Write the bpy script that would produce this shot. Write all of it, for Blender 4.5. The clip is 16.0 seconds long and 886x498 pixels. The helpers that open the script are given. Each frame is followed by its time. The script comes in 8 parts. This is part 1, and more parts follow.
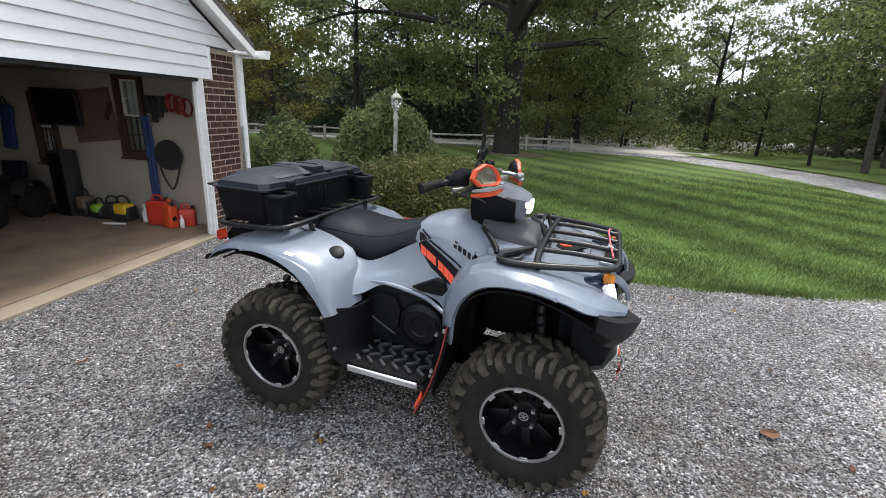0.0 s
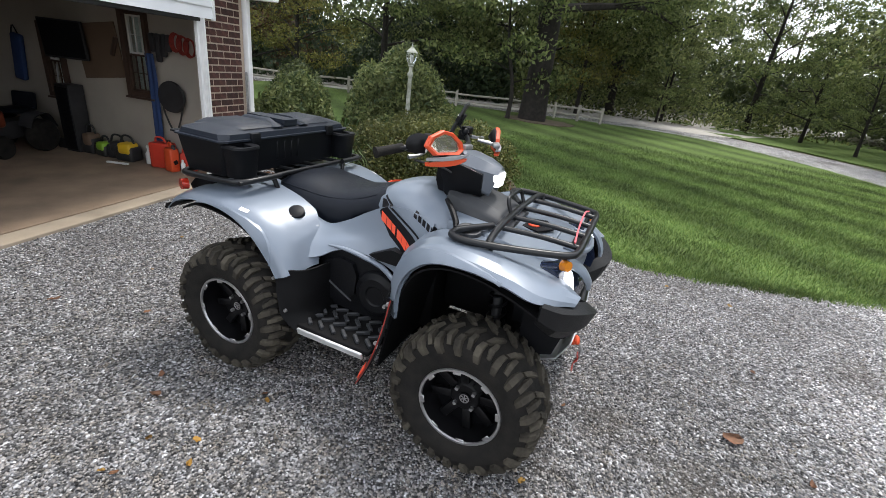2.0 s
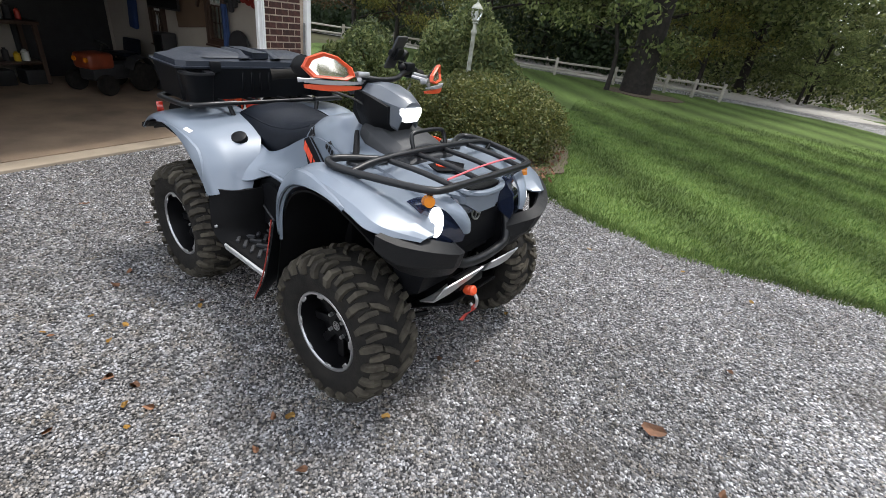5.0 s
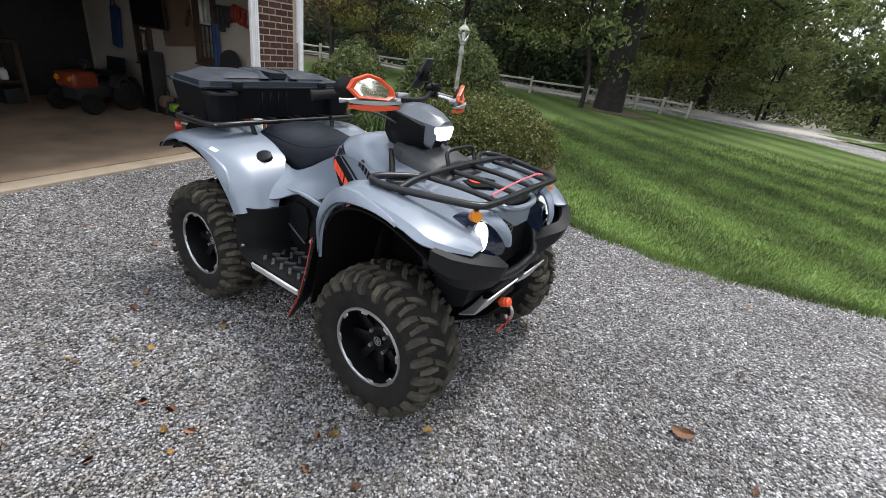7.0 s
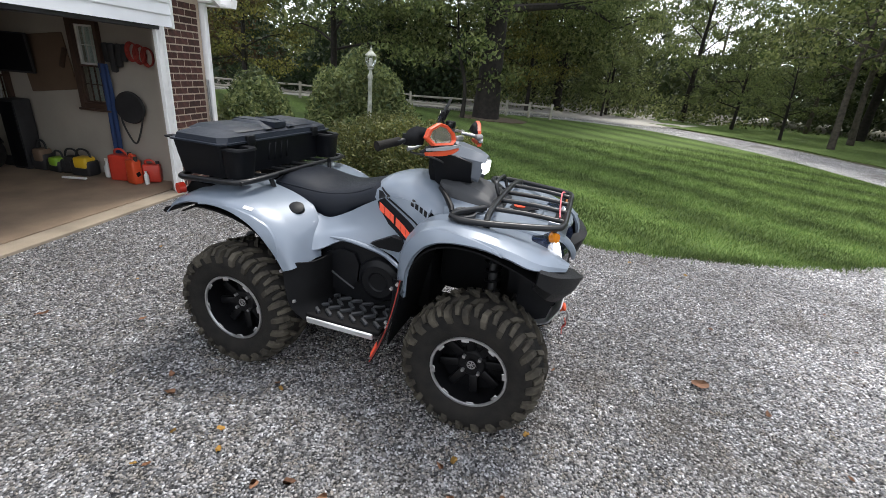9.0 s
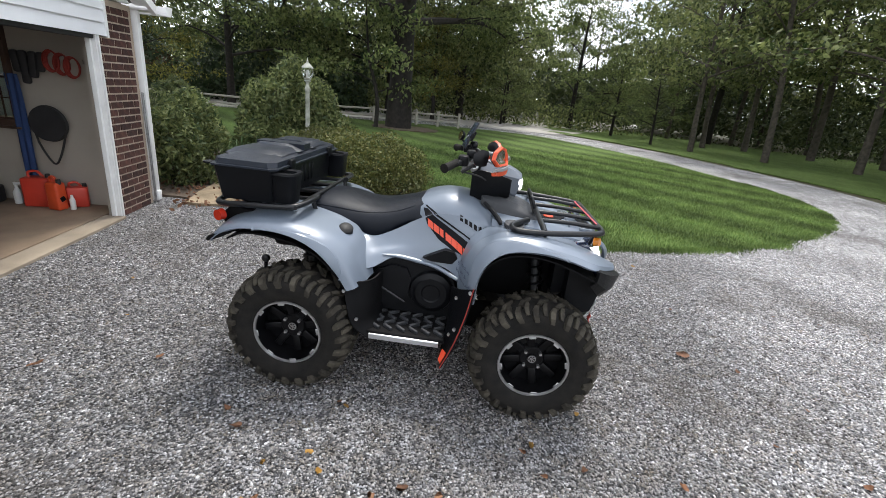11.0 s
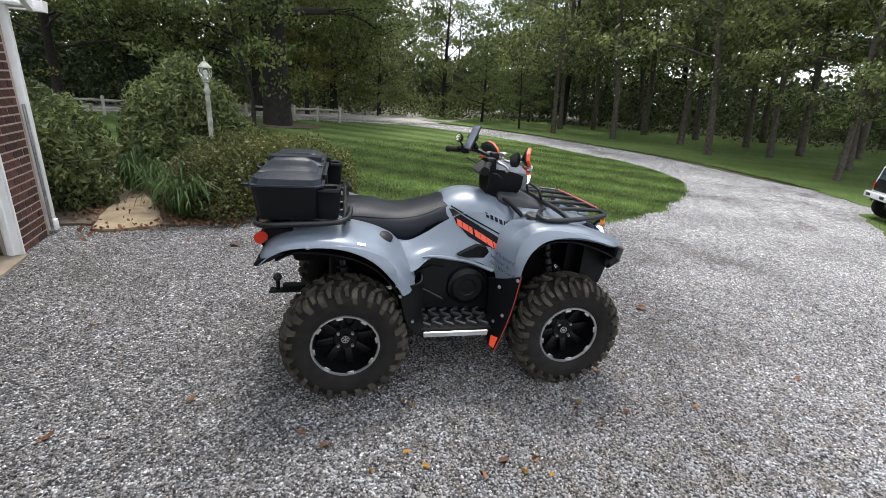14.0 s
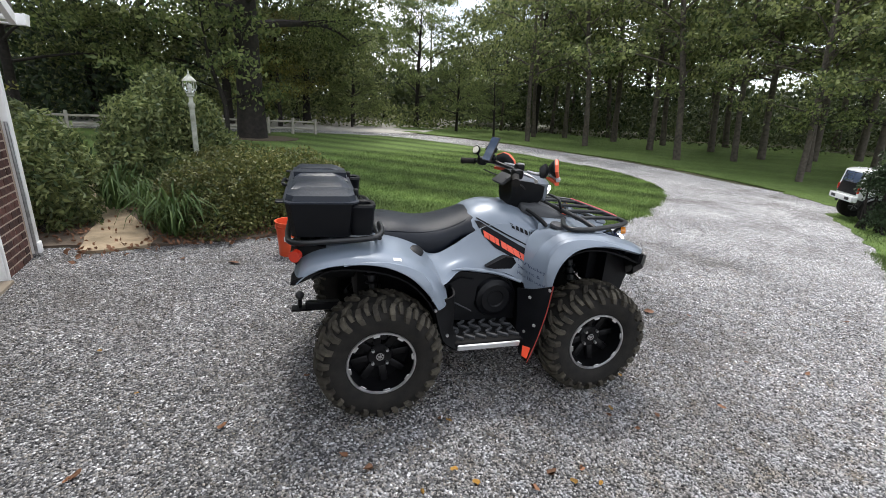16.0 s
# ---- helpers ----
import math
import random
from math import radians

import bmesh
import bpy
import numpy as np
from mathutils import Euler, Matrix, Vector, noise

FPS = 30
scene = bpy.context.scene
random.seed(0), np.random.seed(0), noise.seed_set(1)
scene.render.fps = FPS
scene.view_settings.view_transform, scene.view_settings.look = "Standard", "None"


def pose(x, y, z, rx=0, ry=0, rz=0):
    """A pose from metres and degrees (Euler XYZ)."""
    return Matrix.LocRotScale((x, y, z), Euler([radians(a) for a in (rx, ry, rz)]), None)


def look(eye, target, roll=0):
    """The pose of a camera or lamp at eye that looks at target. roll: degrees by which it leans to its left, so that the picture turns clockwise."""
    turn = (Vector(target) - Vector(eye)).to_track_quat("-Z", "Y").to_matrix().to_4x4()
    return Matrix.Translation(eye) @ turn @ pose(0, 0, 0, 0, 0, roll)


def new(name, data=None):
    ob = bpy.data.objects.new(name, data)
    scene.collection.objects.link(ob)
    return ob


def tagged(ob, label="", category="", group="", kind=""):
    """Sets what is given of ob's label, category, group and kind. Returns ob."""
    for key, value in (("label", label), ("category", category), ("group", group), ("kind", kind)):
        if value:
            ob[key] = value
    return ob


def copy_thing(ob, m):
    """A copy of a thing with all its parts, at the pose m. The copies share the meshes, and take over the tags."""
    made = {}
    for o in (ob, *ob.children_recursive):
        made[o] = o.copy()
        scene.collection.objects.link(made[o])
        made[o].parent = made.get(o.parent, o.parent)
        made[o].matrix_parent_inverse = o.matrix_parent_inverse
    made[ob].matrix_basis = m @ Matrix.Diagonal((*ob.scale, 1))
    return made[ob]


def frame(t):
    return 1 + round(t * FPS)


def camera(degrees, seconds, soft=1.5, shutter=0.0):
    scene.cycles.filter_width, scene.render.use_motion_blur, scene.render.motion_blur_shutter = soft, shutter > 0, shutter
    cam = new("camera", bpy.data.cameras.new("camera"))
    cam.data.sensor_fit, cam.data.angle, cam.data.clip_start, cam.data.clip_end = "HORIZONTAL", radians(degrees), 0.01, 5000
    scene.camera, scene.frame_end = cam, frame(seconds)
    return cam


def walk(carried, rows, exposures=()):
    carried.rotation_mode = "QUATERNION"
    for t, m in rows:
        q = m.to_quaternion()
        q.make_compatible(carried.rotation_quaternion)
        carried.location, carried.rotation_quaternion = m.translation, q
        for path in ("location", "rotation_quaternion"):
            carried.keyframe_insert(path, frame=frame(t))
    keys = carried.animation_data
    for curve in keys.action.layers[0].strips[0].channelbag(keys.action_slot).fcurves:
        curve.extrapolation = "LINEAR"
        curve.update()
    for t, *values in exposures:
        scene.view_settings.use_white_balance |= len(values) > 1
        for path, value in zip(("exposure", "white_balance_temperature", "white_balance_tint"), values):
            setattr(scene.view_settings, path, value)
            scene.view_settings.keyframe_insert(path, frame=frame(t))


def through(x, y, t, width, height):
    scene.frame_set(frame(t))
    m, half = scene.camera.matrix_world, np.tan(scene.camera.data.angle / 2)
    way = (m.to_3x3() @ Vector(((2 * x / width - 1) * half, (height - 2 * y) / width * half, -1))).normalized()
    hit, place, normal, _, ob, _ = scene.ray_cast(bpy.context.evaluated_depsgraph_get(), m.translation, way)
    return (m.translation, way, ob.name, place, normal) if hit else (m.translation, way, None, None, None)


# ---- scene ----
# camera and its walk: seconds, eye, yaw, pitch, roll
cam = camera(90.3, 16.0, soft=0.5)
PATH = [
    (0, 0.002, -0.012, 1.546, 0.02, -17.60, 3.15),
    (0.5, 0.005, -0.009, 1.547, -0.97, -17.93, 3.87),
    (1, 0.042, 0.028, 1.537, -0.50, -20.04, 5.04),
    (1.5, 0.134, 0.077, 1.537, 0.17, -21.33, 6.44),
    (2, 0.279, 0.113, 1.569, 2.46, -22.57, 7.15),
    (2.5, 0.459, 0.151, 1.543, 5.34, -23.21, 6.72),
    (3, 0.565, 0.200, 1.555, 7.85, -23.65, 6.99),
    (3.5, 0.714, 0.271, 1.577, 10.51, -24.14, 7.39),
    (4, 0.848, 0.351, 1.572, 13.17, -24.99, 8.02),
    (4.5, 0.955, 0.344, 1.546, 14.54, -26.07, 8.09),
    (5, 1.151, 0.263, 1.516, 15.78, -27.60, 8.26),
    (5.2, 1.191, 0.243, 1.509, 16.53, -27.74, 8.18),
    (6.2, 1.170, 0.205, 1.500, 16.90, -27.10, 8.20),
    (7.3, 0.790, 0.112, 1.496, 10.09, -24.43, 8.05),
    (7.5, 0.725, 0.095, 1.497, 8.60, -24.17, 7.48),
    (8, 0.568, 0.022, 1.528, 4.85, -23.25, 6.05),
    (8.2, 0.490, -0.010, 1.548, 3.60, -23.01, 5.68),
    (10.3, -0.439, -0.176, 1.524, -13.10, -20.15, 5.79),
    (10.5, -0.492, -0.188, 1.550, -13.80, -20.27, 5.75),
    (11, -0.657, -0.164, 1.562, -16.44, -19.66, 6.14),
    (11.5, -0.860, -0.052, 1.536, -20.00, -18.70, 7.29),
    (12, -0.968, -0.027, 1.525, -23.66, -18.39, 8.42),
    (12.5, -1.078, -0.071, 1.557, -27.83, -18.42, 7.30),
    (13, -1.254, -0.096, 1.582, -30.89, -19.34, 4.06),
    (13.5, -1.341, -0.087, 1.586, -31.75, -19.82, 4.08),
    (14, -1.495, 0.022, 1.584, -32.93, -19.41, 4.46),
    (14.5, -1.663, 0.149, 1.584, -34.26, -18.43, 3.87),
    (15, -1.762, 0.229, 1.555, -34.37, -18.77, 3.48),
    (15.5, -1.748, 0.220, 1.570, -35.78, -18.41, 3.57),
    (16, -1.746, 0.203, 1.581, -36.44, -18.01, 3.79),
]


def aim(x, y, z, yaw, pitch, roll):
    a, b = radians(yaw), radians(pitch)
    return look((x, y, z), (x - math.sin(a) * math.cos(b), y + math.cos(a) * math.cos(b), z + math.sin(b)), roll)


walk(cam, [(t, aim(*row)) for t, *row in PATH])
# ---- light: bright overcast sky with thin cloud, weak wide sun ----
SUN_EL, SUN_AZ = 67.0, 28.0
world = bpy.data.worlds.new("world")
scene.world = world
world.use_nodes = True
wn, wl = world.node_tree.nodes, world.node_tree.links
wn.clear()
w_out = wn.new("ShaderNodeOutputWorld")
w_bg = wn.new("ShaderNodeBackground")
w_sky = wn.new("ShaderNodeTexSky")
w_sky.sky_type, w_sky.sun_disc = "NISHITA", False
w_sky.sun_elevation, w_sky.sun_rotation = radians(SUN_EL), radians(SUN_AZ)
w_sky.air_density, w_sky.dust_density = 1.0, 2.0
w_tc = wn.new("ShaderNodeTexCoord")
w_noise = wn.new("ShaderNodeTexNoise")
w_noise.inputs["Scale"].default_value, w_noise.inputs["Detail"].default_value = 2.6, 6.0
w_ramp = wn.new("ShaderNodeValToRGB")
w_ramp.color_ramp.elements[0].position, w_ramp.color_ramp.elements[1].position = 0.36, 0.52
w_mix = wn.new("ShaderNodeMix")
w_mix.data_type = "RGBA"
w_mix.inputs["B"].default_value = (10.3, 10.7, 11.4, 1)
wl.new(w_tc.outputs["Generated"], w_noise.inputs["Vector"])
wl.new(w_noise.outputs["Fac"], w_ramp.inputs["Fac"])
wl.new(w_ramp.outputs["Color"], w_mix.inputs["Factor"])
wl.new(w_sky.outputs["Color"], w_mix.inputs["A"])
wl.new(w_mix.outputs["Result"], w_bg.inputs["Color"])
w_bg.inputs["Strength"].default_value = 0.15
wl.new(w_bg.outputs["Background"], w_out.inputs["Surface"])

sun = new("sun", bpy.data.lights.new("sun", "SUN"))
sun.data.energy, sun.data.angle, sun.data.color = 2.9, radians(12), (1.0, 0.965, 0.91)
_az, _el = radians(SUN_AZ), radians(SUN_EL)
sun.matrix_world = look((0, 0, 0), (-math.sin(_az) * math.cos(_el), -math.cos(_az) * math.cos(_el), -math.sin(_el)))
scene.view_settings.exposure = 0.45
# ---- helpers for meshes ----
def bm_new():
    return bmesh.new()


def mesh_of(name, bm, material, smooth=40):
    me = bpy.data.meshes.new(name)
    bmesh.ops.recalc_face_normals(bm, faces=bm.faces)
    bm.to_mesh(me)
    bm.free()
    for m in (material if isinstance(material, (list, tuple)) else [material]):
        me.materials.append(m)
    if smooth:
        me.shade_smooth()
        me.set_sharp_from_angle(angle=radians(smooth))
    return me


def part(name, bm, material, parent=None, label="", smooth=40):
    ob = new(name, mesh_of(name, bm, material, smooth))
    if parent is not None:
        ob.parent = parent
    return tagged(ob, label)


def piece(name, me, parent, m):
    ob = new(name, me)
    ob.parent = parent
    ob.matrix_local = m
    return ob


def empty(name, m, label="", category="", group="", kind=""):
    ob = new(name)
    ob.empty_display_size = 0.2
    ob.matrix_world = m
    return tagged(ob, label, category, group, kind)


def box(bm, sx, sy, sz, m=None, bevel=0.0, seg=2):
    r = bmesh.ops.create_cube(bm, size=1.0, matrix=(m or Matrix()) @ Matrix.Diagonal((sx, sy, sz, 1)))
    if bevel:
        es = list({e for v in r["verts"] for e in v.link_edges})
        bmesh.ops.bevel(bm, geom=es, offset=bevel, segments=seg, affect="EDGES", profile=0.5)
    return bm


def cyl(bm, r1, r2, h, m=None, seg=20):
    bmesh.ops.create_cone(bm, cap_ends=True, segments=seg, radius1=r1, radius2=r2, depth=h, matrix=m or Matrix())
    return bm


def ball(bm, r, m=None, u=16, v=10):
    bmesh.ops.create_uvsphere(bm, u_segments=u, v_segments=v, radius=r, matrix=m or Matrix())
    return bm


def skin(bm, rings, closed=True, caps=True):
    """Rings of equally many points become a skin."""
    vs = [[bm.verts.new(p) for p in ring] for ring in rings]
    n = len(vs[0])
    for a, b in zip(vs, vs[1:]):
        for i in range(n if closed else n - 1):
            bm.faces.new((a[i], a[(i + 1) % n], b[(i + 1) % n], b[i]))
    if caps and closed:
        bm.faces.new(vs[0][::-1])
        bm.faces.new(vs[-1])
    return vs


def curve_pts(pts, n):
    """A smooth line of n points through the given ones."""
    p = np.array(pts, float)
    q = np.vstack([2 * p[0] - p[1], p, 2 * p[-1] - p[-2]])
    out = []
    for s in np.linspace(0, len(p) - 1, n):
        i = min(int(s), len(p) - 2)
        f = s - i
        a, b, c, d = q[i], q[i + 1], q[i + 2], q[i + 3]
        out.append(0.5 * (2 * b + (c - a) * f + (2 * a - 5 * b + 4 * c - d) * f * f + (3 * b - a - 3 * c + d) * f ** 3))
    return np.array(out)


def tube(bm, pts, r, n=0, seg=10, closed=False):
    """A round tube along a line; r is one radius or one per point."""
    p = curve_pts(pts, n) if n else np.array(pts, float)
    rs = np.interp(np.linspace(0, 1, len(p)), np.linspace(0, 1, len(r)), r) if isinstance(r, (list, tuple)) else np.full(len(p), r)
    rings, side = [], None
    for i in range(len(p)):
        d = Vector(p[min(i + 1, len(p) - 1)] - p[max(i - 1, 0)]).normalized()
        if side is None:
            side = d.orthogonal().normalized()
        side = (side - d * side.dot(d)).normalized()
        up = d.cross(side)
        rings.append([Vector(p[i]) + (side * math.cos(a) + up * math.sin(a)) * float(rs[i]) for a in np.arange(seg) * 2 * math.pi / seg])
    if closed:
        rings.append(rings[0])
    skin(bm, rings, caps=not closed)
    return bm


def lathe(bm, prof, m=None, seg=32, close=False):
    """A profile of (radius, height) turned about z."""
    m = m or Matrix()
    rings = [[m @ Vector((r * math.cos(a), r * math.sin(a), h)) for r, h in prof] for a in np.arange(seg) * 2 * math.pi / seg]
    vs = [[bm.verts.new(p) for p in ring] for ring in rings]
    k = len(prof)
    for i in range(seg):
        a, b = vs[i], vs[(i + 1) % seg]
        for j in range(k if close else k - 1):
            bm.faces.new((a[j], b[j], b[(j + 1) % k], a[(j + 1) % k]))
    bmesh.ops.remove_doubles(bm, verts=bm.verts, dist=1e-5)
    return bm


def sheet(bm, grid, nu, nv, thick, facets=False):
    """A thick sheet through a grid of points, smooth or with creases along it."""
    g = np.array(grid, float)
    if facets:
        nv = g.shape[1]
    else:
        g = np.stack([curve_pts(row, nv) for row in g])
    g = np.stack([curve_pts(g[:, j], nu) for j in range(nv)], 1)
    du, dv = np.gradient(g, axis=0), np.gradient(g, axis=1)
    nrm = np.cross(du, dv)
    nrm /= np.linalg.norm(nrm, axis=2, keepdims=True) + 1e-9
    top = [[bm.verts.new(g[i, j]) for j in range(nv)] for i in range(nu)]
    low = [[bm.verts.new(g[i, j] - thick * nrm[i, j]) for j in range(nv)] for i in range(nu)]
    for i in range(nu - 1):
        for j in range(nv - 1):
            bm.faces.new((top[i][j], top[i + 1][j], top[i + 1][j + 1], top[i][j + 1]))
            bm.faces.new((low[i][j], low[i][j + 1], low[i + 1][j + 1], low[i + 1][j]))
    for i in range(nu - 1):
        bm.faces.new((top[i][0], low[i][0], low[i + 1][0], top[i + 1][0]))
        bm.faces.new((top[i][-1], top[i + 1][-1], low[i + 1][-1], low[i][-1]))
    for j in range(nv - 1):
        bm.faces.new((top[0][j], top[0][j + 1], low[0][j + 1], low[0][j]))
        bm.faces.new((top[-1][j], low[-1][j], low[-1][j + 1], top[-1][j + 1]))
    return bm


def prism(bm, poly, a, b, axis="y"):
    """A flat outline given as pairs, drawn out from a to b along an axis."""
    put = {"y": lambda u, v, w: (u, w, v), "x": lambda u, v, w: (w, u, v), "z": lambda u, v, w: (u, v, w)}[axis]
    lo = [bm.verts.new(put(u, v, a)) for u, v in poly]
    hi = [bm.verts.new(put(u, v, b)) for u, v in poly]
    n = len(poly)
    bm.faces.new(lo[::-1])
    bm.faces.new(hi)
    for i in range(n):
        bm.faces.new((lo[i], lo[(i + 1) % n], hi[(i + 1) % n], hi[i]))
    return bm


def softened(bm, offset, seg=2, angle=30):
    es = [e for e in bm.edges if len(e.link_faces) == 2 and e.calc_face_angle(0) > radians(angle)]
    bmesh.ops.bevel(bm, geom=es, offset=offset, segments=seg, affect="EDGES", profile=0.5, clamp_overlap=True)
    return bm


def mirrored(bm):
    """Flips a part to the other side of its thing."""
    bmesh.ops.scale(bm, vec=(1, -1, 1), verts=bm.verts)
    bmesh.ops.reverse_faces(bm, faces=bm.faces)
    return bm


# ---- materials ----
def mat(name, color, rough=0.6, metal=0.0, spread=0.12, scale=8.0, bump=0.0, bump_scale=60.0, color2=None, island=0.0, coat=0.0, spec=0.5, random_ob=0.0, fine=True):
    """A surface with two scales of variation, and fine relief."""
    m = bpy.data.materials.new(name)
    m.use_nodes = True
    n, l = m.node_tree.nodes, m.node_tree.links
    b = n["Principled BSDF"]
    b.inputs["Roughness"].default_value, b.inputs["Metallic"].default_value = rough, metal
    b.inputs["Coat Weight"].default_value, b.inputs["Coat Roughness"].default_value = coat, 0.08
    b.inputs["Specular IOR Level"].default_value = spec
    tc = n.new("ShaderNodeTexCoord")
    a = n.new("ShaderNodeTexNoise")
    a.inputs["Scale"].default_value, a.inputs["Detail"].default_value = scale, 6.0
    l.new(tc.outputs["Object"], a.inputs["Vector"])
    c2 = color2 or tuple(c * (1 - spread) for c in color)
    c1 = tuple(min(1, c * (1 + spread * 0.6)) for c in color) if color2 is None else color
    mix = n.new("ShaderNodeMix")
    mix.data_type = "RGBA"
    mix.inputs["A"].default_value, mix.inputs["B"].default_value = (*c1, 1), (*c2, 1)
    ramp = n.new("ShaderNodeMapRange")
    ramp.inputs["From Min"].default_value, ramp.inputs["From Max"].default_value = 0.32, 0.68
    l.new(a.outputs["Fac"], ramp.inputs["Value"])
    l.new(ramp.outputs["Result"], mix.inputs["Factor"])
    out = mix.outputs["Result"]
    for amount, source in ((island, "Random Per Island"), (random_ob, "Random")):
        if amount:
            g = n.new("ShaderNodeNewGeometry" if source == "Random Per Island" else "ShaderNodeObjectInfo")
            mr = n.new("ShaderNodeMapRange")
            mr.inputs["To Min"].default_value, mr.inputs["To Max"].default_value = 1 - amount, 1 + amount
            l.new(g.outputs[source], mr.inputs["Value"])
            mul = n.new("ShaderNodeMix")
            mul.data_type, mul.blend_type = "RGBA", "MULTIPLY"
            mul.inputs["Factor"].default_value = 1
            l.new(out, mul.inputs["A"])
            l.new(mr.outputs["Result"], mul.inputs["B"])
            out = mul.outputs["Result"]
    l.new(out, b.inputs["Base Color"])
    if bump:
        f = n.new("ShaderNodeTexNoise")
        f.inputs["Scale"].default_value, f.inputs["Detail"].default_value = bump_scale, 4.0
        l.new(tc.outputs["Object"], f.inputs["Vector"])
        bp = n.new("ShaderNodeBump")
        bp.inputs["Strength"].default_value, bp.inputs["Distance"].default_value = bump, 0.01
        l.new(f.outputs["Fac"], bp.inputs["Height"])
        l.new(bp.outputs["Normal"], b.inputs["Normal"])
        if fine:
            rr = n.new("ShaderNodeMapRange")
            rr.inputs["To Min"].default_value, rr.inputs["To Max"].default_value = max(0.02, rough - 0.12), min(1, rough + 0.12)
            l.new(f.outputs["Fac"], rr.inputs["Value"])
            l.new(rr.outputs["Result"], b.inputs["Roughness"])
    return m


def glow(name, color, strength):
    m = bpy.data.materials.new(name)
    m.use_nodes = True
    b = m.node_tree.nodes["Principled BSDF"]
    b.inputs["Base Color"].default_value = (*color, 1)
    b.inputs["Emission Color"].default_value = (*color, 1)
    b.inputs["Emission Strength"].default_value = strength
    b.inputs["Roughness"].default_value = 0.2
    return m


def glass(name, color=(1, 1, 1), rough=0.02):
    m = bpy.data.materials.new(name)
    m.use_nodes = True
    b = m.node_tree.nodes["Principled BSDF"]
    b.inputs["Base Color"].default_value = (*color, 1)
    b.inputs["Roughness"].default_value, b.inputs["Transmission Weight"].default_value = rough, 1.0
    b.inputs["IOR"].default_value = 1.45
    return m


SPOTS = [(1.60, 2.72, 0.35, 0.10), (1.46, 1.58, 0.34, 0.12), (1.90, 1.97, 0.40, 0.10), (1.15, 1.94, 0.22, 0.08), (0.74, 1.60, 0.20, 0.09), (0.54, 1.17, 0.18, 0.08), (-0.09, 0.94, 0.30, 0.08)]


def pale_lit_lane(n, l, tc, out):
    """Makes a colour paler on the lane past the lawn and the turn before the yard: pale stone, and brighter light put
    into the colour.
    """
    big = n.new("ShaderNodeTexNoise")
    big.inputs["Scale"].default_value, big.inputs["Detail"].default_value = 0.7, 8
    l.new(tc.outputs["Object"], big.inputs["Vector"])
    sx = n.new("ShaderNodeSeparateXYZ")
    l.new(tc.outputs["Object"], sx.inputs["Vector"])
    turn = n.new("ShaderNodeMath")
    turn.operation = "SUBTRACT"
    l.new(sx.outputs["X"], turn.inputs[0])
    l.new(sx.outputs["Y"], turn.inputs[1])
    ways = []
    # both ramps lighten the stone colour in place of brighter light on the right
    for src, wob, lo, hi, most in ((sx.outputs["X"], 3.0, 3.4, 6.6, 0.75), (turn.outputs["Value"], 1.2, 0.35, 1.7, 0.48)):
        add = n.new("ShaderNodeMath")
        add.operation = "MULTIPLY_ADD"
        add.inputs[1].default_value = wob
        l.new(big.outputs["Fac"], add.inputs[0])
        l.new(src, add.inputs[2])
        r = n.new("ShaderNodeMapRange")
        r.interpolation_type = "SMOOTHSTEP"
        r.inputs["From Min"].default_value, r.inputs["From Max"].default_value = lo, hi
        r.inputs["To Min"].default_value, r.inputs["To Max"].default_value = 1.0, 1.0 + most
        l.new(add.outputs["Value"], r.inputs["Value"])
        ways.append(r.outputs["Result"])
    top = n.new("ShaderNodeMath")
    top.operation = "MAXIMUM"
    l.new(ways[0], top.inputs[0])
    l.new(ways[1], top.inputs[1])
    pale = n.new("ShaderNodeMix")
    pale.data_type, pale.blend_type = "RGBA", "MULTIPLY"
    pale.inputs["Factor"].default_value = 1
    l.new(out, pale.inputs["A"])
    l.new(top.outputs["Value"], pale.inputs["B"])
    return pale.outputs["Result"]


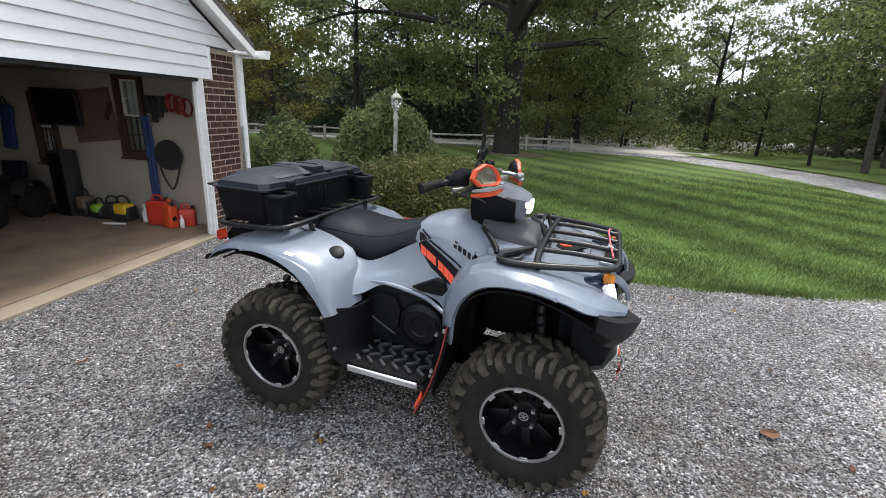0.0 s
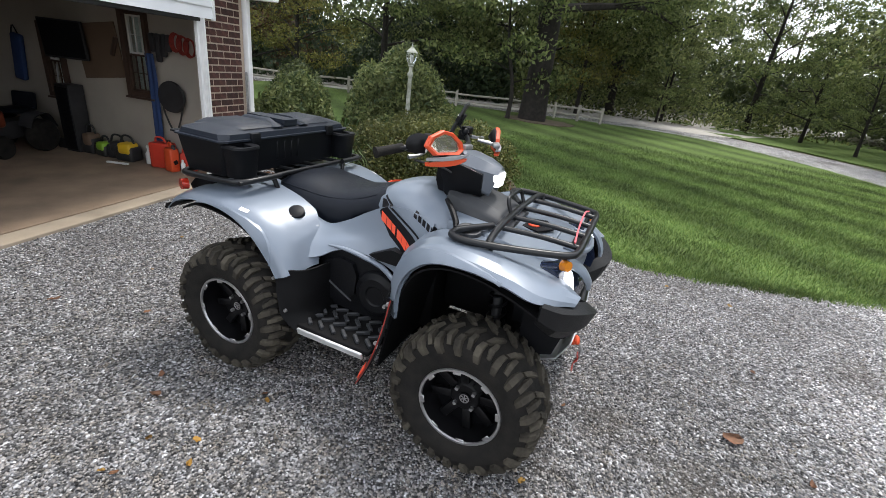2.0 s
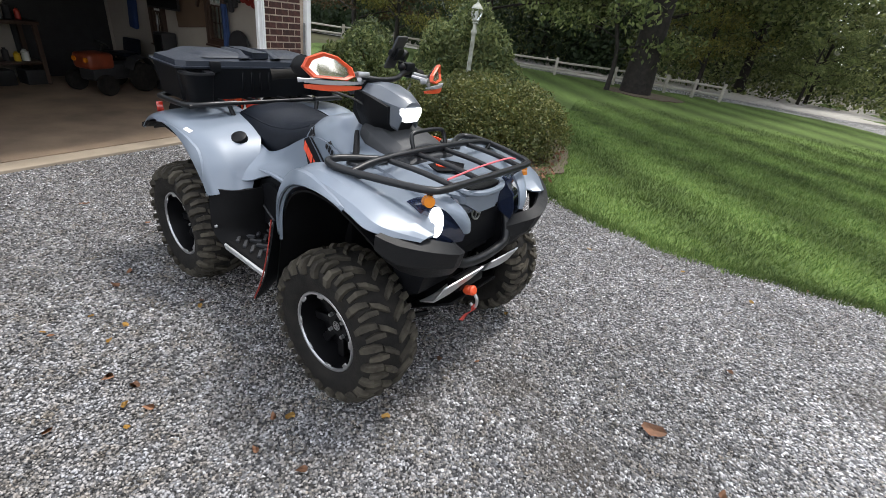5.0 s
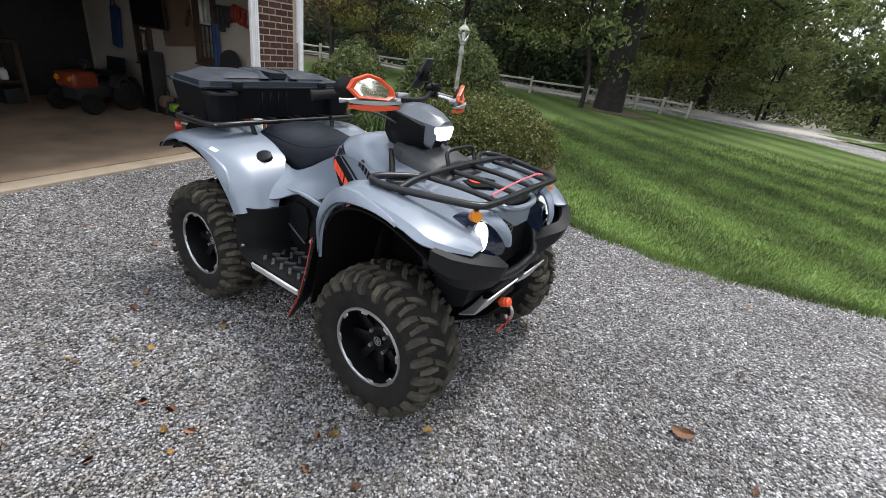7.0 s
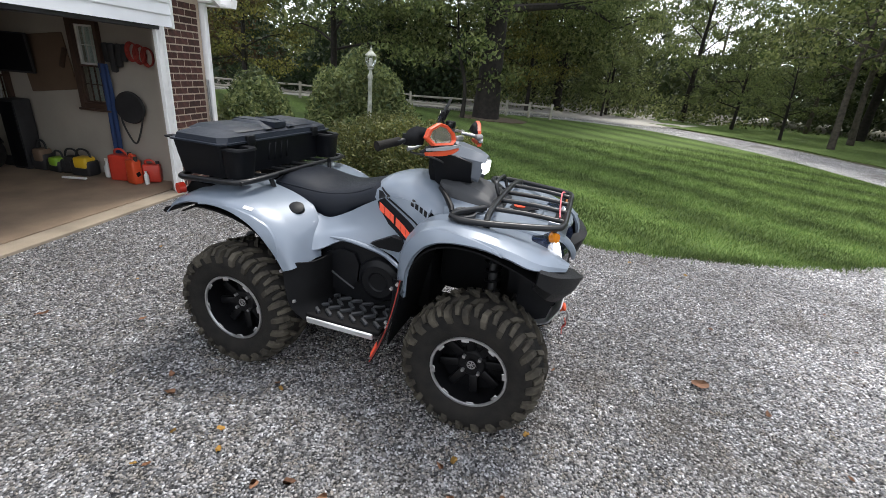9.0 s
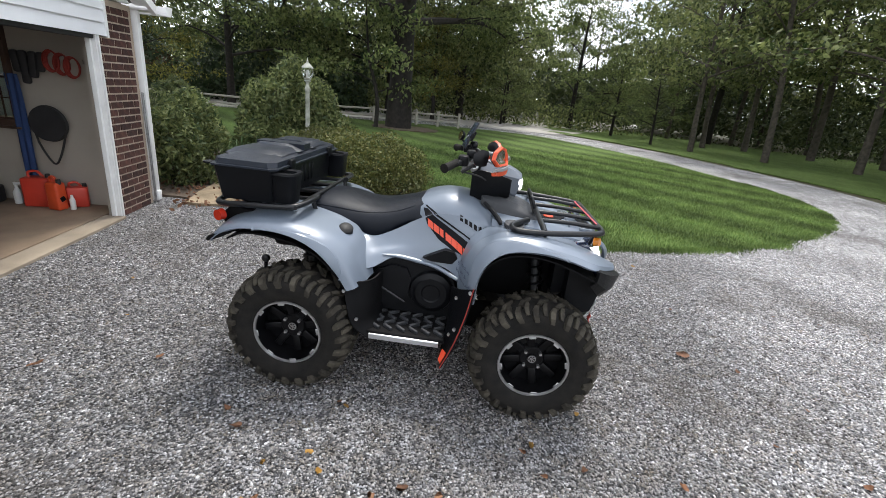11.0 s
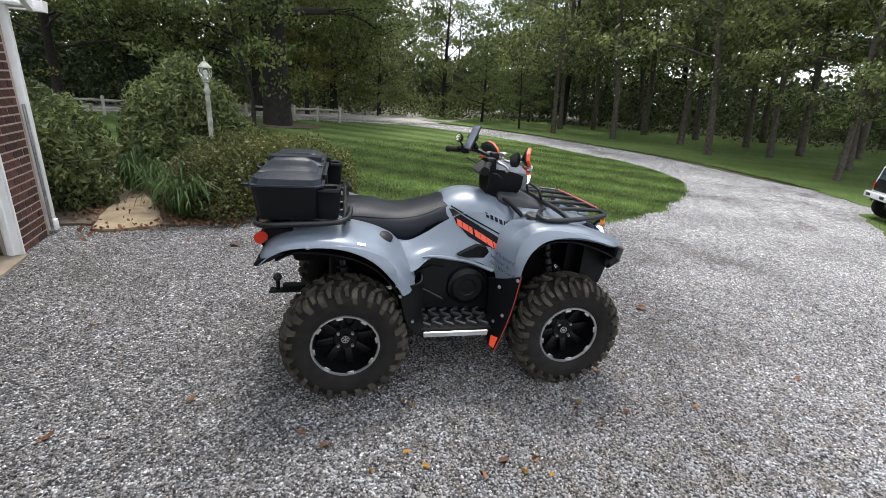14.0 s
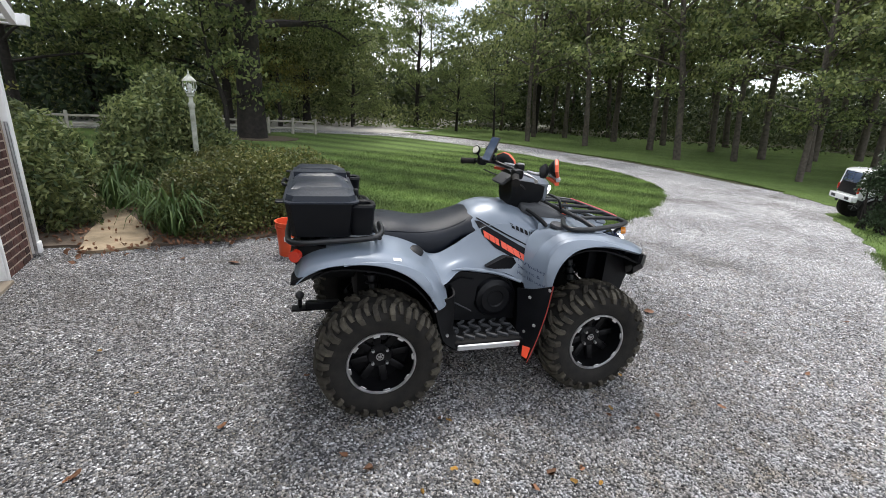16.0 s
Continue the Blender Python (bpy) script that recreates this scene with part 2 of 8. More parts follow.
def gravel_mat():
    m = bpy.data.materials.new("gravel")
    m.use_nodes = True
    n, l = m.node_tree.nodes, m.node_tree.links
    b = n["Principled BSDF"]
    b.inputs["Roughness"].default_value = 0.9
    tc = n.new("ShaderNodeTexCoord")
    vor = n.new("ShaderNodeTexVoronoi")
    vor.inputs["Scale"].default_value = 92
    v2 = n.new("ShaderNodeTexVoronoi")
    v2.inputs["Scale"].default_value = 26
    big = n.new("ShaderNodeTexNoise")
    big.inputs["Scale"].default_value, big.inputs["Detail"].default_value = 0.7, 8
    for t in (vor, v2, big):
        l.new(tc.outputs["Object"], t.inputs["Vector"])
    ramp = n.new("ShaderNodeValToRGB")
    e = ramp.color_ramp.elements
    e[0].position, e[0].color = 0.0, (0.016, 0.016, 0.018, 1)
    e[1].position, e[1].color = 1.0, (0.62, 0.62, 0.64, 1)
    for p, c in ((0.25, (0.062, 0.062, 0.067, 1)), (0.55, (0.150, 0.150, 0.157, 1)), (0.72, (0.20, 0.186, 0.170, 1)), (0.9, (0.33, 0.33, 0.345, 1))):
        k = e.new(p)
        k.color = c
    sep = n.new("ShaderNodeSeparateColor")
    l.new(vor.outputs["Color"], sep.inputs["Color"])
    l.new(sep.outputs["Red"], ramp.inputs["Fac"])
    r2 = n.new("ShaderNodeMapRange")
    r2.inputs["To Min"].default_value, r2.inputs["To Max"].default_value = 0.70, 1.32
    s2 = n.new("ShaderNodeSeparateColor")
    l.new(v2.outputs["Color"], s2.inputs["Color"])
    l.new(s2.outputs["Green"], r2.inputs["Value"])
    r3 = n.new("ShaderNodeMapRange")
    r3.inputs["From Min"].default_value, r3.inputs["From Max"].default_value = 0.3, 0.7
    r3.inputs["To Min"].default_value, r3.inputs["To Max"].default_value = 0.80, 1.34
    l.new(big.outputs["Fac"], r3.inputs["Value"])
    out = ramp.outputs["Color"]
    for r in (r2, r3):
        mul = n.new("ShaderNodeMix")
        mul.data_type, mul.blend_type = "RGBA", "MULTIPLY"
        mul.inputs["Factor"].default_value = 1
        l.new(out, mul.inputs["A"])
        l.new(r.outputs["Result"], mul.inputs["B"])
        out = mul.outputs["Result"]
    out = pale_lit_lane(n, l, tc, out)
    # trodden dirt that shows through in patches
    dirt = n.new("ShaderNodeTexNoise")
    dirt.inputs["Scale"].default_value, dirt.inputs["Detail"].default_value, dirt.inputs["Roughness"].default_value = 0.6, 10, 0.72
    l.new(tc.outputs["Object"], dirt.inputs["Vector"])
    dr = n.new("ShaderNodeMapRange")
    dr.inputs["From Min"].default_value, dr.inputs["From Max"].default_value = 0.515, 0.63
    dr.inputs["To Max"].default_value = 0.60
    # wet, oily spots where machines are parked and turned
    worn = dirt.outputs["Fac"]
    for x, y, wide, deep in SPOTS:
        far = n.new("ShaderNodeVectorMath")
        far.operation = "DISTANCE"
        far.inputs[1].default_value = (x, y, 0)
        l.new(tc.outputs["Object"], far.inputs[0])
        fall = n.new("ShaderNodeMapRange")
        fall.interpolation_type = "SMOOTHSTEP"
        fall.inputs["From Min"].default_value, fall.inputs["From Max"].default_value = 0.0, wide
        fall.inputs["To Min"].default_value, fall.inputs["To Max"].default_value = deep, 0.0
        l.new(far.outputs["Value"], fall.inputs["Value"])
        plus = n.new("ShaderNodeMath")
        plus.operation = "ADD"
        l.new(worn, plus.inputs[0])
        l.new(fall.outputs["Result"], plus.inputs[1])
        worn = plus.outputs["Value"]
    l.new(worn, dr.inputs["Value"])
    mud = n.new("ShaderNodeMix")
    mud.data_type = "RGBA"
    mud.inputs["B"].default_value = (0.062, 0.052, 0.043, 1)
    l.new(dr.outputs["Result"], mud.inputs["Factor"])
    l.new(out, mud.inputs["A"])
    out = mud.outputs["Result"]
    l.new(out, b.inputs["Base Color"])
    bp = n.new("ShaderNodeBump")
    bp.inputs["Strength"].default_value, bp.inputs["Distance"].default_value = 1.0, 0.016
    bp.invert = True
    l.new(vor.outputs["Distance"], bp.inputs["Height"])
    l.new(bp.outputs["Normal"], b.inputs["Normal"])
    return m


def lawn_mat(name="lawn", low=0.76, high=1.40):
    m = bpy.data.materials.new(name)
    m.use_nodes = True
    n, l = m.node_tree.nodes, m.node_tree.links
    b = n["Principled BSDF"]
    b.inputs["Roughness"].default_value = 0.95
    b.inputs["Specular IOR Level"].default_value = 0.2
    tc = n.new("ShaderNodeTexCoord")
    fine, mid, big = (n.new("ShaderNodeTexNoise") for _ in range(3))
    for t, s in ((fine, 70), (mid, 6), (big, 0.6)):
        t.inputs["Scale"].default_value, t.inputs["Detail"].default_value = s, 6
        l.new(tc.outputs["Object"], t.inputs["Vector"])
    mp = n.new("ShaderNodeMapping")
    mp.inputs["Rotation"].default_value = (0, 0, radians(62))
    wv = n.new("ShaderNodeTexWave")
    wv.bands_direction = "Y"
    wv.inputs["Scale"].default_value, wv.inputs["Distortion"].default_value = 0.21, 1.6
    l.new(tc.outputs["Object"], mp.inputs["Vector"])
    l.new(mp.outputs["Vector"], wv.inputs["Vector"])
    ramp = n.new("ShaderNodeValToRGB")
    e = ramp.color_ramp.elements
    e[0].position, e[0].color = 0.3, (0.030, 0.054, 0.014, 1)
    e[1].position, e[1].color = 0.72, (0.128, 0.185, 0.050, 1)
    l.new(fine.outputs["Fac"], ramp.inputs["Fac"])
    out = ramp.outputs["Color"]
    for src, lo, hi in ((mid.outputs["Fac"], 0.62, 1.38), (big.outputs["Fac"], 0.72, 1.28), (wv.outputs["Fac"], low, high)):
        r = n.new("ShaderNodeMapRange")
        r.inputs["To Min"].default_value, r.inputs["To Max"].default_value = lo, hi
        l.new(src, r.inputs["Value"])
        mul = n.new("ShaderNodeMix")
        mul.data_type, mul.blend_type = "RGBA", "MULTIPLY"
        mul.inputs["Factor"].default_value = 1
        l.new(out, mul.inputs["A"])
        l.new(r.outputs["Result"], mul.inputs["B"])
        out = mul.outputs["Result"]
    l.new(out, b.inputs["Base Color"])
    bp = n.new("ShaderNodeBump")
    bp.inputs["Strength"].default_value, bp.inputs["Distance"].default_value = 0.8, 0.02
    l.new(fine.outputs["Fac"], bp.inputs["Height"])
    l.new(bp.outputs["Normal"], b.inputs["Normal"])
    return m


def leaf_mat(name, color, color2, through=0.35, stripes=False):
    """Leaves that let some light through, each a little different."""
    m = bpy.data.materials.new(name)
    m.use_nodes = True
    n, l = m.node_tree.nodes, m.node_tree.links
    b = n["Principled BSDF"]
    b.inputs["Roughness"].default_value = 0.55
    b.inputs["Specular IOR Level"].default_value = 0.35
    g = n.new("ShaderNodeNewGeometry")
    mix = n.new("ShaderNodeMix")
    mix.data_type = "RGBA"
    mix.inputs["A"].default_value, mix.inputs["B"].default_value = (*color, 1), (*color2, 1)
    l.new(g.outputs["Random Per Island"], mix.inputs["Factor"])
    tc = n.new("ShaderNodeTexCoord")
    ns = n.new("ShaderNodeTexNoise")
    ns.inputs["Scale"].default_value = 0.8
    l.new(tc.outputs["Object"], ns.inputs["Vector"])
    r = n.new("ShaderNodeMapRange")
    r.inputs["From Min"].default_value, r.inputs["From Max"].default_value = 0.3, 0.7
    r.inputs["To Min"].default_value, r.inputs["To Max"].default_value = 0.7, 1.3
    l.new(ns.outputs["Fac"], r.inputs["Value"])
    mul = n.new("ShaderNodeMix")
    mul.data_type, mul.blend_type = "RGBA", "MULTIPLY"
    mul.inputs["Factor"].default_value = 1
    l.new(mix.outputs["Result"], mul.inputs["A"])
    l.new(r.outputs["Result"], mul.inputs["B"])
    if stripes:
        # the mower's lanes, the same as in the turf below
        mp = n.new("ShaderNodeMapping")
        mp.inputs["Rotation"].default_value = (0, 0, radians(62))
        wv = n.new("ShaderNodeTexWave")
        wv.bands_direction = "Y"
        wv.inputs["Scale"].default_value, wv.inputs["Distortion"].default_value = 0.21, 1.6
        l.new(tc.outputs["Object"], mp.inputs["Vector"])
        l.new(mp.outputs["Vector"], wv.inputs["Vector"])
        r5 = n.new("ShaderNodeMapRange")
        r5.inputs["To Min"].default_value, r5.inputs["To Max"].default_value = 0.72, 1.34
        ns.inputs["Scale"].default_value, ns.inputs["Detail"].default_value = 2.2, 6
        r.inputs["To Min"].default_value, r.inputs["To Max"].default_value = 0.58, 1.42
        l.new(wv.outputs["Fac"], r5.inputs["Value"])
        lane = n.new("ShaderNodeMix")
        lane.data_type, lane.blend_type = "RGBA", "MULTIPLY"
        lane.inputs["Factor"].default_value = 1
        l.new(mul.outputs["Result"], lane.inputs["A"])
        l.new(r5.outputs["Result"], lane.inputs["B"])
        mul = lane
    l.new(mul.outputs["Result"], b.inputs["Base Color"])
    tr = n.new("ShaderNodeBsdfTranslucent")
    l.new(mul.outputs["Result"], tr.inputs["Color"])
    ms = n.new("ShaderNodeMixShader")
    ms.inputs["Fac"].default_value = through
    l.new(b.outputs["BSDF"], ms.inputs[1])
    l.new(tr.outputs["BSDF"], ms.inputs[2])
    l.new(ms.outputs["Shader"], n["Material Output"].inputs["Surface"])
    return m


M = {}
M["gravel"] = gravel_mat()
M["lawn"] = lawn_mat()
M["bank_grass"] = lawn_mat("bank_grass", 1.04, 1.20)
M["wood_floor"] = mat("forest_floor", (0.07, 0.075, 0.03), 0.95, scale=1.5, color2=(0.05, 0.04, 0.02), bump=0.6, bump_scale=20)
M["concrete"] = mat("concrete", (0.37, 0.305, 0.23), 0.85, scale=2.2, color2=(0.22, 0.18, 0.135), bump=0.2, bump_scale=90)
# browner than the apron, and darkened: the garage's shade is in the colour
M["garage_concrete"] = mat("shaded_brown_concrete", (0.30, 0.215, 0.145), 0.8, scale=2.0, color2=(0.16, 0.115, 0.080), bump=0.2, bump_scale=70)
M["pale_gravel"] = mat("pale_gravel", (0.46, 0.44, 0.41), 0.95, scale=5, color2=(0.30, 0.285, 0.26), bump=0.6, bump_scale=60)
M["siding"] = mat("white_siding", (0.80, 0.81, 0.83), 0.45, spread=0.05, scale=3, bump=0.05, bump_scale=30)
M["trim"] = mat("white_trim", (0.78, 0.78, 0.78), 0.5, spread=0.08, scale=6, bump=0.05)
M["old_white"] = mat("weathered_white_paint", (0.46, 0.47, 0.42), 0.7, scale=14, color2=(0.24, 0.25, 0.20), bump=0.3, bump_scale=60)
M["mortar"] = mat("mortar", (0.42, 0.34, 0.27), 0.95, scale=20, bump=0.4, bump_scale=120)
M["brick"] = mat("brick", (0.098, 0.040, 0.031), 0.9, scale=14, color2=(0.046, 0.020, 0.016), bump=0.5, bump_scale=90, random_ob=0.45)
M["roof"] = mat("roof_shingle", (0.10, 0.09, 0.085), 0.95, scale=10, bump=0.5, bump_scale=60)
M["inner_wall"] = mat("painted_inner_wall", (0.36, 0.325, 0.28), 0.85, scale=1.4, spread=0.14, bump=0.08, bump_scale=30)
M["dark_wood"] = mat("dark_wood", (0.055, 0.030, 0.020), 0.6, scale=12, bump=0.2)
M["bark"] = mat("bark", (0.024, 0.019, 0.016), 0.95, scale=9, color2=(0.009, 0.007, 0.006), bump=1.0, bump_scale=22)
M["pale_bark"] = mat("grey_bark", (0.105, 0.090, 0.072), 0.95, scale=7, color2=(0.045, 0.038, 0.031), bump=0.8, bump_scale=25)
M["leaf_oak"] = leaf_mat("oak_leaf", (0.034, 0.062, 0.020), (0.240, 0.280, 0.100), 0.45)
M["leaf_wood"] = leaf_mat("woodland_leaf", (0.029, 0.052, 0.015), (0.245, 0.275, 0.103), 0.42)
# darker than the woodland leaf: shade inside the wood is put into the colour
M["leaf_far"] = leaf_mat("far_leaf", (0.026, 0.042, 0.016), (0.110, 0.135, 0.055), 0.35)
M["leaf_gold"] = leaf_mat("turning_leaf", (0.060, 0.075, 0.020), (0.230, 0.210, 0.050))
M["leaf_red"] = leaf_mat("copper_leaf", (0.045, 0.030, 0.014), (0.105, 0.062, 0.026))
M["leaf_rhodo"] = leaf_mat("rhododendron_leaf", (0.026, 0.050, 0.016), (0.200, 0.225, 0.085), 0.3)
M["leaf_azalea"] = leaf_mat("azalea_leaf", (0.035, 0.058, 0.014), (0.155, 0.150, 0.045), 0.25)
M["blade"] = leaf_mat("grass_blade", (0.050, 0.100, 0.022), (0.172, 0.230, 0.072), 0.4, True)
M["lily"] = leaf_mat("lily_leaf", (0.040, 0.080, 0.022), (0.095, 0.140, 0.042), 0.3)
M["fence"] = mat("weathered_fence", (0.34, 0.32, 0.28), 0.9, scale=9, bump=0.4)
M["soil"] = mat("mulch", (0.095, 0.070, 0.050), 0.95, scale=12, bump=1.0, bump_scale=40)
# quad bike
M["paint"] = mat("grey_blue_paint", (0.156, 0.186, 0.230), 0.34, metal=0.12, spread=0.05, scale=5, coat=0.35)
M["paint_dark"] = mat("satin_grey_plastic", (0.095, 0.108, 0.130), 0.34, spread=0.05, coat=0.3)
M["black"] = mat("black_plastic", (0.004, 0.0043, 0.0055), 0.45, spec=0.2, spread=0.25, scale=9, bump=0.12, bump_scale=400)
M["black_matt"] = mat("dusty_black_plastic", (0.0042, 0.0042, 0.0048), 0.68, spec=0.14, spread=0.4, scale=7, bump=0.1, bump_scale=200)
M["charcoal"] = mat("charcoal_plastic", (0.034, 0.036, 0.040), 0.55, spec=0.4, spread=0.2, scale=9, bump=0.15, bump_scale=300)
M["bumper"] = mat("bumper_plastic", (0.007, 0.0074, 0.0085), 0.52, spec=0.28, spread=0.3, scale=9, bump=0.15, bump_scale=250)
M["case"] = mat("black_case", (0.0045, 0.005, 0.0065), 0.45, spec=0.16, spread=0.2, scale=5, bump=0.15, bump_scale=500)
# lighter and bluer than the case: the sky's reflection is put into the colour
M["lid"] = mat("sky_tinted_case_lid", (0.013, 0.017, 0.026), 0.40, spec=0.30, spread=0.15, scale=5, bump=0.15, bump_scale=500)
M["seat"] = mat("seat_vinyl", (0.005, 0.007, 0.012), 0.42, spec=0.22, spread=0.15, scale=9, bump=0.2, bump_scale=350)
M["tube"] = mat("black_powder_coat", (0.008, 0.0085, 0.010), 0.35, spec=0.4, spread=0.1, bump=0.05, bump_scale=300)
M["rubber"] = mat("tyre_rubber", (0.0085, 0.0082, 0.0078), 0.85, spec=0.2, scale=16, color2=(0.018, 0.016, 0.014), bump=0.2, bump_scale=120)
M["lug"] = mat("dusty_tread", (0.060, 0.053, 0.040), 0.9, spec=0.3, scale=18, color2=(0.022, 0.019, 0.015), bump=0.2, bump_scale=120, island=0.3)
M["rim"] = mat("black_rim", (0.0035, 0.0035, 0.0042), 0.38, spec=0.2, spread=0.2)
M["alloy"] = mat("machined_alloy", (0.50, 0.50, 0.51), 0.34, metal=0.9, spread=0.1, scale=30)
M["steel"] = mat("steel", (0.35, 0.35, 0.36), 0.4, metal=0.9, spread=0.3, scale=20)
M["skid"] = mat("aluminium_plate", (0.62, 0.63, 0.64), 0.4, metal=0.6, spread=0.15, scale=8)
M["orange"] = mat("orange_plastic", (0.62, 0.075, 0.022), 0.45, spread=0.12, bump=0.08)
M["red"] = mat("red_plastic", (0.55, 0.045, 0.025), 0.4, spread=0.1)
M["red_lens"] = mat("red_lens", (0.42, 0.026, 0.012), 0.15, spread=0.1, coat=0.6)
M["amber"] = mat("amber_lens", (0.62, 0.20, 0.015), 0.15, spread=0.1, coat=0.6)
M["lens_dark"] = mat("navy_lens", (0.012, 0.018, 0.040), 0.06, spread=0.05, coat=0.6)
M["lamp_on"] = glow("lit_lamp", (0.95, 0.97, 1.0), 1.7)
M["mirror"] = mat("mirror", (0.92, 0.88, 0.78), 0.03, metal=1.0, spread=0.02)
M["guard_lens"] = mat("mirror_lens", (0.85, 0.80, 0.70), 0.16, metal=0.9, spread=0.1, scale=14)
M["screen"] = mat("phone_glass", (0.05, 0.07, 0.12), 0.04, spread=0.05, coat=1.0)
M["decal_red"] = mat("red_orange_decal", (0.72, 0.075, 0.03), 0.4, spread=0.06)
M["decal_black"] = mat("black_decal", (0.006, 0.006, 0.008), 0.55, spec=0.12, spread=0.1)
M["decal_white"] = mat("white_decal", (0.75, 0.75, 0.76), 0.4, spread=0.05)
M["decal_navy"] = mat("navy_decal", (0.02, 0.03, 0.07), 0.4, spread=0.05)
M["strap"] = mat("red_strap", (0.26, 0.026, 0.018), 0.8, spread=0.2, scale=40)
# orange dimmed so that the garage's shade is part of the paint colour
M["dim_orange"] = mat("shaded_orange_paint", (0.18, 0.034, 0.013), 0.5, spread=0.3, scale=6)
M["sand"] = mat("trodden_sand", (0.35, 0.27, 0.18), 0.95, scale=5, color2=(0.20, 0.155, 0.10), bump=0.6, bump_scale=50)
M["yellow"] = mat("yellow_plastic", (0.60, 0.38, 0.02), 0.45)
M["blue_cloth"] = mat("blue_cloth", (0.02, 0.045, 0.13), 0.9, bump=0.3)
M["brown_board"] = mat("brown_board", (0.13, 0.085, 0.055), 0.85, scale=3)
M["window_glass"] = glass("window_glass", (0.9, 0.95, 0.93))
M["clear"] = glass("lamp_glass", (0.95, 0.98, 0.95), 0.05)
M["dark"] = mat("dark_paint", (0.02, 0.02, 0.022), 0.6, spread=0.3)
M["hose"] = mat("black_rubber_hose", (0.02, 0.02, 0.02), 0.55, spread=0.2)
M["green_tool"] = mat("lime_green_plastic", (0.22, 0.40, 0.03), 0.5)
M["white_plastic"] = mat("white_plastic", (0.72, 0.72, 0.70), 0.45)
M["pink"] = mat("pink_strap", (0.62, 0.12, 0.14), 0.7)
M["truck_white"] = mat("white_car_paint", (0.72, 0.73, 0.74), 0.25, spread=0.04, coat=0.6)
M["gravel_stone"] = mat("loose_stone", (0.265, 0.265, 0.278), 0.9, scale=9, color2=(0.160, 0.140, 0.118), island=0.92)
_n, _l = M["gravel_stone"].node_tree.nodes, M["gravel_stone"].node_tree.links
_col = _n["Principled BSDF"].inputs["Base Color"]
_l.new(pale_lit_lane(_n, _l, _n.new("ShaderNodeTexCoord"), _col.links[0].from_socket), _col)
M["dead_leaf"] = mat("fallen_leaf", (0.20, 0.095, 0.05), 0.8, spread=0.3, scale=30, random_ob=0.4)
M["yellow_leaf"] = mat("yellow_fallen_leaf", (0.36, 0.20, 0.04), 0.7, spread=0.25, scale=30, random_ob=0.3)
M["pine"] = leaf_mat("evergreen_needle", (0.018, 0.034, 0.014), (0.045, 0.07, 0.03), 0.15)
M["lace"] = leaf_mat("lace_curtain", (0.66, 0.72, 0.72), (0.78, 0.82, 0.82), 0.7)
M["ceiling_lamp"] = glow("ceiling_lamp", (1.0, 0.98, 0.95), 12.0)
M["grey_plastic"] = mat("grey_plastic", (0.30, 0.31, 0.32), 0.6)
# ---- ground, lawn, drive ----
def smooth01(v):
    v = min(1.0, max(0.0, v))
    return v * v * (3 - 2 * v)


def ground_z(x, y):
    """Level round the house; the wood on the far side of the drive stands a little higher."""
    r = math.hypot(x, y)
    z = 0.9 * smooth01((x - 13) / 22) * smooth01((22 - y) / 26 + 0.2)
    z += 0.012 * math.sin(x * 0.9 + 1) * math.sin(y * 0.8) * smooth01((r - 4) / 6)
    return z + 1.5 * smooth01((r - 55) / 120)


def in_poly(x, y, poly):
    hit = False
    for (x1, y1), (x2, y2) in zip(poly, poly[1:] + poly[:1]):
        if (y1 > y) != (y2 > y) and x < (x2 - x1) * (y - y1) / (y2 - y1) + x1:
            hit = not hit
    return hit


def area(name, poly, lift, material, step, label, thick=0.0, rough_edge=0.0, margin=0.6):
    """A patch of ground with a smooth outline that follows the land."""
    pts = [tuple(p) for p in curve_pts(poly + [poly[0]], 30 * len(poly))[:-1]]
    if rough_edge:
        pts = [(x + rough_edge * noise.noise((x * 3, y * 3, 1)), y + rough_edge * noise.noise((x * 3, y * 3, 7))) for x, y in pts]
    bm = bm_new()
    ring = [bm.verts.new((x, y, 0)) for x, y in pts]
    face = bm.faces.new(ring)
    bmesh.ops.triangulate(bm, faces=[face])
    xs, ys = [p[0] for p in pts], [p[1] for p in pts]
    for axis, lo, hi in ((0, min(xs), max(xs)), (1, min(ys), max(ys))):
        k = lo + step
        while k < hi:
            co = Vector((k, 0, 0)) if axis == 0 else Vector((0, k, 0))
            no = Vector((1, 0, 0)) if axis == 0 else Vector((0, 1, 0))
            bmesh.ops.bisect_plane(bm, geom=bm.verts[:] + bm.edges[:] + bm.faces[:], plane_co=co, plane_no=no)
            k += step
    for v in bm.verts:
        v.co.z = ground_z(v.co.x, v.co.y) + lift
    if thick:
        edge = [e for e in bm.edges if e.is_boundary]
        out = bmesh.ops.extrude_edge_only(bm, edges=edge)
        for v in out["geom"]:
            if isinstance(v, bmesh.types.BMVert):
                v.co.z -= thick
    return tagged(part(name, bm, material, None, label, smooth=60), category="ground", kind="structure"), pts


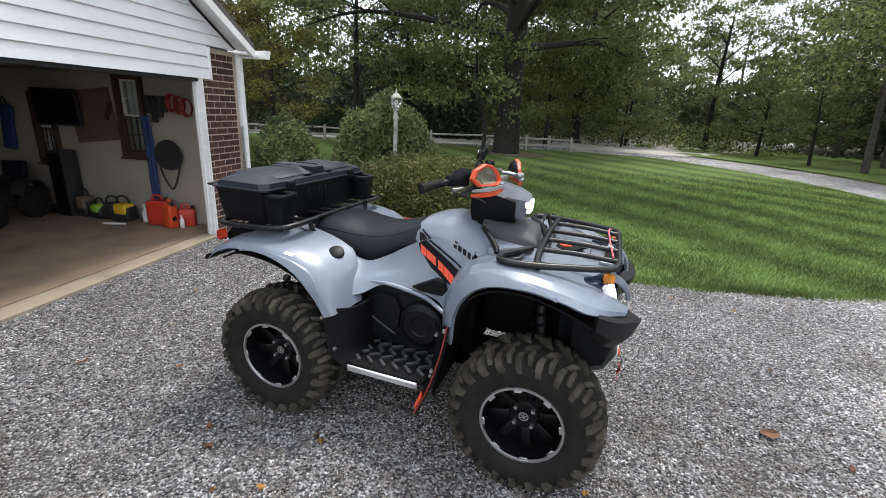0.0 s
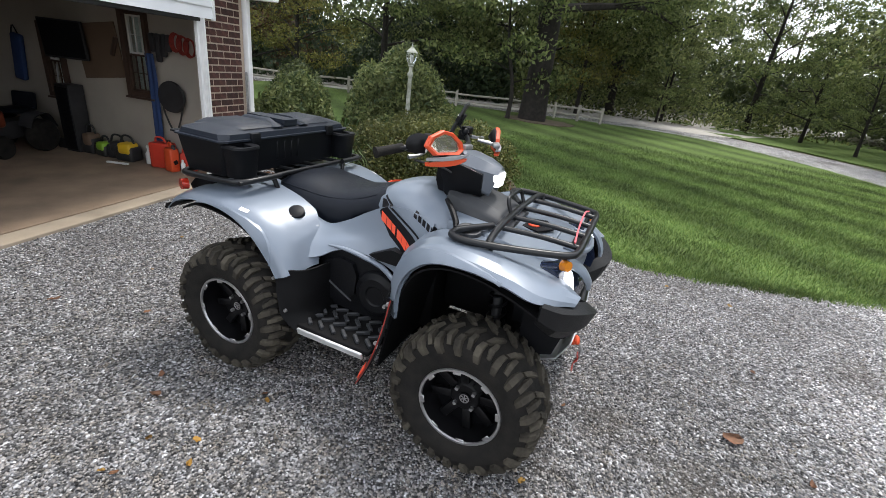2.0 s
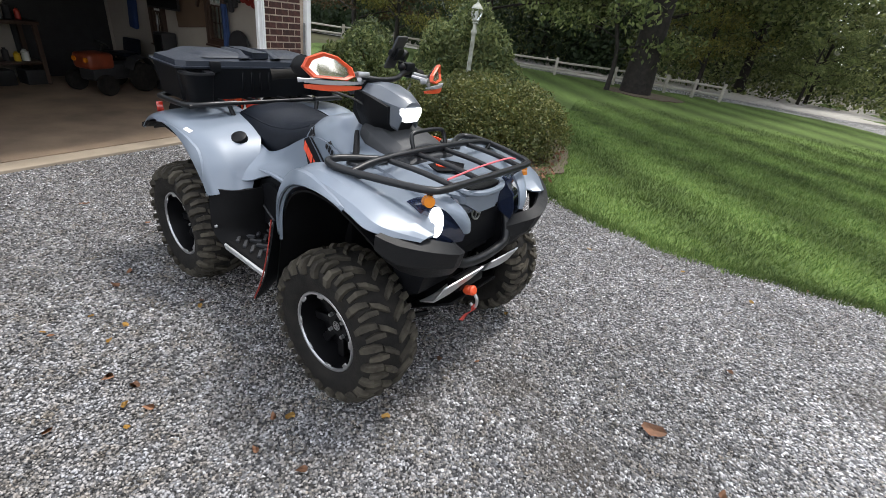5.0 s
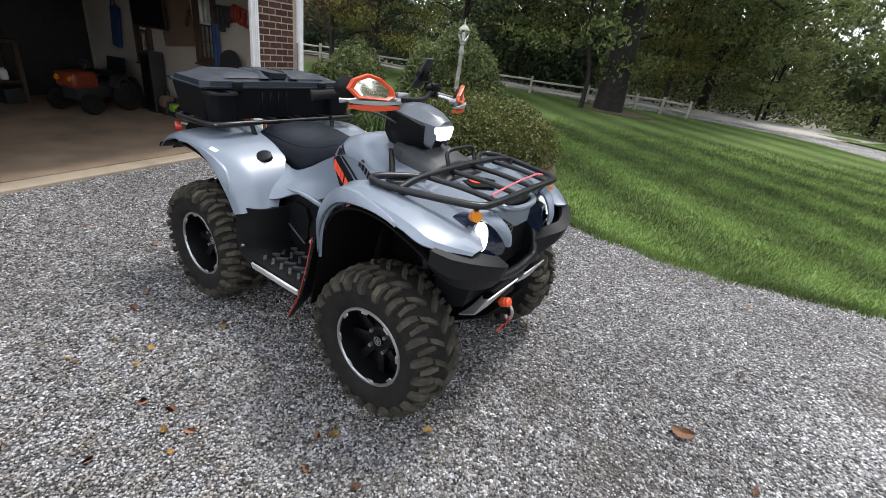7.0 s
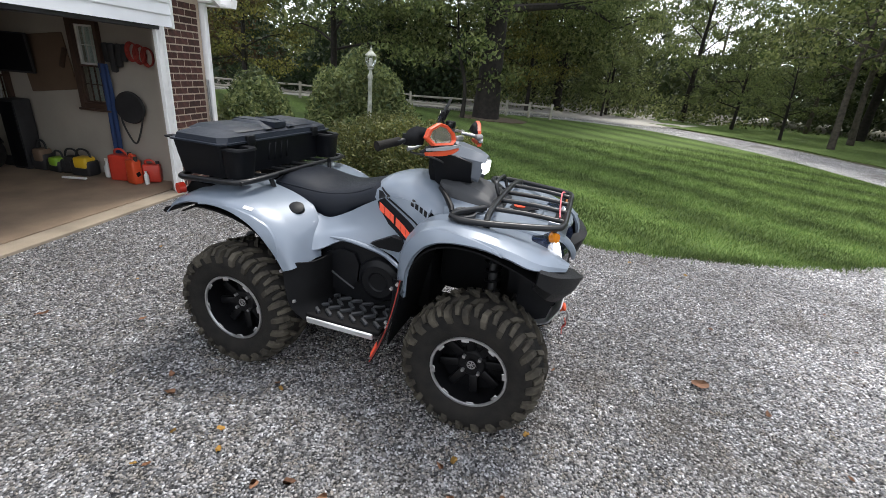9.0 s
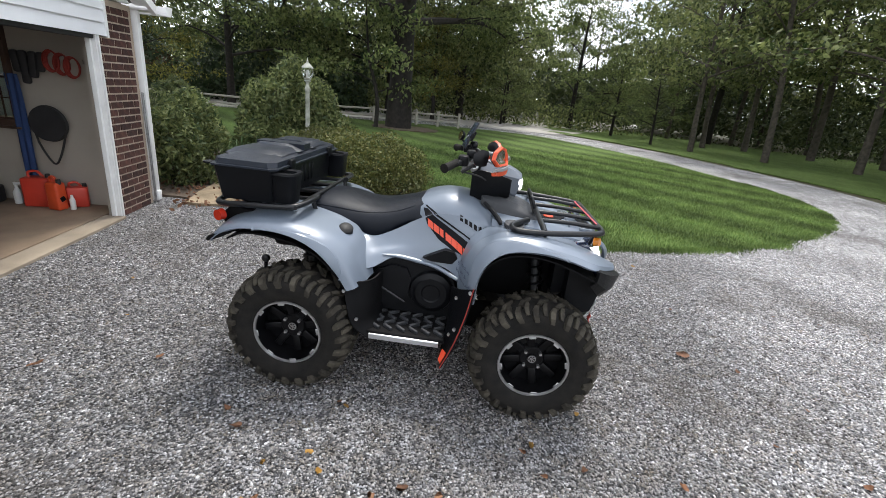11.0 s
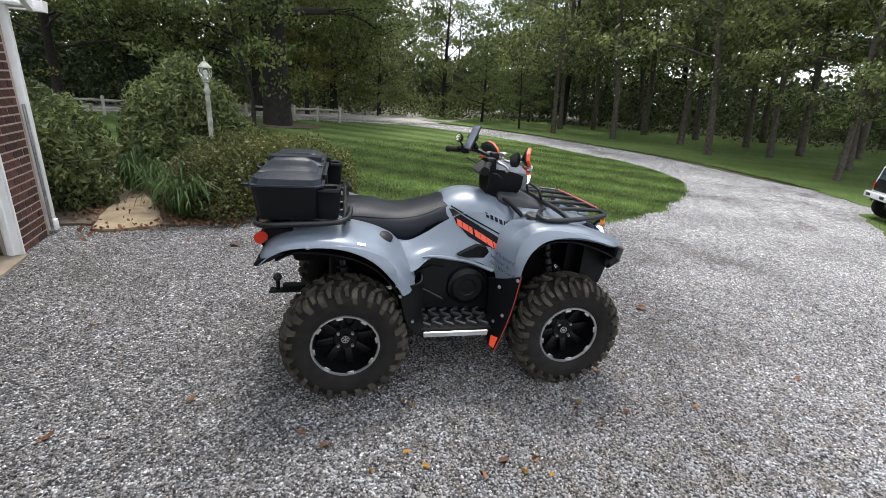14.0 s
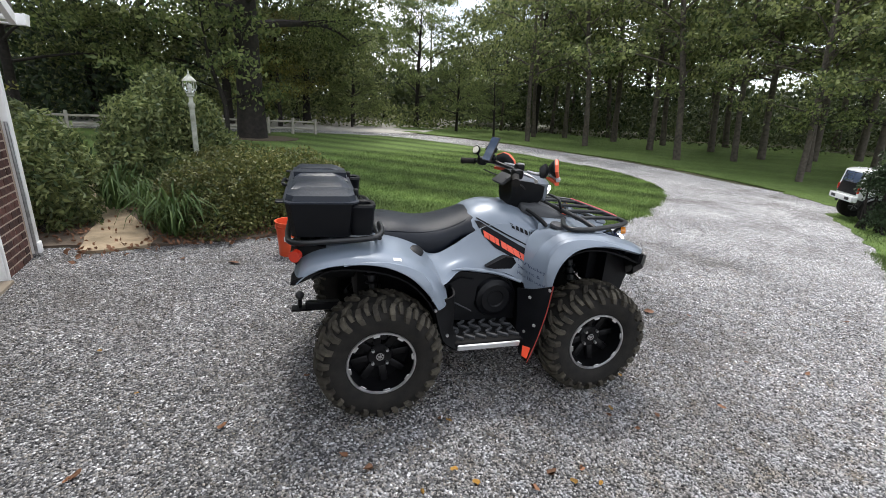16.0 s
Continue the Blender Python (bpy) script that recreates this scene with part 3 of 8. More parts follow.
def big_ground():
    bm = bm_new()
    rs = [0, 3, 6, 9, 12, 15, 18, 22, 26, 30, 36, 44, 55, 70, 95, 140, 220, 400, 900]
    prev = None
    for r in rs:
        if r == 0:
            ring = [bm.verts.new((0, 0, ground_z(0, 0)))]
        else:
            ring = [bm.verts.new((r * math.cos(a), r * math.sin(a), ground_z(r * math.cos(a), r * math.sin(a)))) for a in np.arange(72) * math.pi / 36]
        if prev:
            for i in range(72):
                if len(prev) == 1:
                    bm.faces.new((prev[0], ring[i], ring[(i + 1) % 72]))
                else:
                    bm.faces.new((prev[i], ring[i], ring[(i + 1) % 72], prev[(i + 1) % 72]))
        prev = ring
    for v in bm.verts:
        v.co.z -= 0.03
    return tagged(part("ground", bm, M["wood_floor"], None, "leaf-strewn woodland floor reaching the horizon"), category="ground", kind="structure")


big_ground()
LAWN = [(0.9, 4.9), (1.8, 4.22), (2.9, 4.02), (4.4, 4.05), (5.9, 4.4), (7.6, 5.1), (9.0, 6.1), (10.2, 8.2), (10.7, 11.5), (10.4, 15.5), (9.4, 18.8), (7.6, 20.3),
        (5.5, 20.6), (2, 20.6), (-4, 20.8), (-9, 20.5), (-9, 13), (-4.5, 8.5), (-1.6, 7.6), (0.3, 6.6)]
lawn, LAWN_EDGE = area("lawn", LAWN, 0.006, M["lawn"], 1.0, "mown green lawn with faint mowing stripes", thick=0.012, rough_edge=0.10)
GRAVEL = [(-3.6, 5.7), (-2.0, 5.75), (0.9, 5.5), (2.9, 4.6), (5.9, 5.0), (9.2, 7.0), (9.9, 9.5), (10.2, 13), (9.8, 16.5), (8.3, 19.6), (5.5, 20.2), (0, 20.2), (-10, 20.0),
          (-10, 22.2), (0, 22.6), (6.2, 23.4), (10.2, 22.6), (12.6, 19.2), (13.6, 14.5), (13.4, 9.2), (12.2, 5.4), (11.6, 2.2), (9.2, 1.8), (7.4, 0.9), (5.6, -0.2), (4.6, -3), (1, -6), (-4, -6)]
drive, _ = area("road", GRAVEL, 0.0, M["gravel"], 1.5, "grey crushed-stone gravel drive and yard")
BANK = [(10.9, 2.9), (12.7, 5.3), (13.9, 9.0), (14.1, 14.5), (13.2, 19.5), (11.5, 23.2), (12.5, 30), (22, 32), (27, 22), (28, 10), (24, 3), (17, 0)]
bank, _ = area("bank", BANK, 0.012, M["bank_grass"], 1.5, "rough green grass bank under the trees", thick=0.03, rough_edge=0.22)
VERGE = [(9.6, 2.75), (8.7, 2.3), (6.9, 1.5), (5.1, 0.6), (4.4, -2), (8, -3), (16, -2), (16, 0.5), (11.2, 2.3)]
verge, VERGE_EDGE = area("verge", VERGE, 0.006, M["bank_grass"], 1.0, "strip of green grass beside the gravel", thick=0.012, rough_edge=0.10)
BED = [(-2.2, 5.62), (-1.0, 5.36), (0.2, 5.40), (0.85, 5.6), (0.9, 7.2), (0.2, 8.4), (-1.0, 9.6), (-3.2, 9.4), (-3.0, 6.4)]
bed, BED_EDGE = area("planting_bed", BED, 0.026, M["soil"], 1.0, "dark mulched planting bed", thick=0.06, rough_edge=0.12)
# road on beyond the fence, paler than the drive
FAR_ROAD = [(-30, 21.4), (-10, 21.2), (0, 21.6), (6, 22.4), (11.5, 21.5), (16, 27), (24, 36), (40, 48), (41, 51), (24, 39), (14.5, 29.5), (10.5, 24.6), (0, 23.8), (-30, 23.6)]
area("far_road", FAR_ROAD, 0.012, M["pale_gravel"], 3.0, "pale gravel lane behind the fence")


# ---- garage ----
HOUSE = pose(-2.62, 5.0, 0, 0, 0, -9.8)
DOOR_R, DOOR_L, CORNER, HEAD, EAVE, DEEP, INNER = -0.14, -4.5, 0.52, 1.72, 2.04, -3.7, 0.17
FAR_L = -5.2
PITCH = math.tan(radians(29))


def setting(name, bm, material, label, parent=None, smooth=0):
    ob = part(name, bm, material, parent, label, smooth=smooth)
    ob.matrix_world = HOUSE
    return tagged(ob, category="building", kind="structure")


def slab(x0, x1, y0, y1, z0, z1, bevel=0.0):
    bm = bm_new()
    return box(bm, x1 - x0, y1 - y0, z1 - z0, pose((x0 + x1) / 2, (y0 + y1) / 2, (z0 + z1) / 2), bevel)


setting("garage_floor", slab(DEEP, -0.142, FAR_L, INNER - 0.002, -0.06, 0.030), M["garage_concrete"], "mottled brown concrete garage floor, shade put into its colour")
setting("garage_apron", slab(-0.140, 0.055, FAR_L, DOOR_R - 0.002, -0.06, 0.026, 0.006), M["concrete"], "concrete apron strip along the gravel")
# side wall with two window openings
WINS = [(-1.29, -1.02, 0.86, 1.68), (-2.53, -2.31, 0.70, 1.44)]


def wall_with_holes(x0, x1, z0, z1, y0, y1, holes):
    bm = bm_new()
    xs = sorted({x0, x1, *[h[0] for h in holes], *[h[1] for h in holes]})
    zs = sorted({z0, z1, *[h[2] for h in holes], *[h[3] for h in holes]})
    for a, b in zip(xs, xs[1:]):
        for c, d in zip(zs, zs[1:]):
            if not any(h[0] <= a and b <= h[1] and h[2] <= c and d <= h[3] for h in holes):
                box(bm, b - a, y1 - y0, d - c, pose((a + b) / 2, (y0 + y1) / 2, (c + d) / 2))
    bmesh.ops.remove_doubles(bm, verts=bm.verts, dist=1e-5)
    return bm


setting("wall_side", wall_with_holes(DEEP, -0.12, -0.05, 2.0, INNER, CORNER - 0.06, WINS), M["inner_wall"], "plain painted side wall inside the garage")
setting("wall_back", slab(DEEP - 0.15, DEEP, FAR_L, CORNER, -0.05, 2.0), M["inner_wall"], "plain painted back wall of the garage")
setting("wall_left", slab(DEEP, -0.02, FAR_L - 0.15, FAR_L, -0.05, 2.0), M["inner_wall"], "plain painted garage wall")
setting("ceiling", slab(DEEP - 0.15, -0.06, FAR_L - 0.15, CORNER - 0.06, 2.0, 2.06), M["inner_wall"], "dull white garage ceiling")
setting("wall_front_pier", slab(-0.12, -0.012, DOOR_R + 0.03, CORNER - 0.012, -0.05, EAVE), M["mortar"], "brick pier beside the garage opening")
setting("wall_front_return", slab(-0.122, -0.088, DOOR_R + 0.024, DOOR_R + 0.0285, -0.05, HEAD), M["inner_wall"], "plain painted return behind the door jamb")
setting("wall_front_head", slab(-0.14, -0.03, FAR_L, DOOR_R + 0.03, HEAD + 0.02, 3.6 - 0.2), M["inner_wall"], "wall above the garage opening")
setting("wall_front_left", slab(-0.14, -0.03, FAR_L, DOOR_L, -0.05, HEAD), M["mortar"], "brick pier beside the garage opening")
# white jamb, head trim and the rolled-up door's edge
bm = slab(-0.085, 0.012, DOOR_R - 0.0, DOOR_R + 0.028, 0.0, HEAD, 0.004)
box(bm, 0.04, 0.025, HEAD - 0.02, pose(-0.045, DOOR_R - 0.0135, (HEAD + 0.02) / 2), 0.004)
box(bm, 0.018, 0.022, HEAD - 0.02, pose(0.0215, DOOR_R + 0.0175, (HEAD + 0.02) / 2), 0.004)
setting("door_trim", bm, M["trim"], "white painted door jamb with stepped mouldings")
# dark head trim; the shadow under the header is put into its colour
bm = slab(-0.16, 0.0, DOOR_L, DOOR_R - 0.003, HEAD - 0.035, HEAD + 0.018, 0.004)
setting("head_trim", bm, M["dark"], "dark trim at the head of the garage opening, shade put into its colour")
door = empty("garage_door", HOUSE, "raised sectional garage door under the ceiling", "garage door")
for i in range(5):
    part("door_panel", slab(-0.32 - 0.56 * (i + 1) + 0.01, -0.32 - 0.56 * i, DOOR_L, DOOR_R - 0.05, HEAD + 0.04, HEAD + 0.08, 0.006), M["grey_plastic"], door, smooth=0)
for y in (DOOR_R - 0.025, DOOR_L + 0.03):
    part("track", slab(-3.3, -0.2, y - 0.015, y + 0.015, HEAD + 0.01, HEAD + 0.035), M["steel"], door, "galvanised steel track", smooth=0)
# siding: lapped boards cut by the rake
siding = empty("siding", HOUSE, "white lapped clapboard siding on the gable", "siding", kind="structure")
BOARD = 0.112
ridge_y = (FAR_L + CORNER) / 2
for i in range(17):
    z0, z1 = HEAD + BOARD * i, HEAD + BOARD * (i + 1)
    right0 = 0.02 if z0 < EAVE - 0.02 else CORNER - 0.02 - (z0 - EAVE) / PITCH
    right1 = 0.02 if z0 < EAVE - 0.02 else CORNER - 0.02 - (z1 - EAVE) / PITCH
    left0, left1 = (2 * ridge_y - right0, 2 * ridge_y - right1) if z0 >= EAVE - 0.02 else (FAR_L, FAR_L)
    if right1 <= left1:
        break
    bm = bm_new()
    lo = [bm.verts.new(p) for p in ((-0.028, left0, z0), (0.022, left0, z0), (0.004, left1, z1 + 0.012), (-0.028, left1, z1 + 0.012))]
    hi = [bm.verts.new(p) for p in ((-0.028, right0, z0), (0.022, right0, z0), (0.004, right1, z1 + 0.012), (-0.028, right1, z1 + 0.012))]
    bm.faces.new(lo[::-1]), bm.faces.new(hi)
    for k in range(4):
        bm.faces.new((lo[k], lo[(k + 1) % 4], hi[(k + 1) % 4], hi[k]))
    part("clapboard", bm, M["siding"], siding, smooth=0)
part("corner_strip", slab(-0.02, 0.030, 0.018, 0.042, HEAD - 0.01, EAVE), M["trim"], siding, smooth=0)


# roof, rake board, soffit, gutter and downspout
def roof_side(sign):
    bm = bm_new()
    y0 = CORNER + 0.07 if sign > 0 else FAR_L - 0.07
    z0 = EAVE + 0.08 - 0.07 * PITCH
    zr = z0 + abs(ridge_y - y0) * PITCH
    poly = [(y0, z0), (ridge_y, zr), (ridge_y, zr + 0.07), (y0, z0 + 0.07)]
    prism(bm, poly, DEEP - 1.0, 0.20, "x")
    return bm


setting("roof_slope", roof_side(1), M["roof"], "grey shingle roof slope")
setting("roof_slope_far", roof_side(-1), M["roof"], "grey shingle roof slope")
bm = bm_new()
y0, z0 = CORNER + 0.07, EAVE + 0.06 - 0.07 * PITCH
zr = z0 + abs(ridge_y - y0) * PITCH
prism(bm, [(y0, z0 - 0.07), (ridge_y, zr - 0.07), (ridge_y, zr + 0.02), (y0, z0 + 0.02)], 0.16, 0.205, "x")
prism(bm, [(2 * ridge_y - y0, z0 - 0.07), (ridge_y, zr - 0.07), (ridge_y, zr + 0.02), (2 * ridge_y - y0, z0 + 0.02)], 0.16, 0.205, "x")
prism(bm, [(y0 - 0.02, z0 + 0.0), (ridge_y, zr + 0.0), (ridge_y, zr + 0.018), (y0 - 0.02, z0 + 0.018)], 0.0, 0.158, "x")
setting("rake_trim", bm, M["trim"], "white rake board along the gable")
bm = slab(DEEP, 0.16, CORNER - 0.012, CORNER + 0.24, EAVE - 0.02, EAVE + 0.0)
setting("soffit", bm, M["trim"], "white boxed soffit under the eave")
gutter = empty("gutter", HOUSE, "white metal gutter along the eave", "gutter", kind="structure")
bm = bm_new()
prism(bm, [(CORNER + 0.27, EAVE - 0.03), (CORNER + 0.36, EAVE - 0.03), (CORNER + 0.40, EAVE + 0.06), (CORNER + 0.39, EAVE + 0.07), (CORNER + 0.35, EAVE - 0.015), (CORNER + 0.28, EAVE - 0.015), (CORNER + 0.28, EAVE + 0.06), (CORNER + 0.27, EAVE + 0.06)], DEEP, 0.20, "x")
part("trough", bm, M["trim"], gutter, smooth=0)
bm = bm_new()
prism(bm, [(CORNER + 0.27, EAVE - 0.03), (CORNER + 0.36, EAVE - 0.03), (CORNER + 0.40, EAVE + 0.065), (CORNER + 0.27, EAVE + 0.065)], 0.198, 0.212, "x")
part("end_cap", bm, M["trim"], gutter, smooth=0)
spout = empty("downspout", HOUSE, "white metal downspout at the brick corner", "downspout", kind="structure")
bm = slab(-0.035, 0.035, CORNER + 0.008, CORNER + 0.078, 0.12, EAVE - 0.02, 0.008)
part("pipe", bm, M["trim"], spout)
bm = slab(-0.035, 0.05, CORNER + 0.006, CORNER + 0.080, 0.03, 0.14, 0.01)
part("foot", bm, M["trim"], spout)
bm = bm_new()
tube(bm, [(0.022, CORNER - 0.03, 1.22), (0.026, CORNER - 0.035, 0.9), (0.024, CORNER - 0.02, 0.4), (0.02, CORNER - 0.01, 0.04)], 0.013, 16, 8)
setting("cable_conduit", bm, M["steel"], "grey cable conduit up the brick corner", smooth=40)


def window(x0, x1, z0, z1, name):
    w = empty(name, HOUSE, "dark-framed sash window with white muntins and lace-backed panes", "window", kind="structure")
    bm = bm_new()
    y = INNER - 0.03
    for a, b, c, d in ((x0 - 0.055, x0, z0 - 0.06, z1 + 0.055), (x1, x1 + 0.045, z0 - 0.06, z1 + 0.055), (x0, x1, z1, z1 + 0.055), (x0, x1, z0 - 0.06, z0)):
        box(bm, b - a, 0.055, d - c, pose((a + b) / 2, y, (c + d) / 2), 0.004)
    part("window_frame", bm, M["dark_wood"], w, smooth=0)
    part("window_sill", slab(x0 - 0.07, x1 + 0.06, INNER - 0.075, INNER - 0.002, z0 - 0.085, z0 - 0.062, 0.004), M["dark_wood"], w, smooth=0)
    mid = (z0 + z1) / 2
    for c, d in ((z0, mid), (mid, z1)):
        yy = INNER + (-0.014 if c == z0 else 0.018)
        bm = bm_new()
        for a, b, e, f in ((x0, x0 + 0.02, c, d), (x1 - 0.02, x1, c, d), (x0 + 0.02, x1 - 0.02, c, c + 0.02), (x0 + 0.02, x1 - 0.02, d - 0.02, d)):
            box(bm, b - a, 0.03, f - e, pose((a + b) / 2, yy, (e + f) / 2))
        for k in (1, 2):
            box(bm, 0.008, 0.016, d - c - 0.04, pose(x0 + 0.02 + (x1 - x0 - 0.04) * k / 3, yy, (c + d) / 2))
        box(bm, x1 - x0 - 0.04, 0.014, 0.009, pose((x0 + x1) / 2, yy, (c + d) / 2))
        part("sash", bm, M["dark_wood"] if c == z0 else M["white_plastic"], w, smooth=0)
        pane = part("pane", slab(x0 + 0.02, x1 - 0.02, yy + 0.012, yy + 0.016, c + 0.02, d - 0.02), M["window_glass"], w, smooth=0)
        pane.visible_shadow = False
    return w


for i, wdw in enumerate(WINS):
    window(*wdw, f"window_{i + 1}")

# ---- fence ----
def split_rail_fence():
    posts = [(-12.6, 19.0), (-10.2, 19.3), (-7.8, 19.5), (-5.4, 19.6), (-3.1, 19.7), (-0.8, 19.8), (1.5, 19.9), (3.4, 20.0), (4.4, 20.0), (5.35, 19.9)]
    f = empty("fence", Matrix(), "weathered grey split-rail fence along the lane", "fence")
    rnd = random.Random(4)
    for x, y in posts:
        bm = bm_new()
        box(bm, 0.10, 0.09, 0.74, pose(x, y, 0.29 + ground_z(x, y), 0, rnd.uniform(-2, 2), rnd.uniform(0, 40)), 0.012)
        part("post", bm, M["fence"], f)
    for (x1, y1), (x2, y2) in zip(posts, posts[1:]):
        for h in (0.25, 0.52):
            bm = bm_new()
            s = rnd.uniform(-0.03, 0.03)
            tube(bm, [(x1, y1, h + s), ((x1 + x2) / 2, (y1 + y2) / 2 + 0.02, h - 0.01), (x2, y2, h - s)], [0.036, 0.046, 0.036], 5, 6)
            part("rail", bm, M["fence"], f, smooth=0)
    return f


split_rail_fence()


# ---- lamp post ----
def lamp_post(x, y):
    t = empty("street_lamp", pose(x, y, 0.05), "white weathered garden lamp post with glass lantern", "lamp post")
    bm = bm_new()
    lathe(bm, [(0.0, 0), (0.075, 0), (0.075, 0.06), (0.05, 0.12), (0.045, 0.3), (0.036, 0.34), (0.032, 1.28), (0.045, 1.30), (0.045, 1.33), (0.028, 1.36), (0.026, 1.42), (0.05, 1.44), (0.03, 1.47), (0.0, 1.47)], seg=20)
    part("pole", bm, M["old_white"], t, "chipped white fluted pole")
    bm = bm_new()
    lathe(bm, [(0.0, 1.46), (0.05, 1.47), (0.075, 1.50), (0.07, 1.515), (0.0, 1.515)], seg=20)
    part("cup", bm, M["old_white"], t)
    bm = bm_new()
    lathe(bm, [(0.066, 1.515), (0.098, 1.58), (0.104, 1.64), (0.088, 1.69)], seg=12)
    part("globe", bm, M["clear"], t, "clear faceted glass").visible_shadow = False
    for k in range(6):
        a = k * math.pi / 3
        bm = bm_new()
        tube(bm, [(r * math.cos(a), r * math.sin(a), z) for r, z in ((0.070, 1.515), (0.102, 1.58), (0.108, 1.64), (0.092, 1.69))], 0.006, 8, 6)
        part("rib", bm, M["old_white"], t)
    bm = bm_new()
    lathe(bm, [(0.0, 1.69), (0.118, 1.69), (0.112, 1.705), (0.075, 1.745), (0.030, 1.785), (0.014, 1.80), (0.020, 1.815), (0.010, 1.83), (0.005, 1.875), (0.0, 1.88)], seg=18)
    part("cap", bm, M["old_white"], t, "white pointed cap with finial")
    bm = bm_new()
    lathe(bm, [(0.0, 1.515), (0.018, 1.52), (0.018, 1.57), (0.028, 1.60), (0.022, 1.64), (0.0, 1.655)], seg=12)
    part("bulb", bm, M["white_plastic"], t)
    # the lantern is small for its pole
    small = Matrix.Translation((0, 0, 1.45)) @ Matrix.Diagonal((0.76, 0.76, 0.80, 1)) @ Matrix.Translation((0, 0, -1.47))
    for ob in t.children:
        if not ob.name.startswith("pole"):
            ob.data.transform(small)
    return t


lamp_post(-0.88, 7.42)


# ---- trees ----
def leaf_mesh(name, centres, sizes, material, rng, droop=0.0, wide=0.27):
    """Many small pointed leaves, each a bent diamond of its own."""
    c = np.asarray(centres)
    k = len(c)
    d = rng.normal(size=(k, 3))
    d[:, 2] -= droop
    d /= np.linalg.norm(d, axis=1, keepdims=True)
    e = rng.normal(size=(k, 3))
    e -= d * (e * d).sum(1, keepdims=True)
    e /= np.linalg.norm(e, axis=1, keepdims=True)
    nrm = np.cross(d, e)
    s = np.asarray(sizes)[:, None]
    v = np.stack([c - d * s * 0.5, c + e * s * wide + nrm * s * 0.06, c + d * s * 0.55, c - e * s * wide + nrm * s * 0.06], 1).reshape(-1, 3)
    me = bpy.data.meshes.new(name)
    me.vertices.add(4 * k)
    me.vertices.foreach_set("co", v.ravel())
    me.loops.add(4 * k)
    me.loops.foreach_set("vertex_index", np.arange(4 * k, dtype=np.int32))
    me.polygons.add(k)
    me.polygons.foreach_set("loop_start", np.arange(0, 4 * k, 4, dtype=np.int32))
    me.update(calc_edges=True)
    me.validate()
    me.materials.append(material)
    return me


def make_tree(seed, height, trunk_r, first, spread, leaves, leaf_size, leaf_material, bark, label, lean=0.0, limbs=11, tip=0.95, droop=0.25, clump=0.55, name="tree", up=0.55, group="", spray=24):
    """Trunk, limbs that fork, and a crown of leaves held by the twigs."""
    rng = np.random.default_rng(seed)
    t = empty(name, Matrix(), label, "tree", group)
    bm = bm_new()
    top = np.array([lean * height, 0.02 * height, height * tip])
    trunk = curve_pts([(0, 0, -0.1), (0.03 * lean, 0, first), top * [0.55, 0.5, 0] + [rng.normal(0, .1), rng.normal(0, .1), height * 0.55], top], 14)
    rr = [trunk_r * 1.35, trunk_r * 1.02, trunk_r * 0.95, trunk_r * 0.8, trunk_r * 0.5, trunk_r * 0.12]
    tube(bm, trunk, rr, 0, 12)
    part("trunk", bm, bark, t)
    twigs = []
    bml = bm_new()
    for i in range(limbs):
        f = (i + 0.5) / limbs
        z = first + (height * 0.86 - first) * f ** 1.15
        k = np.interp(z, trunk[:, 2], np.arange(len(trunk)))
        base = np.array([np.interp(k, np.arange(len(trunk)), trunk[:, j]) for j in range(3)])
        az = i * 2.4 + rng.normal(0, 0.35)
        reach = spread * (1 - 0.55 * f ** 1.6) * rng.uniform(0.8, 1.1)
        rise = reach * (up * (0.35 + 0.9 * f)) * rng.uniform(0.8, 1.2)
        d = np.array([math.cos(az), math.sin(az), 0])
        bend = np.array([-d[1], d[0], 0]) * rng.normal(0, 0.12) * reach
        line = curve_pts([base, base + d * reach * 0.35 + [0, 0, rise * 0.55] + bend * 0.4, base + d * reach * 0.7 + [0, 0, rise * 0.85] + bend, base + d * reach + [0, 0, rise * (1 - droop)] + bend * 1.2], 9)
        r0 = trunk_r * (0.42 - 0.25 * f)
        tube(bml, line, [r0, r0 * 0.6, r0 * 0.14], 0, 7)
        for j in range(3, 9):
            for _ in range(2):
                a = az + rng.choice([-1, 1]) * rng.uniform(0.5, 1.2)
                l = reach * rng.uniform(0.22, 0.42)
                s = line[j]
                e = s + np.array([math.cos(a) * l, math.sin(a) * l, l * rng.uniform(-0.25, 0.45)])
                m_ = (s + e) / 2 + [0, 0, 0.08 * l]
                tw = curve_pts([s, m_, e], 5)
                tube(bml, tw, [r0 * 0.22, r0 * 0.05], 0, 4)
                twigs += [tw[2], tw[3], tw[4], (tw[2] + tw[3]) / 2, (tw[3] + tw[4]) / 2]
        twigs += list(line[5:])
    tagged(part("branchwork", bml, bark, t), kind="stuff")
    twigs = np.array(twigs)
    sprays = leaves // spray
    mids = twigs[rng.integers(0, len(twigs), sprays)] + rng.normal(size=(sprays, 3)) * [clump, clump, clump * 0.5]
    wide = leaf_size * rng.uniform(1.0, 2.4, sprays)[:, None]
    own = rng.integers(0, sprays, leaves)
    pos = mids[own] + rng.normal(size=(leaves, 3)) * wide[own] * [1, 1, 0.45]
    crown = new("crown", leaf_mesh("crown", pos, leaf_size * rng.uniform(0.6, 1.35, leaves), leaf_material, rng, 0.5))
    crown.parent = t
    return t


oak = make_tree(5, 13.5, 0.35, 3.25, 7.4, 250000, 0.092, M["leaf_oak"], M["bark"], "large shade tree with dark trunk and spreading crown", limbs=22, droop=0.66, clump=0.40, up=0.40, spray=40)
oak.scale = (1.15, 1.15, 1.15)
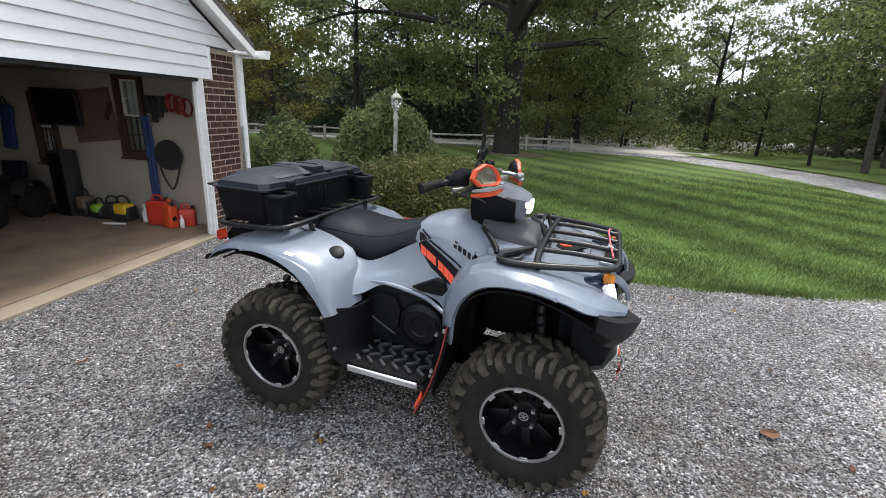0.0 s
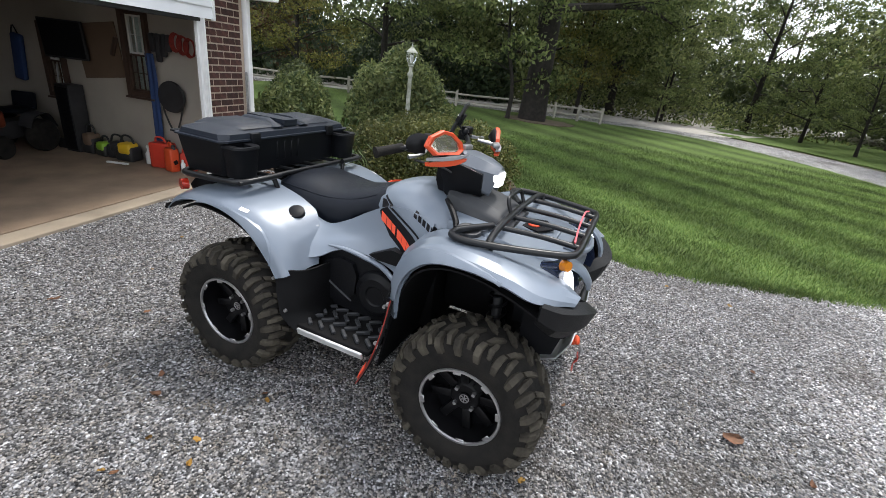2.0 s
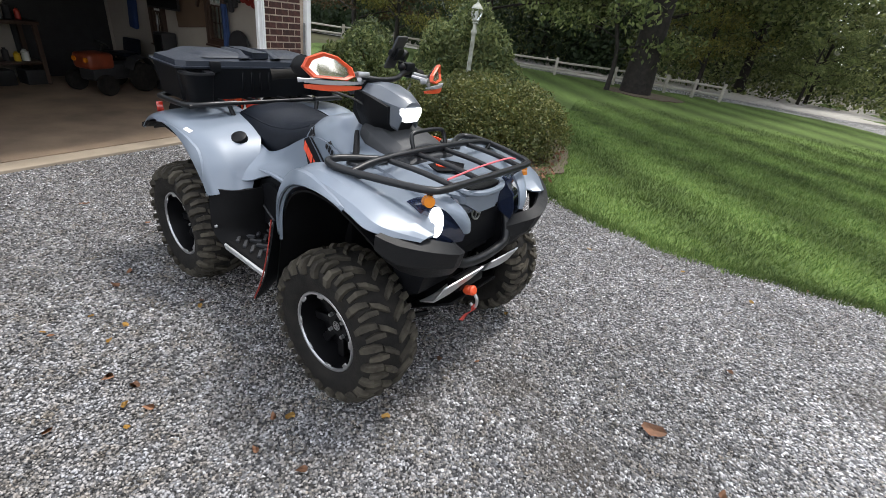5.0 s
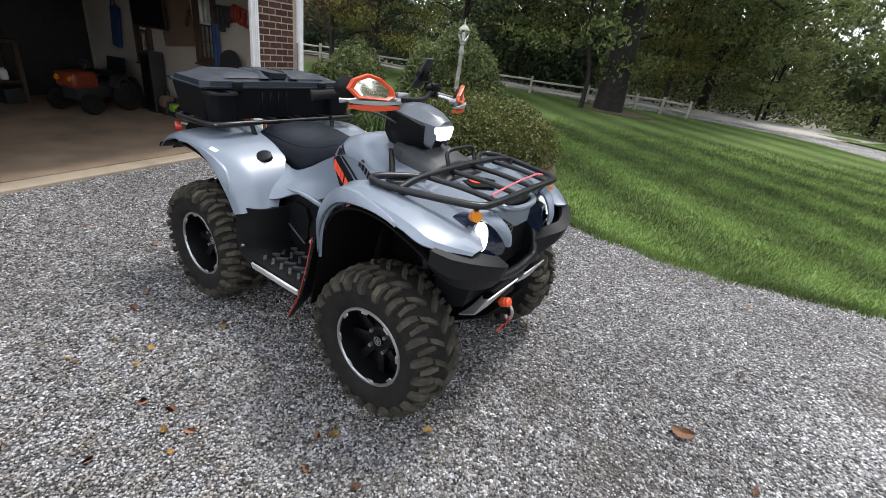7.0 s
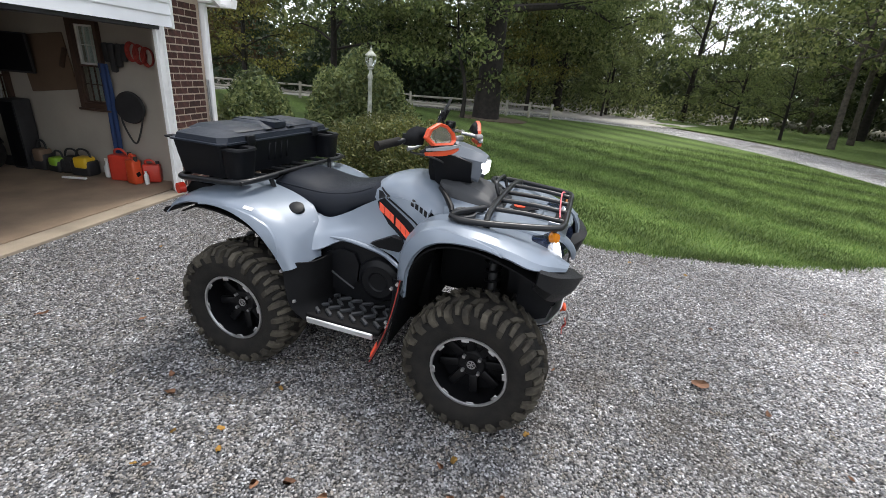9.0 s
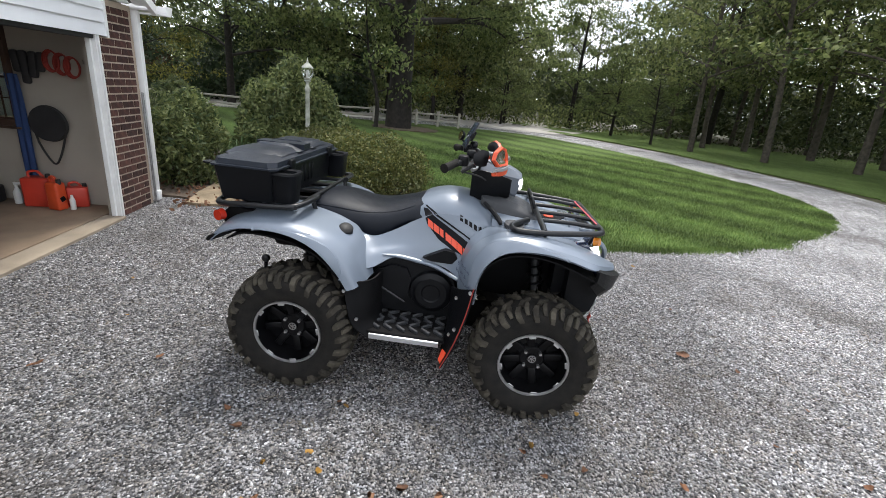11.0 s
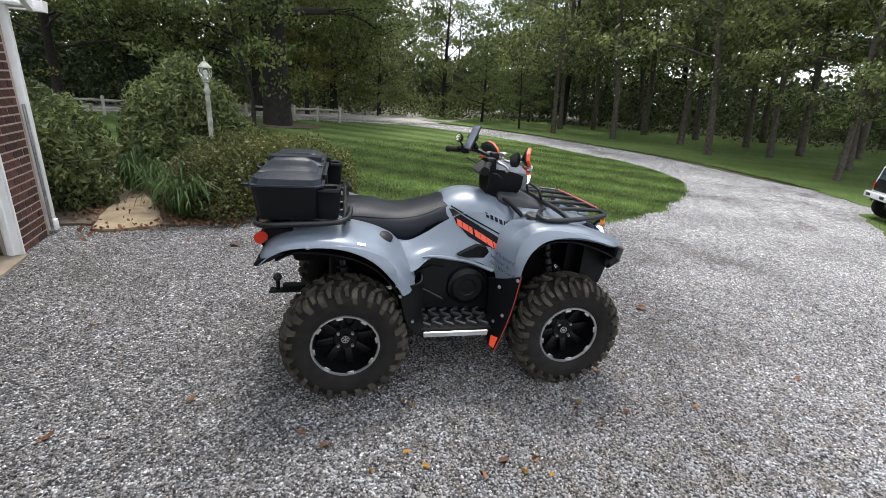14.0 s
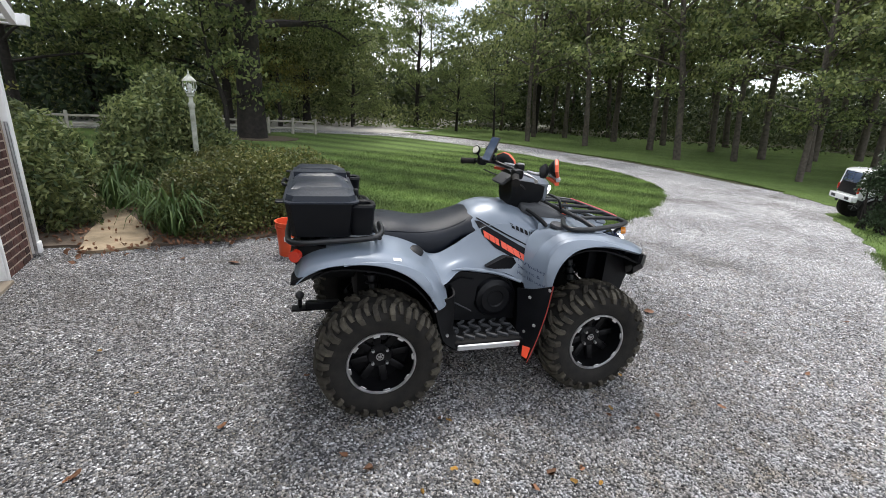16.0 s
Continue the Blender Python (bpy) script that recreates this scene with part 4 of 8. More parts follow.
oak.matrix_world = pose(2.25, 17.8, -0.10, 0, 0, 40) @ Matrix.Scale(1.15, 4)
RING = [(2.55 + 1.35 * math.cos(t), 17.7 + 1.1 * math.sin(t)) for t in np.arange(8) * math.pi / 4]
area("mulch_ring", RING, 0.030, M["soil"], 0.4, "dark mulch ring round the shade tree's foot", thick=0.03, rough_edge=0.15)
twin = make_tree(19, 4.6, 0.07, 1.1, 1.9, 2600, 0.16, M["leaf_oak"], M["bark"], "slender dark sapling beside the shade tree", lean=-0.12, limbs=7, clump=0.4)
twin.matrix_world = pose(1.3, 17.2, 0.02, 0, 0, 20)
PLAN = [
    # kind, then places: x, y, turn, scale
    (dict(seed=11, height=13, trunk_r=0.125, first=3.2, spread=4.2, leaves=5400, leaf_size=0.20, leaf_material=M["leaf_wood"], bark=M["pale_bark"], label="tall slender woodland tree with grey trunk", limbs=13, clump=0.36, group="woodland trees"),
     [(16.8, 9.6, 0, .9), (19.5, 12.4, 60, 1.0), (20.8, 8.0, 120, .95), (18.2, 5.6, 200, .85), (22.5, 16.5, 20, 1.1), (25.5, 11.5, 250, 1.0), (24, 5.5, 300, 1.0), (20.5, 2.6, 45, .95), (27, 20, 90, 1.1), (16.2, 17.5, 170, .85),
      (28.5, 7.5, 130, 1.1), (26, 1, 190, 1), (17.4, 0.8, 260, .85), (31, 15, 320, 1.1), (30, 26, 15, 1.1), (20.5, 33.5, 75, .80), (22.4, 26.4, 140, .8), (30.5, 33.5, 15, 1.0), (17.6, 14.8, 33, .9), (22.0, 19.8, 88, 1.0), (18.9, 8.3, 144, .8), (21.9, 10.6, 310, .95), (23.2, 13.8, 205, 1.0), (19.2, 4.0, 12, .85), (15.2, 4.9, 65, .6), (22.3, 6.6, 275, .95), (26, 24.5, 160, 1.0), (19.5, 20.2, 222, .9)]),
    (dict(seed=23, height=11, trunk_r=0.20, first=2.0, spread=4.6, leaves=13000, leaf_size=0.205, leaf_material=M["leaf_wood"], bark=M["bark"], label="leafy green woodland tree", limbs=14, clump=0.42, group="woodland trees"),
     [(-2.5, 27.5, 90, .8), (3.0, 26.0, 200, 1.05), (7.6, 27.5, 300, 1.0), (10.6, 27.4, 15, .40), (9.0, 33.6, 45, 1.1), (-13, 27, 150, 1.2), (9, 41, 260, 1.2), (-19, 25, 80, 1.2), (31, 34, 130, 1.2), (19.5, 40, 10, .75), (35, 22, 10, 1.2), (35, 8, 70, 1.2), (33, -1, 210, 1.2), (0, 32, 330, 1.2), (8, 36, 110, 1.25)]),
    (dict(seed=37, height=10, trunk_r=0.18, first=1.6, spread=4.0, leaves=8500, leaf_size=0.20, leaf_material=M["leaf_gold"], bark=M["bark"], label="tree turning bronze and gold", limbs=11, clump=0.6, group="woodland trees"),
     [(-6.8, 17.5, 0, .5), (5.2, 24.6, 120, .55)]),
    (dict(seed=41, height=9.5, trunk_r=0.17, first=1.5, spread=4.0, leaves=8500, leaf_size=0.19, leaf_material=M["leaf_red"], bark=M["bark"], label="dark copper-leaved tree behind the garage", limbs=11, clump=0.6, group="woodland trees"),
     [(-8.6, 17.4, 30, .58)]),
    (dict(seed=53, height=12, trunk_r=0.2, first=2.6, spread=4.8, leaves=14000, leaf_size=0.19, leaf_material=M["leaf_oak"], bark=M["bark"], label="dense green tree with low limbs", limbs=14, clump=0.42, droop=0.45, group="woodland trees"),
     [(-4.6, 22.5, 0, .75), (15.8, 19.8, 30, .30), (16.4, 24.2, 110, .40), (9.8, 25.9, 220, .30), (15.6, 27.9, 300, .72), (14.8, 2.0, 60, .55), (23.5, 24, 20, 1.0)]),
]
for spec, places in PLAN:
    first_tree = make_tree(**spec)
    for i, (x, y, turn, sc) in enumerate(places):
        tilt = Matrix.Rotation(radians(6.0 + 2.5 * math.sin(7 * x + y)), 4, Vector((-0.53, -0.85, 0))) if x > 14 and y < 24 else Matrix()
        m = Matrix.Translation((x, y, ground_z(x, y) - 0.02)) @ tilt @ pose(0, 0, 0, 0, 0, turn)
        if i == 0:
            first_tree.scale = (sc, sc, sc)
            first_tree.matrix_world = m @ Matrix.Diagonal((sc, sc, sc, 1))
        else:
            c = copy_thing(first_tree, m)
            c.scale = (sc, sc, sc)

# far woods and undergrowth, past counting
rng = np.random.default_rng(8)
k = 110000
ang = rng.uniform(radians(-35), radians(150), k)
rad = rng.uniform(37, 56, k)
top = 4.5 + 5.5 * np.clip(np.array([noise.noise((math.cos(t) * 9, math.sin(t) * 9, 3)) for t in ang]) + 0.45, 0, 1)
top = np.where(np.abs(ang - radians(61)) < radians(2.8), 4.4, top)
hgt = np.where(rng.random(k) < 0.35, rng.uniform(0, 1, k) * np.minimum(3.5, top), rng.beta(1.0, 1.5, k) * top)
pos = np.stack([rad * np.cos(ang), rad * np.sin(ang), hgt + 0.4], 1)
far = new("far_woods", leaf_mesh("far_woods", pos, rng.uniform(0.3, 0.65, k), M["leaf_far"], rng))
tagged(far, "dark green wall of distant woodland, shade put into its leaf colour", "woods", kind="stuff")
k = 60000
ang = rng.uniform(radians(-20), radians(130), k)
rad = 25 + rng.uniform(0, 12, k)
pos = np.stack([rad * np.cos(ang), rad * np.sin(ang), rng.beta(1, 1.8, k) * np.where(np.abs(ang - radians(61)) < radians(2.8), 1.6, 3.2)], 1)
keep = [i for i in range(k) if (pos[i, 1] > 25.8 or pos[i, 0] > 25)]
pos = pos[keep]
pos[:, 2] += [ground_z(x, y) for x, y in pos[:, :2]]
k = 26000
ang = rng.uniform(radians(86), radians(140), k)
rad = rng.uniform(24.5, 31, k)
belt = np.stack([rad * np.cos(ang), rad * np.sin(ang), rng.beta(1, 1.3, k) * (4.2 + 2.5 * np.sin(ang * 23))], 1)
und = new("undergrowth", leaf_mesh("undergrowth", belt, rng.uniform(0.16, 0.36, k), M["pine"], rng))
tagged(und, "dark evergreen thicket behind the fence", "undergrowth", kind="stuff")
# lighter leaves by the lane, darker at the wood: light and shade as colour
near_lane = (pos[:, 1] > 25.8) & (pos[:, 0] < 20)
for sel, material, label in ((near_lane, M["leaf_wood"], "bushes along the far side of the lane, sunlight put into their leaf colour"), (~near_lane, M["leaf_far"], "tangled undergrowth at the wood's edge, shade put into its leaf colour")):
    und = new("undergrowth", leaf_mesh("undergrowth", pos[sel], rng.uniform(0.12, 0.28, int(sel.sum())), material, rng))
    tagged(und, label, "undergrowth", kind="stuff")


# ---- shrubs ----
def shrub(seed, blobs, leaves, size, material, label, name="shrub", shell=0.75, wide=0.27):
    """A bush of stems and leaves gathered near an uneven outline."""
    rng = np.random.default_rng(seed)
    t = empty(name, Matrix(), label, "shrub")
    bm = bm_new()
    pts = []
    tot = sum(b[3] * b[4] for b in blobs)
    for x, y, z, rx, rz in blobs:
        n_ = int(leaves * rx * rz / tot)
        d = rng.normal(size=(n_, 3))
        d /= np.linalg.norm(d, axis=1, keepdims=True)
        d[:, 2] = np.abs(d[:, 2]) * 1.0 - 0.25 * (rng.random(n_) < 0.3)
        r = rng.uniform(shell ** 3, 1.12, n_) ** (1 / 3)
        bumpy = np.array([1 + 0.22 * noise.noise((float(v[0]) * 2.6 + x, float(v[1]) * 2.6 + y, float(v[2]) * 2.6)) for v in d])
        pts.append(np.stack([x + d[:, 0] * rx * r * bumpy, y + d[:, 1] * rx * r * bumpy, z + d[:, 2] * rz * r * bumpy], 1))
        for _ in range(5):
            a = rng.uniform(0, 6.28)
            tube(bm, [(x + rng.normal(0, .06), y + rng.normal(0, .06), 0.0), (x + math.cos(a) * rx * .35, y + math.sin(a) * rx * .35, z * 0.6 + rz * .2), (x + math.cos(a) * rx * .75, y + math.sin(a) * rx * .75, z + rz * .55)], [0.02, 0.012, 0.004], 6, 5)
    tagged(part("branchwork", bm, M["bark"], t), kind="stuff")
    pts = np.concatenate(pts)
    pts[:, 2] = np.maximum(pts[:, 2], 0.06)
    me = leaf_mesh("foliage", pts, size * rng.uniform(0.6, 1.3, len(pts)), material, rng, 0.0, wide)
    f = new("foliage", me)
    f.parent = t
    return t


shrub(3, [(-0.95, 5.72, 0.10, 0.46, 0.42), (-0.35, 5.82, 0.12, 0.50, 0.46), (0.28, 5.92, 0.12, 0.48, 0.46), (-0.95, 6.05, 0.25, 0.62, 0.55), (-0.35, 6.2, 0.3, 0.72, 0.58), (0.25, 6.3, 0.28, 0.66, 0.58), (-0.5, 6.9, 0.35, 0.7, 0.55), (0.15, 6.95, 0.3, 0.6, 0.5)], 56000, 0.041, M["leaf_azalea"], "rounded azalea bush with green and bronze leaves")
shrub(6, [(-1.50, 8.0, 0.55, 0.52, 0.95), (-1.15, 8.35, 0.95, 0.48, 0.90), (-0.80, 8.15, 0.70, 0.48, 0.85), (-0.45, 8.2, 0.35, 0.45, 0.65), (-1.65, 7.7, 0.20, 0.42, 0.65), (-1.15, 7.65, 0.15, 0.48, 0.60), (-0.60, 7.6, 0.12, 0.45, 0.50)], 34000, 0.088, M["leaf_rhodo"], "tall rhododendron with long leathery leaves", shell=0.35, wide=0.17)
shrub(9, [(-2.55, 6.35, 0.4, 0.40, 0.62), (-2.5, 7.0, 0.45, 0.5, 0.75), (-2.8, 7.8, 0.5, 0.5, 0.8), (-2.45, 6.6, 0.10, 0.42, 0.5)], 20000, 0.084, M["leaf_rhodo"], "rhododendron against the brick corner", shell=0.45, wide=0.17)


def lily_clump(seed, x, y, n_, long):
    rng = np.random.default_rng(seed)
    bm = bm_new()
    for _ in range(n_):
        a, l = rng.uniform(0, 6.28), long * rng.uniform(0.6, 1.15)
        d, s = Vector((math.cos(a), math.sin(a), 0)), Vector((-math.sin(a), math.cos(a), 0))
        o = Vector((rng.normal(0, .07), rng.normal(0, .07), 0.04))
        out, h = l * rng.uniform(0.35, 0.75), l * rng.uniform(0.45, 0.85)
        prev = None
        for k_, (u, v, w) in enumerate(((0, 0, 0.007), (0.25, 0.6, 0.010), (0.6, 1.0, 0.009), (0.9, 0.8, 0.006), (1.05, 0.45, 0.001))):
            c = o + d * out * u + Vector((0, 0, h * v))
            row = [bm.verts.new(c - s * w), bm.verts.new(c - Vector((0, 0, w * .5))), bm.verts.new(c + s * w)]
            if prev:
                bm.faces.new((prev[0], prev[1], row[1], row[0])), bm.faces.new((prev[1], prev[2], row[2], row[1]))
            prev = row
    ob = part("grass_clump", bm, M["lily"], None, "clump of arching strap-leaved day lilies")
    ob.matrix_world = pose(x, y, 0.04)
    return tagged(ob, category="plant", group="lily clumps")


for i, (x, y, n_, l) in enumerate(((-1.38, 5.62, 130, 0.62), (-1.50, 6.25, 110, 0.6), (-1.85, 7.1, 90, 0.62), (-1.3, 6.6, 80, 0.6))):
    lily_clump(70 + i, x, y, n_, l)
# trodden sandy path between the shrubs
PATH_EDGE = [(-2.22, 5.50), (-1.98, 5.42), (-1.66, 5.46), (-1.62, 5.9), (-1.72, 6.6), (-1.92, 7.6), (-2.02, 9.2), (-2.26, 9.2), (-2.18, 7.6), (-2.12, 6.5)]
area("footpath", PATH_EDGE, 0.032, M["sand"], 0.5, "trodden tan sandy path between the shrubs", thick=0.03, rough_edge=0.06)
# leaf litter on the bed, past counting
rng = np.random.default_rng(61)
lit = np.stack([rng.uniform(-3.0, 1.0, 3600), rng.uniform(5.2, 8.8, 3600)], 1)
hit = np.array([in_poly(x, y, BED) and not (in_poly(x, y, PATH_EDGE) and rng.random() < 0.85) for x, y in lit])
lit = np.concatenate([lit[hit], np.stack([rng.uniform(-2.3, 0.9, 260), rng.normal(5.35, 0.12, 260)], 1)])
lit = np.concatenate([lit, 0.040 + 0.012 * rng.random((len(lit), 1))], 1)
litter = new("leaf_litter", leaf_mesh("leaf_litter", lit, rng.uniform(0.03, 0.075, len(lit)), M["dead_leaf"], rng))
tagged(litter, "dry brown leaf litter on the planting bed", "leaf litter", kind="stuff")
# ---- quad bike: x ahead, y to its left, z up ----
from mathutils.bvhtree import BVHTree

ATV = pose(-0.025, 2.275, 0.0, 0, 0, -19.75) @ Matrix.Diagonal((1, 1.055, 1, 1))
atv = empty("quad_bike", ATV, "grey-blue four-wheel quad bike with black cargo box, lights on", "quad bike")
R = 0.33


def both(name, build, material, label="", parent=None, smooth=40):
    """A part on the right side and its like on the left."""
    out = []
    for flip in (0, 1):
        bm = bm_new()
        build(bm)
        if flip:
            mirrored(bm)
        out.append(part(name, bm, material, parent or atv, label, smooth))
    return out


def lug(bm, path, wide, high):
    """A tread block that follows the tyre: path points are (turn, height, radius, outward lean)."""
    rings = []
    for k_, (a, z, r, lean) in enumerate(path):
        o = Vector((math.cos(a), math.sin(a), 0))
        t_ = Vector((-math.sin(a), math.cos(a), 0))
        c, s = math.cos(lean), math.sin(lean)
        n_ = o * c + Vector((0, 0, s))
        p0 = o * r + Vector((0, 0, z))
        w = wide * (0.8 if k_ in (0, len(path) - 1) else 1.0)
        hh = high * (0.75 if k_ in (0, len(path) - 1) else 1.0)
        rings.append([p0 - t_ * w * 0.56 - n_ * 0.006, p0 - t_ * w * 0.42 + n_ * hh, p0 + t_ * w * 0.42 + n_ * hh, p0 + t_ * w * 0.56 - n_ * 0.006])
    skin(bm, rings)


def wheel(x, side, steer=0.0, width=0.25):
    """Tyre with chevron lugs, dished black rim with a bright lip."""
    hub = new("wheel")
    hub.parent = atv
    out = -1 if side < 0 else 1
    hub.matrix_local = pose(x, side * 0.475, R, 0, 0, steer) @ pose(0, 0, 0, 90 if out < 0 else -90)
    h = width / 2
    bm = bm_new()
    lathe(bm, [(0.172, -h * 0.82), (0.20, -h * 0.99), (0.25, -h * 1.02), (0.285, -h * 0.95), (0.303, -h * 0.76), (0.314, -h * 0.4), (0.316, 0), (0.314, h * 0.4), (0.303, h * 0.76), (0.285, h * 0.95), (0.25, h * 1.02), (0.20, h * 0.99), (0.172, h * 0.82)], seg=64)
    part("tyre", bm, M["rubber"], hub)
    bm = bm_new()
    n_ = 23
    for i in range(n_):
        for sgn in (-1, 1):
            a = 2 * math.pi * (i + (0.5 if sgn > 0 else 0)) / n_
            d_ = 2 * math.pi / n_
            lug(bm, [(a, sgn * h * 0.06, 0.315, 0), (a + d_ * 0.30, sgn * h * 0.32, 0.314, 0.1 * sgn), (a + d_ * 0.52, sgn * h * 0.55, 0.310, 0.25 * sgn)], 0.028, 0.020)
            lug(bm, [(a + d_ * 0.62, sgn * h * 0.60, 0.308, 0.35 * sgn), (a + d_ * 0.72, sgn * h * 0.82, 0.299, 0.7 * sgn), (a + d_ * 0.70, sgn * h * 0.97, 0.280, 1.1 * sgn), (a + d_ * 0.60, sgn * h * 1.02, 0.258, 1.4 * sgn)], 0.030, 0.019)
            lug(bm, [(a + d_ * 1.12, sgn * h * 0.42, 0.312, 0.2 * sgn), (a + d_ * 1.20, sgn * h * 0.70, 0.305, 0.5 * sgn), (a + d_ * 1.14, sgn * h * 0.93, 0.287, 1.0 * sgn)], 0.025, 0.018)
    part("tread", bm, M["lug"], hub, "dusty chevron tread blocks", smooth=0)
    bm = bm_new()
    lathe(bm, [(0.176, h * 0.84), (0.166, h * 0.80), (0.158, h * 0.50), (0.152, -h * 0.3), (0.10, -h * 0.45), (0.165, -h * 0.7), (0.176, -h * 0.86)], seg=40)
    lathe(bm, [(0.0, h * 0.30), (0.058, h * 0.30), (0.066, h * 0.24), (0.080, h * 0.10), (0.154, h * 0.02)], seg=40)
    part("rim", bm, M["rim"], hub)
    bm = bm_new()
    lathe(bm, [(0.163, h * 0.83), (0.166, h * 0.89), (0.174, h * 0.89), (0.178, h * 0.84)], seg=48)
    lip = part("rim_lip", bm, M["alloy"], hub, "bright machined rim lip")
    for i in range(8):
        a = i * 45 + 10
        bm = bm_new()
        box(bm, 0.014, 0.034, 0.006, pose(0, 0, 0, 0, 0, a) @ pose(0.159, 0, h * 0.85, 0, 12, 0), 0.002, 1)
        part("rim_notch", bm, M["alloy"], lip)
    for i in range(8):
        a = i * 45 + 10
        bm = bm_new()
        box(bm, 0.092, 0.040, 0.022, pose(0, 0, 0, 0, 0, a) @ pose(0.108, 0, h * 0.20, 0, -4, 0), 0.007, 2)
        part("spoke", bm, M["rim"], hub)
    for i in range(4):
        a = radians(45 + 90 * i)
        bm = bm_new()
        cyl(bm, 0.009, 0.008, 0.020, pose(0.052 * math.cos(a), 0.052 * math.sin(a), h * 0.34), 8)
        part("lug_nut", bm, M["alloy"], hub)
    bm = bm_new()
    lathe(bm, [(0.0, h * 0.36), (0.026, h * 0.36), (0.028, h * 0.26)], seg=20)
    cap_ = part("hub_cap", bm, M["rim"], hub)
    bm = bm_new()
    lathe(bm, [(0.017, h * 0.360), (0.017, h * 0.375), (0.021, h * 0.375), (0.021, h * 0.360)], seg=20)
    for k_ in range(3):
        box(bm, 0.032, 0.004, 0.002, pose(0, 0, h * 0.368, 0, 0, 60 * k_ + 30))
    part("emblem", bm, M["alloy"], cap_, "small silver emblem")
    return hub


for x_ in (-0.625, 0.625):
    for s_ in (-1, 1):
        wheel(x_, s_, width=0.255 if x_ < 0 else 0.235)


# ---- fenders ----
REAR_WING, FRONT_WING = [], []
for (cx, cz), (lx, lz), (ix, iy, iz) in zip(
        [(-1.03, 0.785), (-0.98, 0.845), (-0.86, 0.885), (-0.66, 0.895), (-0.47, 0.842), (-0.335, 0.742), (-0.262, 0.61)],
        [(-1.02, 0.767), (-0.96, 0.812), (-0.85, 0.848), (-0.65, 0.842), (-0.50, 0.782), (-0.395, 0.680), (-0.335, 0.588)],
        [(-1.03, 0.16, 0.80), (-0.97, 0.16, 0.87), (-0.86, 0.16, 0.905), (-0.66, 0.17, 0.905), (-0.46, 0.20, 0.868), (-0.33, 0.27, 0.785), (-0.245, 0.37, 0.62)]):
    REAR_WING.append([(ix, -iy, iz), (ix * 0.6 + cx * 0.4, -iy * 0.6 - 0.445 * 0.4, iz * 0.5 + cz * 0.5 + 0.006), ((ix + 5 * cx) / 6, -iy * 0.2 - 0.445 * 0.8, iz * 0.15 + cz * 0.85 + 0.004), (cx, -0.455, cz), ((cx * 3 + lx) / 4, -0.500, cz * 0.82 + lz * 0.18), ((cx + lx) / 2, -0.534, cz * 0.50 + lz * 0.50), (lx, -0.550, lz)])
# stations of (crest x, z, y), (lip x, z, y), (inner x, z, y)
for (cx, cz, cy), (lx, lz, ly), (ix, iz, iy) in (
        ((0.205, 0.62, 0.43), (0.290, 0.605, 0.55), (0.20, 0.66, 0.40)), ((0.215, 0.76, 0.43), (0.300, 0.74, 0.55), (0.21, 0.79, 0.36)),
        ((0.265, 0.875, 0.43), (0.345, 0.835, 0.55), (0.265, 0.885, 0.29)), ((0.37, 0.945, 0.43), (0.43, 0.893, 0.55), (0.39, 0.925, 0.22)),
        ((0.54, 0.957, 0.43), (0.57, 0.908, 0.555), (0.55, 0.925, 0.22)), ((0.72, 0.928, 0.43), (0.71, 0.890, 0.555), (0.72, 0.905, 0.22)),
        ((0.85, 0.890, 0.415), (0.825, 0.858, 0.545), (0.83, 0.885, 0.22)), ((0.955, 0.845, 0.375), (0.945, 0.828, 0.430), (0.90, 0.85, 0.31))):
    FRONT_WING.append([(ix, -iy, iz), (ix * 0.5 + cx * 0.5, -(iy + cy) / 2, (iz + cz) / 2 - 0.004), (cx, -cy, cz), ((cx * 3 + lx) / 4, -(cy * 0.54 + ly * 0.46), cz * 0.88 + lz * 0.12), ((cx + lx) / 2, -(cy * 0.21 + ly * 0.79), cz * 0.55 + lz * 0.45), (lx, -ly, lz)])


def rear_fender(bm):
    sheet(bm, REAR_WING, 60, 19, -0.012)


def front_fender(bm):
    sheet(bm, FRONT_WING, 60, 0, -0.012, True)


def flare(bm, wing, u0, u1, wide, blunt):
    """A raised flare along a wing's lip that runs out to a point."""
    g = np.stack([curve_pts(np.array(wing)[:, k], 81) for k in range(len(wing[0]))], 1)
    rows = []
    for u in np.linspace(u0, u1, 26):
        line = g[int(round(u * 80))]
        q = (u - u0) / (u1 - u0)
        w = wide * (math.sin(math.pi * min(1.0, q / blunt) / 2) if q < blunt else (1 - (q - blunt) / (1 - blunt)) ** 0.8)
        dense = np.stack([np.interp(np.linspace(0, len(line) - 1, 121), np.arange(len(line)), line[:, k]) for k in range(3)], 1)
        out = np.array((0.0, -0.0075, 0.0040)) * min(1.0, 0.15 + 3.0 * w)
        rows.append([dense[-1 - int(120 * w * f)] + out * k for f, k in ((0.0, 0.6), (0.3, 1.0), (0.85, 1.0), (1.0, 0.2))])
    sheet(bm, rows, 40, 0, -0.008, True)


both("rear_fender", rear_fender, M["paint"], smooth=40)
both("front_fender", front_fender, M["paint"], smooth=13)
both("fender_flare", lambda bm: flare(bm, FRONT_WING, 0.02, 0.70, 0.36, 0.5), M["paint"], smooth=25)
both("fender_flare", lambda bm: flare(bm, REAR_WING[::-1], 0.10, 0.62, 0.26, 0.35), M["paint"], smooth=25)


